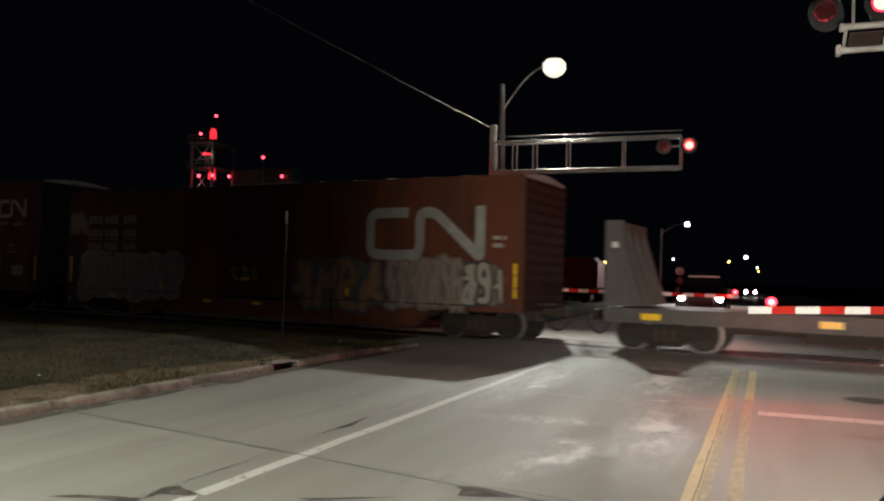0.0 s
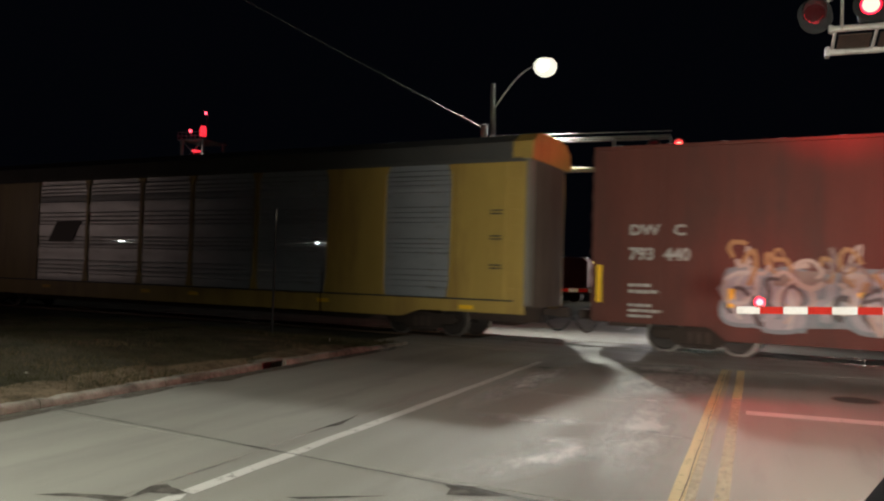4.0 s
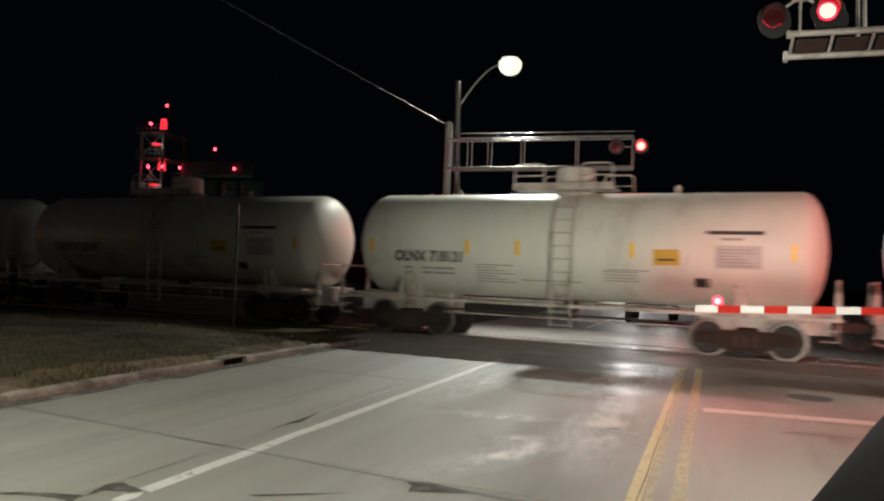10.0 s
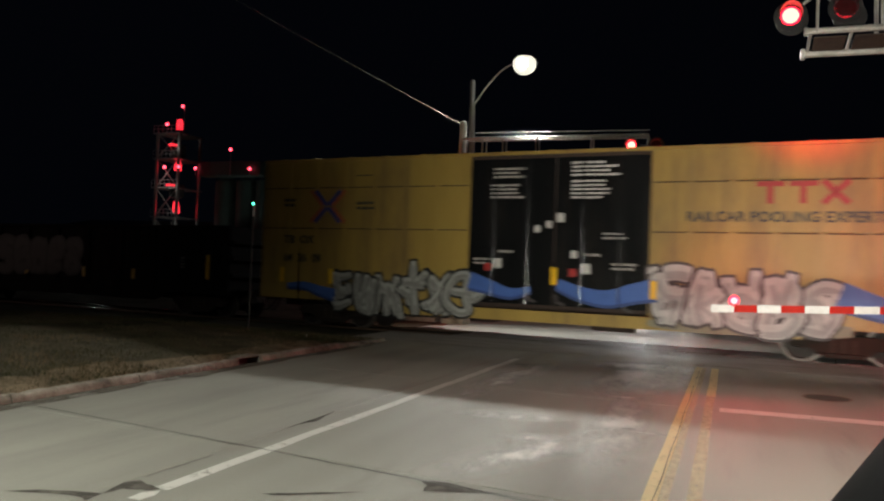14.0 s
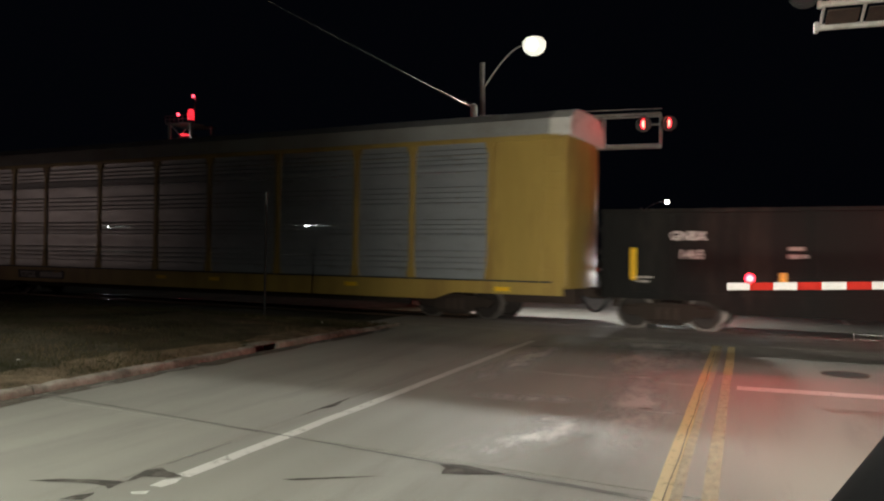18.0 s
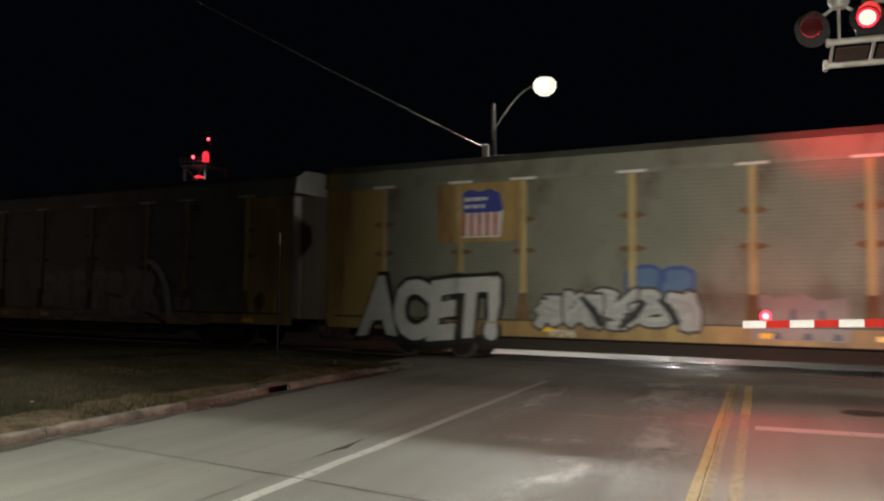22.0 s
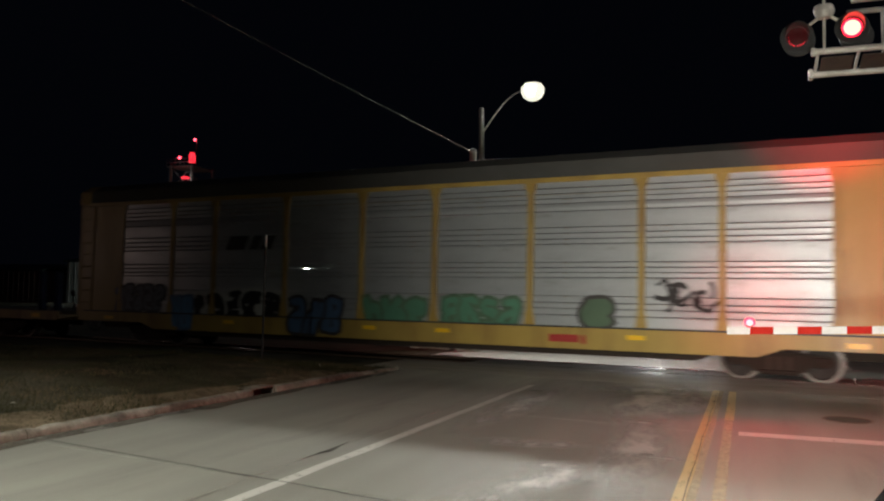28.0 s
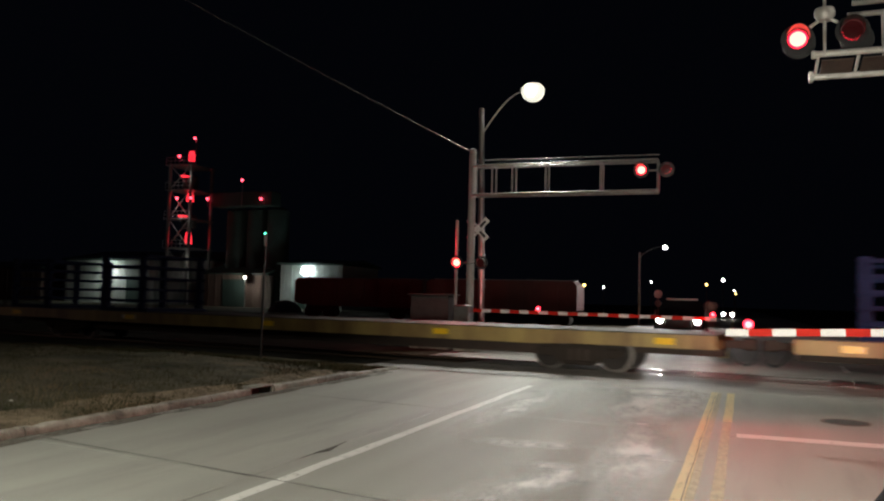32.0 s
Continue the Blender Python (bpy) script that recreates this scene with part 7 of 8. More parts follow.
cT, hT = autorack("autorack with bright galvanised panels, yellow posts and graffiti", -316.88, -343.9, YELLOW, RACK_STEEL, ROOF_DULL, 2.1, None, False, True)
for a, b in (((-0.95, 0), (-0.15, 0)), ((0.05, 0), (0.4, 0)), ((0.5, 0), (0.95, 0))):
    part("emblem", Shape().prism([(a[0], -0.22), (b[0], -0.22), (b[0] + 0.2, 0.22), (a[0] + 0.2, 0.22)], -0.006, 0.0), LETTER_BLACK, cT, "black slanted emblem bars", pose(-5.62, -W_ + 0.015, 3.47), 0)
graffiti(cT, -8.1, -4.15, 1.02, 1.88, spray("black", (0.02, 0.02, 0.02)), spray("bright_white", (0.52, 0.52, 0.5)), spray("bright_white", (0.52, 0.52, 0.5)), 131, 5, y=-W_ + 0.0, spiky=1.1)
graffiti(cT, -8.85, -7.95, 0.6, 1.75, spray("blue_wash2", (0.12, 0.28, 0.5)), spray("blue_haze", (0.12, 0.19, 0.33)), spray("blue_wash2", (0.12, 0.28, 0.5)), 132, 2, y=-W_ - 0.016, spiky=0.3)
graffiti(cT, -3.9, -1.9, 0.62, 1.76, spray("blue_wash", (0.085, 0.155, 0.28)), spray("dark", (0.06, 0.05, 0.05)), None, 136, 3, y=-W_ - 0.016, spiky=0.4)
graffiti(cT, -11.6, -9.3, 1.12, 2.05, spray("ghost_steel", (0.2, 0.23, 0.28)), spray("slate", (0.09, 0.1, 0.13)), None, 137, 5, y=-W_ + 0.002, spiky=0.8)
graffiti(cT, -1.2, 1.0, 1.0, 1.82, spray("spray_green", (0.1, 0.26, 0.17)), spray("moss", (0.1, 0.16, 0.1)), None, 134, 3, y=-W_ + 0.002, spiky=0.7)
graffiti(cT, 1.5, 3.8, 1.0, 1.82, spray("spray_green", (0.1, 0.26, 0.17)), spray("moss", (0.1, 0.16, 0.1)), None, 133, 4, y=-W_ + 0.002)
graffiti(cT, 5.55, 6.35, 1.2, 1.8, spray("moss", (0.1, 0.16, 0.1)), spray("dark", (0.06, 0.05, 0.05)), None, 138, 1, y=-W_ + 0.002)
tangle(cT, 7.2, 8.95, 1.6, 2.4, (spray("black", (0.02, 0.02, 0.02)),), 3, 135, y=-W_ - 0.004, width=0.09, loops=3)
bars(cT, 4.65, 0.92, 1.0, 0.24, 1, LETTER_RED, y=-W_ - 0.016, seed=2)


# white tank cars
DATA_GREY = mat("data_panel_grey", (0.5, 0.49, 0.46), (0.44, 0.42, 0.4), 0.5, 0, 3, 60, 0.03)


def tank_car(front, back, number, seed):
    car, L = railcar("tank_car", "white tank car with top platform and ladder", "tank car", front, back, "train cars")
    h = L / 2
    r, zc = 1.46, 2.63
    prof = [(-h, 0.02), (-h + 0.015, 0.3), (-h + 0.07, 0.7), (-h + 0.19, 1.1), (-h + 0.33, 1.32), (-h + 0.46, 1.42), (-h + 0.58, r)]
    rings = prof + [(-h + 2.6, r), (-h + 2.61, r + 0.012), (-h + 2.64, r + 0.012), (-h + 2.65, r), (0, r), (h - 2.65, r), (h - 2.64, r + 0.012), (h - 2.61, r + 0.012), (h - 2.6, r)] + [(-a, q) for a, q in reversed(prof)]
    part("barrel", Shape().lathe(rings, 56, "x", (0, 0, zc)), TANK_WHITE, car, "white painted cylindrical tank")
    part("dark_ring", Shape().lathe([(0.1 - 0.02, r + 0.012), (0.1 - 0.02, r + 0.018), (0.1 + 0.02, r + 0.018), (0.1 + 0.02, r + 0.012)], 56, "x", (-0.35, 0, zc)), TANK_FRAME, car, "weld seam band")
    for y in (-1, 1):
        part("running_board", Shape().box(-h - 0.3, h + 0.3, *sorted((y * 1.42, y * 1.5)), 1.0, 1.08, 0.01), TANK_FRAME, car, smooth=0)
        for d in (-1, 1):
            s = Shape()
            s.box(*sorted((d * (h - 0.35), d * (h - 2.0))), *sorted((y * 0.6, y * 1.45)), 1.06, 1.16, 0.02)
            part("end_shelf", s, TANK_FRAME, car, smooth=0)
            s = Shape()
            part("stanchion", Shape().box(d * (h - 1.75) - 0.05, d * (h - 1.75) + 0.05, *sorted((y * 1.4, y * 1.46)), 1.08, 1.65), TANK_FRAME, car, smooth=0)
            s.box(d * (h + 0.22) - 0.05, d * (h + 0.22) + 0.05, *sorted((y * 1.4, y * 1.46)), 1.08, 1.65)
            s.tube([(d * (h + 0.22), y * 1.43, 1.95), (d * (h + 0.22), y * 1.43, 0.55)], 0.022, 6)
            s.tube([(d * (h + 0.22), y * 1.43, 1.9), (d * (h + 0.22), y * 0.2, 1.9)], 0.022, 6)
            for q in range(2):
                s.tube([(d * (h - 0.15), y * 1.45, 0.55 + 0.25 * q), (d * (h + 0.22), y * 1.45, 0.55 + 0.25 * q)], 0.018, 6)
            part("end_railing", s, TANK_FRAME, car, "white grab rails")
        s = Shape()
        for x in (-0.14, 0.4):
            path = [(x, y * 1.5, 0.5), (x, y * 1.55, 1.3), (x, y * 1.56, 2.9), (x, y * 1.38, 3.55), (x, y * 0.95, 4.1)]
            s.tube(path, 0.028, 6)
        for k in range(11):
            z = 0.55 + 0.34 * k
            yy = 1.53 if z < 3.0 else 1.53 - (z - 3.0) ** 1.6 * 0.34
            s.tube([(-0.14, y * yy, z), (0.4, y * yy, z)], 0.016, 6)
        part("ladder", s, TANK_FRAME, car, "white ladder to the top platform")
        s = Shape()
        s.box(-1.35, 1.35, *sorted((y * 0.55, y * 1.3)), 4.08, 4.14)
        s.box(-1.35, 1.35, *sorted((y * 1.27, y * 1.31)), 4.08, 4.26)
        part("platform", s, TANK_FRAME, car, "top platform grating", smooth=0)
        for x0, x1 in ((-1.32, -0.5), (0.5, 1.32)):
            s = Shape()
            s.tube(rounded([(x0, 4.1), (x0, 4.76), (x1, 4.76), (x1, 4.1)], 0.15) and [(a, y * 1.28, b) for a, b in rounded([(x0, 4.1), (x0, 4.76), (x1, 4.76), (x1, 4.1)], 0.15)], 0.024, 6)
            s.tube([(x0, y * 1.28, 4.45), (x1, y * 1.28, 4.45)], 0.02, 6)
            part("platform_rail", s, TANK_FRAME, car, "white platform railing")
    part("dome", Shape().lathe([(4.0, 0.52), (4.72, 0.52), (4.78, 0.48), (4.8, 0.02)], 24, "z"), TANK_WHITE, car, "white valve housing")
    part("vent", Shape().lathe([(4.05, 0.08), (4.28, 0.08), (4.3, 0.02)], 10, "z", (2.75, 0, 0)), TANK_FRAME, car)
    for d in (-1, 1):
        part("stub_sill", Shape().box(*sorted((d * (h - 2.9), d * (h + 0.1))), -0.4, 0.4, 0.62, 1.2, 0.02), TANK_FRAME, car, smooth=0)
        part("saddle", Shape().prism([(-1.1, 1.0), (-1.2, 1.75), (-0.8, 1.35), (0, 1.15), (0.8, 1.35), (1.2, 1.75), (1.1, 1.0)], d * (h - 1.9) - 0.15, d * (h - 1.9) + 0.15, "x"), TANK_FRAME, car, smooth=0)
        coupler(car, d * h, d)
        truck(car, d * (h - 1.75))
    part("bottom_outlet", Shape().lathe([(0.62, 0.09), (0.85, 0.1), (0.9, 0.2), (1.2, 0.22)], 12, "z"), RUST, car)
    part("brake_pipe", Shape().tube([(-h + 3, -0.9, 0.78), (h - 3, -0.9, 0.78)], 0.03, 6), RUST, car)
    part("brake_pipe", Shape().tube([(-h + 3, -1.2, 0.7), (h - 3, -1.2, 0.7)], 0.02, 6), TANK_FRAME, car)

    def curved(x0, x1, z0, z1, material, name, label):
        s = Shape()
        n = 5
        v = []
        for k in range(n + 1):
            z = z0 + (z1 - z0) * k / n
            yy = -math.sqrt(max(0.01, (r + 0.008) ** 2 - (z - zc) ** 2))
            v += [(x0, yy, z), (x1, yy, z)]
        s.add(v, [(2 * k, 2 * k + 1, 2 * k + 3, 2 * k + 2) for k in range(n)])
        part(name, s, material, car, label, smooth=60)

    words("OLNX", 0.41, LETTER_BLACK, car, pose(-4.8, -r - 0.012, 2.1), stretch=0.84, bold=0.012)
    words(number, 0.41, LETTER_BLACK, car, pose(-3.7, -r - 0.012, 2.1), stretch=0.84, bold=0.012)
    for row in range(2):
        for k in range(2):
            curved(-4.6 + k * 0.55, -4.32 + k * 1.3, 1.88 - row * 0.13, 1.94 - row * 0.13, LETTER_GREY, "lettering_bar", "small grey stencilled lettering")
    for row in range(7):
        curved(-2.38, -1.75 + 0.25 * ((row * 7 + seed) % 3), 2.03 - row * 0.075, 2.06 - row * 0.075, LETTER_GREY, "lettering_bar", "small grey stencilled lettering")
    curved(2.42, 3.06, 2.17, 2.56, spray("decal_yellow", (0.6, 0.4, 0.03)), "decal", "yellow warning decal")
    curved(2.52, 2.96, 2.28, 2.33, LETTER_BLACK, "lettering_bar", "dark lettering on the decal")
    curved(3.63, 4.95, 2.94, 3.03, LETTER_BLACK if seed > 1 else LETTER_GREY, "lettering_bar", "dark stencilled line")
    curved(4.0, 4.5, 2.8, 2.86, LETTER_GREY, "lettering_bar", "small grey stencilled lettering")
    panel_x = 4.41 if seed == 0 else 3.87
    curved(panel_x, panel_x + 1.05, 2.13, 2.68, DATA_GREY, "data_panel", "pale grey data panel")
    for row in range(6):
        curved(panel_x + 0.06, panel_x + 0.6 + 0.12 * ((row * 5 + seed) % 4), 2.56 - row * 0.075, 2.59 - row * 0.075, LETTER_GREY, "lettering_bar", "small grey stencilled lettering")
    curved(3.4, 3.76, 1.66, 1.88, LETTER_BLACK, "placard", "small dark placard")
    curved(1.2, 2.3, 2.0, 2.03, LETTER_GREY, "lettering_bar", "small grey stencilled lettering")
    for row in range(4):
        curved(1.15, 1.75 + 0.15 * ((row * 3 + seed) % 3), 1.95 - row * 0.075, 1.98 - row * 0.075, LETTER_GREY, "lettering_bar", "small grey stencilled lettering")
    curved(-1.11, 0.55, 1.655, 1.685, LETTER_GREY, "lettering_bar", "long grey stencilled line")
    for x in (-h + 0.75, -2.58, -1.13, 1.9, h - 0.72):
        curved(x - 0.06, x + 0.06, 2.33, 2.72, REFLECT, "reflector", "yellow reflective strip")
    return car


TANKS = ((-78.38, -90.94, "718461"), (-92.14, -104.9, "718273"), (-106.08, -118.73, "718121"), (-120.0, -132.84, "718140"), (-133.97, -146.53, "718469"))
for i, (f_, b_, n_) in enumerate(TANKS):
    tank_car(f_, b_, n_, i)


# black gondolas
def gondola(front, back, number, seed):
    car, L = railcar("gondola", "black open-top gondola with ribbed sides", "gondola", front, back, "train cars")
    h = L / 2
    zb, zt = 0.9, 3.0
    for y in (-1, 1):
        part("side_wall", Shape().box(-h, h, *sorted((y * (W_ - 0.1), y * (W_ - 0.06))), zb, zt), GOND_BLACK, car, smooth=0)
        n = 10
        for k in range(n + 1):
            x = -h + 0.1 + (L - 0.2) * k / n
            part("rib", Shape().prism([(x - 0.09, zb), (x + 0.09, zb), (x + 0.07, zt - 0.08), (x - 0.07, zt - 0.08)], *sorted((y * (W_ - 0.06), y * (W_ + 0.01)))), GOND_BLACK, car, smooth=0)
        part("top_rail", Shape().box(-h, h, *sorted((y * (W_ - 0.13), y * (W_ + 0.02))), zt - 0.09, zt + 0.02, 0.015), GOND_BLACK, car, smooth=0)
        part("side_sill", Shape().prism([(-h, zb + 0.06), (-h, zb - 0.12), (-h + 2.6, zb - 0.12), (-h + 3.2, zb - 0.42), (h - 3.2, zb - 0.42), (h - 2.6, zb - 0.12), (h, zb - 0.12), (h, zb + 0.06)], *sorted((y * (W_ - 0.1), y * (W_ - 0.04)))), GOND_BLACK, car, smooth=0)
        ladder(car, h - 0.4, y * (W_ + 0.02), zb, zt - 0.3, GOND_BLACK, 5) if y < 0 else None
    for d in (-1, 1):
        part("end_wall", Shape().box(*sorted((d * (h - 0.08), d * h)), -W_ + 0.06, W_ - 0.06, zb, zt), GOND_BLACK, car, smooth=0)
        for z in (1.4, 1.95, 2.5):
            part("end_rib", Shape().box(*sorted((d * h, d * (h + 0.1))), -W_ + 0.1, W_ - 0.1, z - 0.07, z + 0.07, 0.02), GOND_BLACK, car, smooth=0)
        coupler(car, d * h, d)
        truck(car, d * (h - 1.6))
    part("floor_plate", Shape().box(-h, h, -W_ + 0.1, W_ - 0.1, zb, zb + 0.06), GOND_BLACK, car, smooth=0)
    part("centre_sill", Shape().box(-h, h, -0.3, 0.3, 0.5, zb), RUST, car, smooth=0)
    words("GNBX", 0.3, LETTER_WHITE, car, pose(-h + 1.75, -W_ - 0.004 - 0.01, 2.25), bold=0.008)
    words(number, 0.3, LETTER_WHITE, car, pose(-h + 1.95, -W_ - 0.004 - 0.01, 1.8), bold=0.008)
    bars(car, h - 2.1, 1.95, 0.2, 0.06, 4, LETTER_GREY, y=-W_ + 0.05, seed=seed)
    bars(car, h - 1.8, 1.95, 0.2, 0.06, 4, LETTER_GREY, y=-W_ + 0.05, seed=seed + 1)
    bars(car, -h + 4.4, 2.1, 0.5, 0.1, 2, LETTER_GREY, y=-W_ + 0.05, seed=seed + 2)
    bars(car, -h + 0.9, 1.35, 0.5, 0.06, 2, LETTER_GREY, y=-W_ + 0.05, seed=seed + 3)
    for x in (-h + 0.85, h - 0.85):
        reflector(car, x, 1.25, 2.05, 0.13)
    for x in (-h + 4.3, -h + 6.6, -h + 9.7, h - 4.2):
        reflector(car, x, 1.15, 1.5, 0.12)
    if seed == 150:
        graffiti(car, -h + 4.9, -h + 9.6, 1.2, 2.5, spray("sooty_grey", (0.04, 0.04, 0.038)), spray("black", (0.02, 0.02, 0.02)), None, 151, 5, y=-W_ - 0.014, spiky=0.8)
    return car


gondola(-168.25, -184.62, "1442", 150)
gondola(-185.93, -202.31, "1465", 160)


# flat cars: one with bulkheads ahead, two long ones with blue racks behind
def flat_car(label, front, back, side_mat, racks):
    car, L = railcar("flat_car", label, "flat car", front, back, "train cars")
    h = L / 2
    zd, zb = 1.05, 0.72
    for y in (-1, 1):
        part("side_sill", Shape().prism([(-h, zd), (-h, zb), (-h + 3.6, zb), (-h + 4.4, zb - 0.04), (h - 4.4, zb - 0.04), (h - 3.6, zb), (h, zb), (h, zd)], *sorted((y * (W_ - 0.12), y * W_))), side_mat, car, "yellow side sill", smooth=0)
        for k in range(5):
            x = -h + 1.2 + (L - 2.4) * k / 4
            part("reflector", Shape().box(x - 0.24, x + 0.24, y * (W_ + 0.004) - 0.003, y * (W_ + 0.004) + 0.003, zb + 0.08, zb + 0.24), REFLECT, car, "yellow reflective strip", smooth=0)
    n = int(L / 0.75)
    for k in range(n):
        x0 = -h + L * k / n
        part("deck_board", shared("deck_board_%0.3f" % (L / n), lambda: Shape().box(0.006, L / n - 0.006, -W_ + 0.02, W_ - 0.02, zd, zd + 0.03, 0.006), FLAT_GREY, 0), FLAT_GREY, car, at=pose(x0, 0, 0))
    part("deck_frame", Shape().box(-h, h, -W_ + 0.12, W_ - 0.12, zd - 0.12, zd), RUST, car, smooth=0)
    part("centre_sill", Shape().box(-h, h, -0.35, 0.35, 0.5, zd - 0.12), RUST, car, smooth=0)
    for d in (-1, 1):
        part("end_sill", Shape().box(*sorted((d * (h - 0.12), d * h)), -W_ + 0.13, W_ - 0.13, zb, zd - 0.005), side_mat, car, smooth=0)
        if d < 0:
            coupler(car, d * h, d)
            truck(car, d * (h - 3.5 if L > 22 else h - 1.45))
            continue
        st = Shape()
        st.tube([(d * (h - 0.25), -0.6, zd + 0.03), (d * (h - 0.25), -0.6, zd + 0.75)], 0.025, 6)
        st.lathe([(0.0, 0.02), (0.01, 0.11), (0.03, 0.13), (0.05, 0.11), (0.06, 0.02)], 14, "y", (d * (h - 0.25), -0.72, zd + 0.7))
        part("hand_brake", st, RUST, car, "hand brake wheel on its stand")
        coupler(car, d * h, d)
        truck(car, d * (h - 3.5 if L > 22 else h - 1.45))
    bars(car, -h + 7.0, zb + 0.24, 0.9, 0.14, 1, LETTER_WHITE, y=-W_ - 0.004, seed=3)
    for x0, x1, top in racks:
        stand = part("rack_stand", Shape().box(x0, x1, -W_ + 0.1, W_ - 0.1, zd + 0.03, zd + 0.13), BLUE_RACK, car, "blue steel loading rack on the deck", smooth=0)
        for y in (-W_ + 0.16, W_ - 0.16):
            for x in (x0 + 0.15, x1 - 0.35):
                part("rack_upright", Shape().box(x - 0.14, x + 0.14, y - 0.06, y + 0.06, zd + 0.13, top, 0.015), BLUE_RACK, stand, smooth=0)
            for k in range(5):
                z = zd + 0.4 + (top - zd - 0.5) * k / 4
                part("rack_rail", Shape().box(x0, x1, y - 0.09, y - 0.061, z - 0.05, z + 0.05, 0.008), BLUE_RACK, stand, smooth=0)
        for k in range(5):
            z = zd + 0.4 + (top - zd - 0.5) * k / 4
            for x in (x0 + 0.15, x1 - 0.35):
                part("rack_crossbar", Shape().box(x - 0.05, x + 0.05, -W_ + 0.25, W_ - 0.25, z - 0.04, z + 0.04), BLUE_RACK, stand, smooth=0)
    part("brake_rigging", Shape().box(-h + 4.6, h - 4.6, -0.9, 0.9, 0.38, zd - 0.12), RUST, car, "dark underframe", smooth=0)
    return car


cA = flat_car("grey bulkhead flat car with tall steel end walls", 12.4, -6.15, FLAT_GREY, [])
hA = (12.4 + 6.15) / 2
for d in (-1, 1):
    s = Shape().box(*sorted((d * (hA - 0.28), d * (hA - 0.1))), -W_ + 0.02, W_ - 0.02, 1.13, 3.3, 0.02)
    bw = part("bulkhead", s, FLAT_GREY, cA, "tall steel bulkhead", smooth=0)
    for y in (-1.2, -0.4, 0.4, 1.2):
        part("bulkhead_rib", Shape().prism([(d * (hA - 0.28), 3.2), (d * (hA - 0.28), 1.13), (d * (hA - 0.95), 1.13)], y - 0.06, y + 0.06), FLAT_GREY, bw, smooth=0)
    part("side_plate", Shape().prism([(d * (hA - 0.02), 3.3), (d * (hA - 0.02), 1.13), (d * (hA - 0.75), 1.13), (d * (hA - 0.62), 1.7), (d * (hA - 0.48), 3.3)], -W_ - 0.01, -W_ + 0.015), FLAT_GREY, bw, "tapered side plate", smooth=0)
    part("placard", Shape().box(d * (hA - 0.35), d * (hA - 0.2), -W_ - 0.018, -W_ - 0.011, 2.65, 2.8) if d > 0 else Shape().box(-hA + 0.2, -hA + 0.35, -W_ - 0.018, -W_ - 0.011, 2.6, 2.75), LETTER_WHITE, bw, "small white placard", smooth=0)
cU = flat_car("long yellow flat car with blue loading racks at one end", -345.1, -372.2, YELLOW_OLD, [(-365.95 + 358.65, -363.5 + 358.65, 3.15), (-370.9 + 358.65, -368.5 + 358.65, 2.95)])
flat_car("long yellow flat car with blue loading racks at one end", -373.9, -400.9, YELLOW_OLD, [(-395.2 + 387.4, -392.8 + 387.4, 3.15), (-400.2 + 387.4, -397.8 + 387.4, 2.95)])

for x in (-346.15, -345.25):
    part("stanchion", Shape().prism([(x + 358.65 - 0.11, 1.08), (x + 358.65 + 0.11, 1.08), (x + 358.65 + 0.07, 2.5), (x + 358.65 - 0.13, 2.55)], -W_ + 0.05, -W_ + 0.25), BLUE_RACK, cU, "tall blue stanchion", smooth=0)


# ---- beyond the rails ----
SHED = mat("pale_shed_cladding", (0.42, 0.44, 0.42), (0.32, 0.34, 0.33), 0.7, 0.0, 0.6, 20, 0.1)
SHED_ROOF = mat("dark_green_roofing", (0.05, 0.09, 0.08), (0.035, 0.06, 0.055), 0.6, 0, 0.8, 20, 0.1)
PINK_SHED = mat("brown_shed_cladding", (0.2, 0.15, 0.125), (0.14, 0.1, 0.085), 0.75, 0, 0.7, 20, 0.1)
DARK_RED = mat("dark_red_hopper_paint", (0.16, 0.035, 0.03), (0.1, 0.025, 0.022), 0.6, 0, 0.8, 30, 0.1)
PILE = mat("pale_heap", (0.35, 0.28, 0.26), (0.25, 0.2, 0.19), 0.95, 0, 2, 20, 0.8)
FLOOD = glow("floodlight_lens", (0.85, 1.0, 0.95), 55)
# red light on the tower's hoppers, put in as emission
RED_EMIT = glow("red_emissive_panel", (1.0, 0.03, 0.05), 1.6)
RED_SMALL = glow("small_red_beacon", (1.0, 0.06, 0.1), 6)
GREEN_SIG = glow("green_signal_lens", (0.08, 1.0, 0.55), 9)
AMBER_SIG = glow("amber_lamp_lens", (1.0, 0.6, 0.15), 8)
WHITE_SMALL = glow("small_white_lamp", (1.0, 0.97, 0.9), 10)


def shed(label, x0, x1, y0, y1, h, ridge, wall, roof):
    t = thing("industrial_shed", label, "shed")
    part("wall", Shape().box(x0, x1, y0, y1, -0.1, h), wall, t, smooth=0)
    n = int((x1 - x0) / 1.2)
    rb = Shape()
    for k in range(n):
        x = x0 + (k + 0.5) * (x1 - x0) / n
        rb.box(x - 0.05, x + 0.05, y0 - 0.06, y0, 0, h - 0.1)
    part("cladding_rib", rb, wall, t, smooth=0, kind="stuff")
    part("roof", Shape().prism([(y0 - 0.5, h), ((y0 + y1) / 2, ridge), (y1 + 0.5, h), (y1 + 0.5, h + 0.25), ((y0 + y1) / 2, ridge + 0.3), (y0 - 0.5, h + 0.25)], x0 - 0.4, x1 + 0.4, "x"), roof, t, smooth=0)
    part("door", Shape().box((x0 + x1) / 2 - 2, (x0 + x1) / 2 + 2, y0 - 0.12, y0 - 0.02, 0, min(4, h - 0.6)), roof, t, "large dark sliding door", smooth=0)
    return t


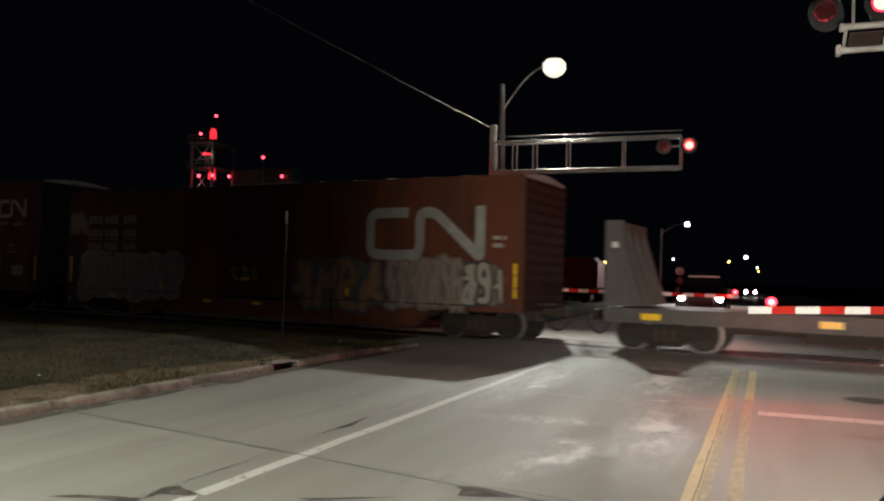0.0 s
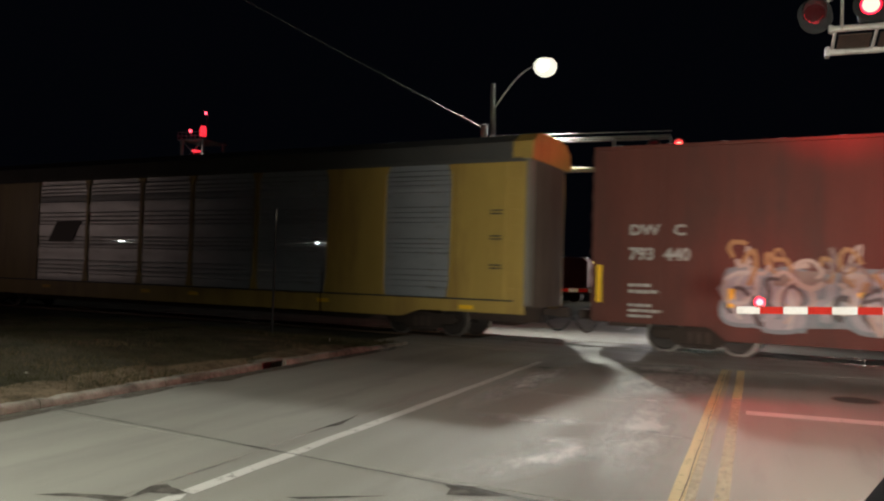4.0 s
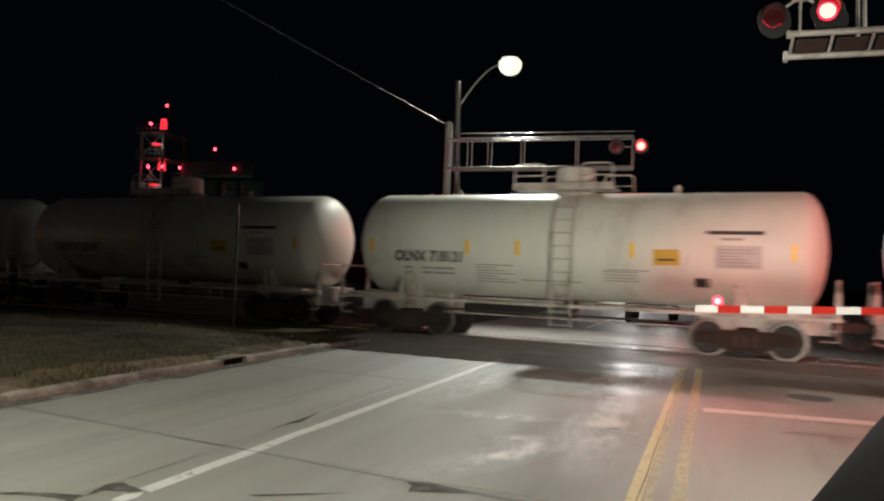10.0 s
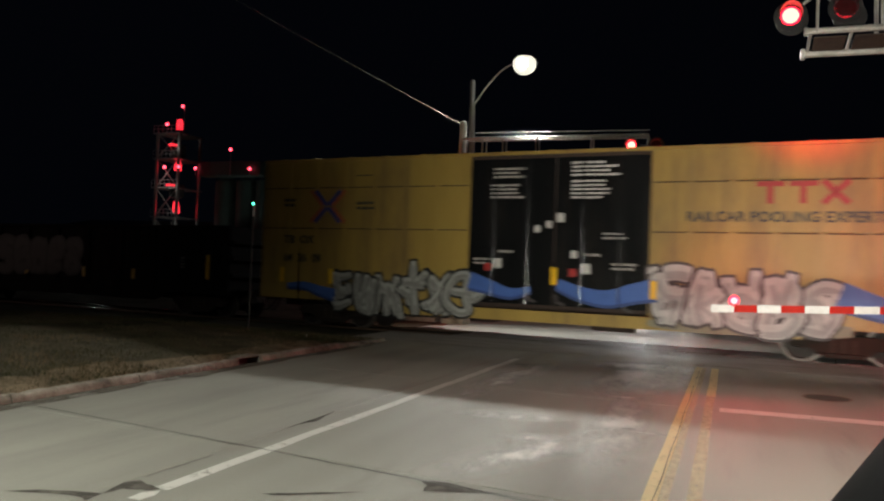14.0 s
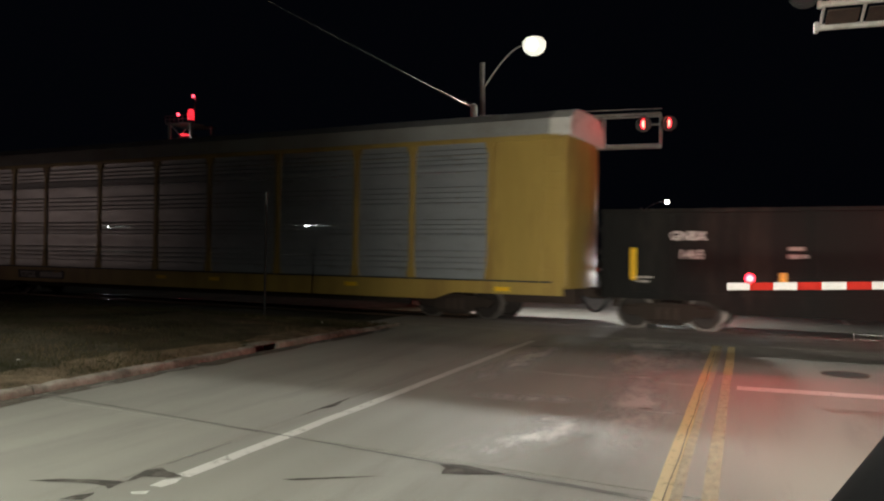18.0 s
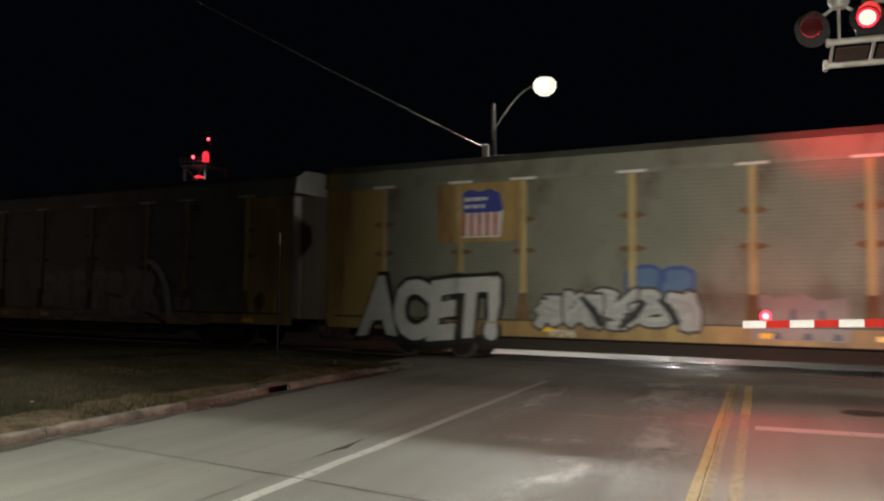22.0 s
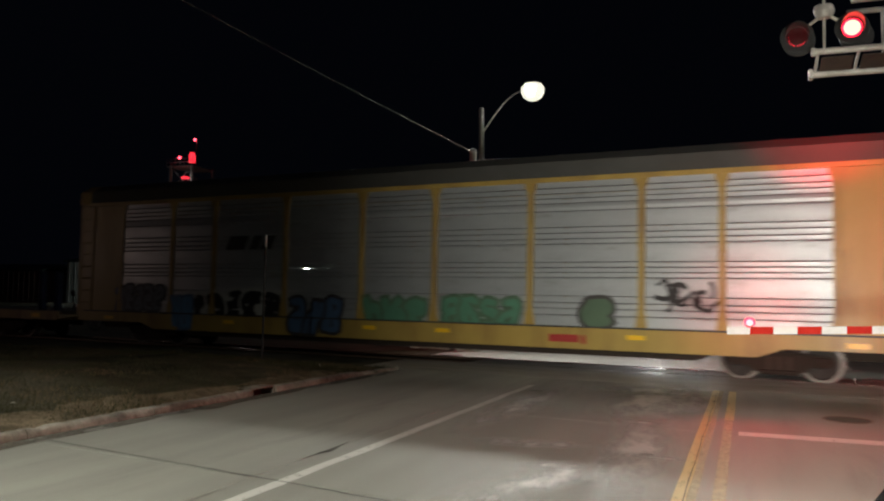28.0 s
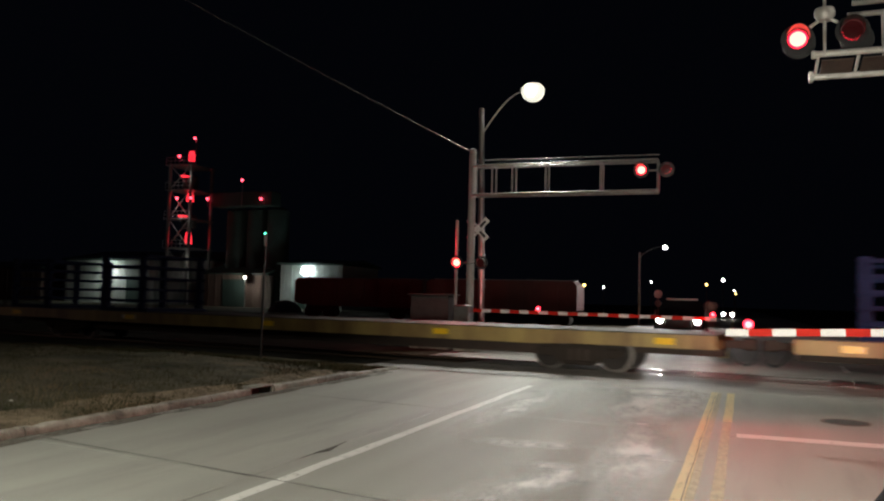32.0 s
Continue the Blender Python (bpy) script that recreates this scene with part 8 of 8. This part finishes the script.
shed("long pale metal shed under a floodlight in the yard", -106.6, -76.6, 104, 122, 6.9, 8.6, SHED, SHED_ROOF)
shed("brown metal shed beside the tower in the yard", -75.3, -64.7, 100, 112, 4.7, 6.4, PINK_SHED, SHED_ROOF)
shed("pale metal shed lit by a floodlight in the yard", -62.7, -52.6, 101, 113, 6.3, 7.0, SHED, SHED_ROOF)
shed("low dark shed at the yard's edge", -142, -112, 104, 120, 5.4, 6.6, PINK_SHED, SHED_ROOF)


def floodlight(x, y, z):
    t = thing("yard_floodlight", "bright white floodlight on a pole in the yard", "floodlight", group="yard floodlights")
    pole(t, "flood_pole", x, y, 0, z - 0.1, 0.12, 0.09, GALV)
    hd = part("lamp_head", Shape().box(x - 0.45, x + 0.45, y - 0.25, y + 0.1, z - 0.3, z + 0.3, 0.04), BLACK, t)
    # lens built oversize so that its shape takes in the glare
    part("lamp_lens", Shape().lathe([(-0.7, 0.05), (-0.6, 0.4), (-0.35, 0.62), (-0.28, 0.62), (-0.26, 0.05)], 20, "y", (x, y, z)), FLOOD, hd, "bright round lens")


floodlight(-96.6, 103.3, 5.65)
floodlight(-58.0, 100.3, 5.4)

# processing tower; its red-lit bays glow by their own emission
tower = thing("process_tower", "tall steel lattice tower with red-lit bays and railings", "tower")
TX0, TX1, TY0, TY1 = -80.9, -77.0, 98.0, 103.0
for x in (TX0, TX1):
    for y in (TY0, TY1):
        part("leg", Shape().box(x - 0.18, x + 0.18, y - 0.18, y + 0.18, 0, 21.4), GALV, tower, smooth=0)
for k, z in enumerate((3.5, 8.6, 13.0, 17.4, 21.2)):
    fl = part("landing", Shape().box(TX0 - 0.5, TX1 + 0.5, TY0 - 0.5, TY1 + 0.5, z - 0.12, z), GALV, tower, "steel landing", smooth=0)
    rl = Shape()
    for q in (0.55, 1.1):
        rl.tube([(TX0 - 0.45, TY0 - 0.45, z + q), (TX1 + 0.45, TY0 - 0.45, z + q)], 0.05, 6)
    for q in range(7):
        xx = TX0 - 0.45 + q * (TX1 - TX0 + 0.9) / 6
        rl.tube([(xx, TY0 - 0.45, z), (xx, TY0 - 0.45, z + 1.1)], 0.04, 6)
    part("railing", rl, GALV, fl)
    if k:
        z0 = (3.5, 8.6, 13.0, 17.4, 21.2)[k - 1]
        br = Shape().tube([(TX0, TY0, z0), (TX1, TY0, z)], 0.08, 6).tube([(TX1, TY0, z0), (TX0, TY0, z)], 0.08, 6)
        part("brace", br, GALV, tower)
for z0, z1 in ((9.3, 11.1), (15.8, 17.4), (22.1, 23.6)):
    s = Shape().loft([[(-78.65 + 0.62 * r * math.cos(2 * math.pi * k / 14), 100 + 0.62 * r * math.sin(2 * math.pi * k / 14), z) for k in range(14)] for z, r in ((z0, 0.95), (z0 + (z1 - z0) * 0.55, 0.85), (z1, 0.55))])
    part("vessel", s, RED_EMIT, tower, "hopper with its red lighting as emission")
for z, r in ((13.3, 0.75), (19.4, 0.7)):
    part("vessel_rim", Shape().lathe([(z, r), (z + 0.18, r + 0.02), (z + 0.22, r - 0.1)], 16, "z", (-78.65, 98.6, 0)), RED_EMIT, tower, "rim with its red lighting as emission")
for z, r in ((12.6, 1.1), (18.6, 1.1)):
    part("vessel", Shape().lathe([(z - 1.0, 0.9), (z - 0.6, r), (z + 0.9, r), (z + 1.1, 0.9)], 16, "z", (-78.65, 100, 0)), BLACK, tower, "dark round vessel")
part("mast_tip", Shape().tube([(-77.9, 100, 21.3), (-77.9, 100, 25.4)], 0.12, 8, 0.06), GALV, tower)
for x, y, z in ((-77.85, 99.5, 25.5), (-78.9, 97.4, 22.4), (-79.0, 97.4, 16.0), (-76.5, 97.4, 16.0)):
    part("beacon", Shape().lathe([(-0.22, 0.02), (-0.15, 0.2), (0.15, 0.2), (0.22, 0.02)], 12, "z", (x, y, z)), RED_SMALL, tower, "small red beacon")
silo = thing("conveyor_bridge", "dark conveyor bridge and silos with red beacons", "conveyor")
part("gallery", Shape().box(-75.2, -64.4, 100.5, 103, 15.0, 17.2, 0.1), SHED_ROOF, silo)
for x in (-72.5, -68.8, -65.3):
    part("silo", Shape().lathe([(0, 1.7), (14.6, 1.7), (15.2, 0.6)], 20, "z", (x, 104, 0)), SHED_ROOF, silo, "dark round silo")
for x, z in ((-69.5, 18.7), (-66.1, 15.8), (-75.6, 16.0)):
    part("beacon_post", Shape().tube([(x, 100.3, 15.0), (x, 100.3, z)], 0.05, 6), GALV, silo)
    part("beacon", Shape().lathe([(-0.22, 0.02), (-0.15, 0.2), (0.15, 0.2), (0.22, 0.02)], 12, "z", (x, 100.2, z + 0.2)), RED_SMALL, silo, "small red beacon")

# standing hopper cars and a heap on the siding
def standing_car(x0, x1, y):
    t = thing("standing_hopper_car", "dark red hopper car standing on a siding", "hopper car", group="standing cars")
    part("hull", Shape().prism([(x0, 1.2), (x0, 3.1), (x0 + 0.4, 3.4), (x1 - 0.4, 3.4), (x1, 3.1), (x1, 1.2), (x1 - 1.6, 1.0), (x0 + 1.6, 1.0)], y - 1.5, y + 1.5), DARK_RED, t, smooth=0)
    n = 9
    for k in range(n + 1):
        x = x0 + 0.2 + (x1 - x0 - 0.4) * k / n
        part("rib", Shape().box(x - 0.07, x + 0.07, y - 1.58, y - 1.5, 1.25, 3.1), DARK_RED, t, smooth=0)
    part("top_walk", Shape().box(x0 + 0.3, x1 - 0.3, y - 0.4, y + 0.4, 3.4, 3.5), GALV, t, smooth=0)
    for x in (x0 + 2, x1 - 2):
        for q in (-0.9, 0.9):
            part("wheel", Shape().lathe([(-0.78, 0.02), (-0.78, 0.44), (-0.66, 0.46), (0.66, 0.46), (0.78, 0.44), (0.78, 0.02)], 18, "y", (x + q, y, 0.46)), CAST, t)
        part("bolster", Shape().box(x - 1.1, x + 1.1, y - 1.0, y + 1.0, 0.5, 1.0, 0.04), CAST, t)


for x0, x1 in ((-36.6, -24.4), (-23.5, -11.3)):
    standing_car(x0, x1, 62 - 0.122 * (x0 + 30))
heap = thing("gravel_heap", "pale heap of gravel in the yard", "heap")
rings = []
for r, z in ((1.75, -0.1), (1.5, 0.4), (1.15, 0.8), (0.7, 1.08), (0.2, 1.22)):
    rings.append([(-47.8 + r * math.cos(q) * (1.2 + 0.15 * noise.noise((q, r, 0))), 78 + r * math.sin(q), z + 0.15 * noise.noise((q * 2, r, 4))) for q in [2 * math.pi * k / 18 for k in range(18)]])
part("mound", Shape().loft(rings), PILE, heap)

# the waiting pickup, lights on
TRUCK_PAINT = mat("dark_pickup_paint", (0.014, 0.015, 0.018), (0.01, 0.011, 0.013), 0.25, 0.3, 2, 60, 0.02, coat=0.6)
pk = thing("pickup_truck", "dark pickup truck waiting with its headlights on", "pickup truck", pose(-2.24, 34.0, 0))
hood_ = Shape().loft([[(x * w, y, z) for x, z in ((-1, 0.55), (-1, 1.2), (-0.86, 1.32), (0.86, 1.32), (1, 1.2), (1, 0.55))] for y, w in ((0, 0.94), (0.15, 0.99), (1.5, 1.0))])
part("front_body", hood_, TRUCK_PAINT, pk, smooth=20)
part("cab", Shape().loft([[(x, y, z) for x, y in ((-0.96, a), (0.96, a), (0.96, 3.6), (-0.96, 3.6))] if z < 1.4 else [(x, y, z) for x, y in ((-0.78, b), (0.78, b), (0.78, 3.3), (-0.78, 3.3))] for z, a, b in ((0.55, 1.5, 0), (1.3, 1.5, 0), (1.98, 0, 2.1))]), TRUCK_PAINT, pk, smooth=20)
part("windscreen", Shape().loft([[(-0.85, 1.56, 1.34), (0.85, 1.56, 1.34), (0.85, 1.6, 1.34), (-0.85, 1.6, 1.34)], [(-0.72, 2.02, 1.92), (0.72, 2.02, 1.92), (0.72, 2.06, 1.92), (-0.72, 2.06, 1.92)]]), DARK_GLASS, pk, smooth=0)
part("bed", Shape().box(-0.97, 0.97, 3.6, 5.6, 0.6, 1.35, 0.04), TRUCK_PAINT, pk)
part("bumper", Shape().box(-0.98, 0.98, -0.12, 0.0, 0.5, 0.78, 0.03), GALV, pk)
part("grille", Shape().box(-0.5, 0.5, -0.03, 0.01, 0.85, 1.25, 0.01), BLACK, pk)
part("plate_bar", Shape().box(-0.15, 0.15, -0.14, -0.125, 0.58, 0.7), WHITE_SHEET, pk, smooth=0)
part("roof_light_bar", Shape().box(-0.66, 0.66, 2.3, 2.42, 2.0, 2.08, 0.01), LETTER_WHITE, pk, "pale bar across the roof")
for x in (-0.74, 0.74):
    part("headlight", Shape().lathe([(-0.05, 0.002), (-0.04, 0.11), (0.0, 0.14), (0.03, 0.14), (0.03, 0.002)], 18, "y", (x, -0.02, 1.15)), HEADLAMP, pk, "lit headlight")
    part("side_mirror", Shape().box(x * 1.42 - 0.09, x * 1.42 + 0.09, 1.6, 1.7, 1.32, 1.58, 0.03), BLACK, pk)
    for y in (0.95, 4.55):
        wh = part("wheel", Shape().lathe([(-0.12, 0.02), (-0.12, 0.2), (-0.1, 0.24), (0.1, 0.24), (0.12, 0.2), (0.12, 0.02)], 18, "x", (x * 1.2, y, 0.39)), GALV, pk)
        part("tyre", Shape().lathe([(-0.13, 0.24), (-0.14, 0.33), (-0.1, 0.39), (0.1, 0.39), (0.14, 0.33), (0.13, 0.24)], 22, "x", (x * 1.2, y, 0.39)), BLACK_RUBBER, wh)

# road signs, signals and lamps along the far street
sg = thing("road_sign", "round sign over a smaller plate on a roadside post", "road sign")
pole(sg, "sign_post", -3.95, 44.0, 0, 2.55, 0.03, 0.03, GALV)
part("round_plate", Shape().lathe([(-0.05, 0.002), (-0.05, 0.22), (-0.035, 0.22), (-0.035, 0.002)], 24, "y", (-3.95, 44.0, 2.35)), WHITE_SHEET, sg, "pale round plate")
part("lower_plate", Shape().prism([(-3.95 + 0.19 * math.cos(radians(60 * k)), 1.85 + 0.19 * math.sin(radians(60 * k))) for k in range(6)], 43.95, 43.965), WHITE_SHEET, sg, "smaller plate below", smooth=0)


def far_lamp(name, label, category, x, y, z, material, r=0.28, extra=0.0):
    t = thing(name, label, category)
    pole(t, "support", x, y, 0, z + extra + 0.3, 0.08, 0.06, GALV, sides=8)
    hd = part("lamp_head", Shape().box(x - r * 1.3, x + r * 1.3, y - 0.1, y + 0.1, z - r * 1.5, z + r * 1.5, 0.03), BLACK, t)
    part("lens", Shape().lathe([(-0.16, 0.002), (-0.14, r * 0.8), (-0.11, r), (-0.105, 0.002)], 16, "y", (x, y, z)), material, hd, "lit lens")


far_lamp("traffic_light", "green traffic light shining far down the street", "traffic light", -35.5, 150, 4.95, GREEN_SIG, 0.3)
far_lamp("street_light", "small distant amber street light down the road", "street light", -0.2, 160, 4.2, AMBER_SIG, 0.14)
far_lamp("wall_lamp", "amber lamp on a post in the distance", "lamp", -27.0, 150, 5.2, AMBER_SIG, 0.3)
far_lamp("wall_lamp", "white lamp on a post in the distance", "lamp", -23.3, 150, 4.9, WHITE_SMALL, 0.16)
far_lamp("wall_lamp", "green lamp on a tall yard post", "lamp", -63.0, 97, 10.5, GREEN_SIG, 0.2, 0.2)
far_lamp("wall_lamp", "white lamp beside the brown shed in the yard", "lamp", -67.4, 98.9, 4.3, WHITE_SMALL, 0.2)
far_lamp("street_light", "distant street light down the road", "street light", -2.3, 150, 6.5, WHITE_SMALL, 0.3)
far_lamp("street_light", "distant amber street light down the road", "street light", -5.1, 150, 5.7, AMBER_SIG, 0.22)
far_lamp("street_light", "distant street light down the road", "street light", -0.5, 170, 5.1, WHITE_SMALL, 0.17)
far_lamp("street_light", "distant street light down the road", "street light", -14.7, 150, 6.0, WHITE_SMALL, 0.16)

# a far car, lights towards us
fc = thing("distant_car", "distant car on the road with bright headlights", "car", pose(-1.2, 120, 0))
part("car_body", Shape().loft([[(x * w, y, z) for x, z in ((-0.9, 0.3), (-0.9, 0.8), (-0.7, 1.0), (0.7, 1.0), (0.9, 0.8), (0.9, 0.3))] for y, w in ((0, 0.9), (0.3, 1), (4.2, 0.95))]), TRUCK_PAINT, fc, smooth=20)
part("cabin", Shape().loft([[(-0.75, 1.2, 1.0), (0.75, 1.2, 1.0), (0.75, 3.8, 1.0), (-0.75, 3.8, 1.0)], [(-0.6, 1.9, 1.45), (0.6, 1.9, 1.45), (0.6, 3.2, 1.45), (-0.6, 3.2, 1.45)]]), DARK_GLASS, fc, smooth=20)
for x in (-0.6, 0.6):
    part("headlight", Shape().lathe([(-0.05, 0.002), (-0.03, 0.16), (0.02, 0.24), (0.02, 0.002)], 14, "y", (x, -0.02, 0.72)), HEADLAMP, fc, "lit headlight")
for x in (-0.6, 0.6):
    for y in (0.8, 3.4):
        part("tyre", Shape().lathe([(-0.1, 0.02), (-0.1, 0.3), (0.1, 0.3), (0.1, 0.02)], 16, "x", (x * 1.35, y, 0.3)), BLACK_RUBBER, fc)

# the car beside the camera: only its door mirror and wing reach into view
CAR_PAINT = mat("dark_car_paint", (0.005, 0.0045, 0.005), (0.004, 0.0035, 0.004), 0.7, 0.0, 2, 60, 0.01, spec=0.02)
mc = thing("waiting_car", "dark car waiting before the stop line, door mirror out", "car")
lower = [(-0.93, 0.32), (-0.97, 0.6), (-0.98, 0.85), (-0.92, 1.0), (-0.7, 1.06), (0.7, 1.06), (0.92, 1.0), (0.98, 0.85), (0.97, 0.6), (0.93, 0.32)]
part("car_body", Shape().loft([[(1.55 + x * w, y, 0.32 + (z - 0.32) * hh) for x, z in lower] for y, w, hh in ((2.46, 0.8, 0.62), (2.38, 0.9, 0.8), (2.1, 0.97, 0.9), (0.95, 1.0, 1.0), (-2.3, 1.0, 1.02), (-2.75, 0.96, 0.98), (-2.85, 0.88, 0.8))]), CAR_PAINT, mc, smooth=30)
part("roof", Shape().loft([[(1.55 + x, y, z) for x in (-0.62, -0.45, 0.45, 0.62)] + [(1.55 + x, y, z - 0.05) for x in (0.64, -0.64)] for y, z in ((-0.05, 1.56), (-0.5, 1.61), (-1.6, 1.6), (-2.1, 1.52))]), CAR_PAINT, mc, smooth=30)
part("windscreen", Shape().loft([[(0.7, 0.85, 1.05), (2.4, 0.85, 1.05), (2.4, 0.88, 1.05), (0.7, 0.88, 1.05)], [(0.93, -0.05, 1.53), (2.17, -0.05, 1.53), (2.17, -0.02, 1.53), (0.93, -0.02, 1.53)]]), DARK_GLASS, mc, smooth=0)
part("rear_window", Shape().loft([[(0.7, -2.72, 1.05), (2.4, -2.72, 1.05), (2.4, -2.75, 1.05), (0.7, -2.75, 1.05)], [(0.93, -2.1, 1.5), (2.17, -2.1, 1.5), (2.17, -2.13, 1.5), (0.93, -2.13, 1.5)]]), DARK_GLASS, mc, smooth=0)
for d in (-1, 1):
    for y0, y1, t0, t1 in ((0.72, -0.72, -0.08, -0.75), (-0.8, -1.75, -0.83, -1.7), (-1.83, -2.6, -1.78, -2.05)):
        part("side_window", Shape().loft([[(1.55 + d * 0.86, y0, 1.05), (1.55 + d * 0.86, y1, 1.05), (1.55 + d * 0.83, y1, 1.05), (1.55 + d * 0.83, y0, 1.05)], [(1.55 + d * 0.64, t0, 1.53), (1.55 + d * 0.64, t1, 1.53), (1.55 + d * 0.61, t1, 1.53), (1.55 + d * 0.61, t0, 1.53)]]), DARK_GLASS, mc, smooth=0)
    for y in (-0.76, -1.79):
        part("pillar", Shape().loft([[(1.55 + d * 0.87, y - 0.05, 1.04), (1.55 + d * 0.87, y + 0.05, 1.04), (1.55 + d * 0.82, y + 0.05, 1.04), (1.55 + d * 0.82, y - 0.05, 1.04)], [(1.55 + d * 0.65, y - 0.04, 1.55), (1.55 + d * 0.65, y + 0.04, 1.55), (1.55 + d * 0.6, y + 0.04, 1.55), (1.55 + d * 0.6, y - 0.04, 1.55)]]), CAR_PAINT, mc, smooth=0)
    for y in (-0.55, -1.6):
        part("door_handle", Shape().box(1.55 + d * 0.985 - 0.015, 1.55 + d * 0.985 + 0.015, y - 0.1, y + 0.1, 0.84, 0.88, 0.008), BLACK, mc)
    part("tail_light", Shape().box(1.55 + d * 0.72 - 0.15, 1.55 + d * 0.72 + 0.15, -2.86, -2.78, 0.75, 0.92, 0.02), LENS_OFF, mc, "red tail light")
part("grille", Shape().box(1.1, 2.0, 2.42, 2.49, 0.45, 0.6, 0.02), BLACK, mc)
part("plate_bar", Shape().box(1.4, 1.7, 2.47, 2.485, 0.38, 0.48), WHITE_SHEET, mc, smooth=0)
mirror_edge = rounded([(0.3, 1.35), (0.1, 1.37), (0.062, 1.42), (0.198, 1.622), (0.24, 1.65), (0.4, 1.63), (0.42, 1.4), (0.38, 1.35), (0.3, 1.35)], 0.03)[:-1]
mir = part("side_mirror", Shape().loft([[(0.24 + (x - 0.24) * w, y, 1.5 + (z - 1.5) * w) for x, z in mirror_edge] for y, w in ((0.84, 0.93), (0.87, 0.97), (0.95, 1.0), (1.0, 1.0), (1.05, 0.9), (1.09, 0.65))]), CAR_PAINT, mc, "dark door mirror with a slanted edge")
part("mirror_stalk", Shape().tube([(0.36, 0.9, 1.36), (0.66, 0.82, 1.2)], 0.03, 8), CAR_PAINT, mir)
for x in (0.97, 2.13):
    part("headlight", Shape().box(x - 0.15, x + 0.15, 2.34, 2.45, 0.62, 0.76, 0.02), HEADLAMP, mc, "lit headlight")
for x in (0.68, 2.42):
    for y in (1.55, -1.6):
        wh = part("wheel", Shape().lathe([(-0.1, 0.02), (-0.1, 0.18), (-0.08, 0.21), (0.08, 0.21), (0.1, 0.18), (0.1, 0.02)], 20, "x", (x, y, 0.32)), GALV, mc)
        part("tyre", Shape().lathe([(-0.1, 0.21), (-0.11, 0.28), (-0.07, 0.32), (0.07, 0.32), (0.11, 0.28), (0.1, 0.21)], 24, "x", (x, y, 0.32)), BLACK_RUBBER, wh)


# ---- what moves ----
def motions():
    step = 2.0
    times = [step * k for k in range(17)]
    for car, middle, sets in CARS:
        walk(car, [(t, track_pose(middle + travelled(t), TRACK)) for t in times])
        # the wheels roll while they are within sight of the crossing
        near_ = [k for k in range(32 * FPS + 1) if -27 < middle + travelled(k / FPS) < 14]
        if not near_:
            continue
        for wheel, place in sets:
            rows = [(k / FPS, wheel.matrix_basis.copy() @ pose(0, 0, 0, 0, math.degrees((travelled(k / FPS) - travelled(near_[0] / FPS)) / 0.445), 0)) for k in near_]
            if near_[0] > 0:
                rows.insert(0, (0.0, rows[0][1]))
            if near_[-1] < 32 * FPS:
                rows.append((32.0, rows[-1][1]))
            walk(wheel, rows)
    # the lens of each signal turns its lit face out and in, twice in every period
    for lens, left in FLASHERS:
        turns, k = [], -1
        while True:
            on = ON_AT + (0 if left else PERIOD / 2) + k * PERIOD
            turns += [on - 0.03, on + PERIOD / 2 - 0.02]
            k += 1
            if on > 33:
                break
        # each turn flips the lens by half a circle; the even ones bring out the lit face
        turned = sum(1 for q in turns if q < 0.0)
        angle = 180 * (turned + 1)
        rows = [(0.0, pose(0, 0, 0, 0, 0, angle))]
        for q in turns:
            f = round(q * FPS) / FPS
            if q < 0.0 or f > 31.9:
                continue
            rows += [(f + j / FPS, pose(0, 0, 0, 0, 0, angle + 60 * j)) for j in range(4) if f + j / FPS > rows[-1][0]]
            angle += 180
        if rows[-1][0] < 31.99:
            rows.append((32.0, pose(0, 0, 0, 0, 0, angle)))
        walk(lens, rows)


motions()
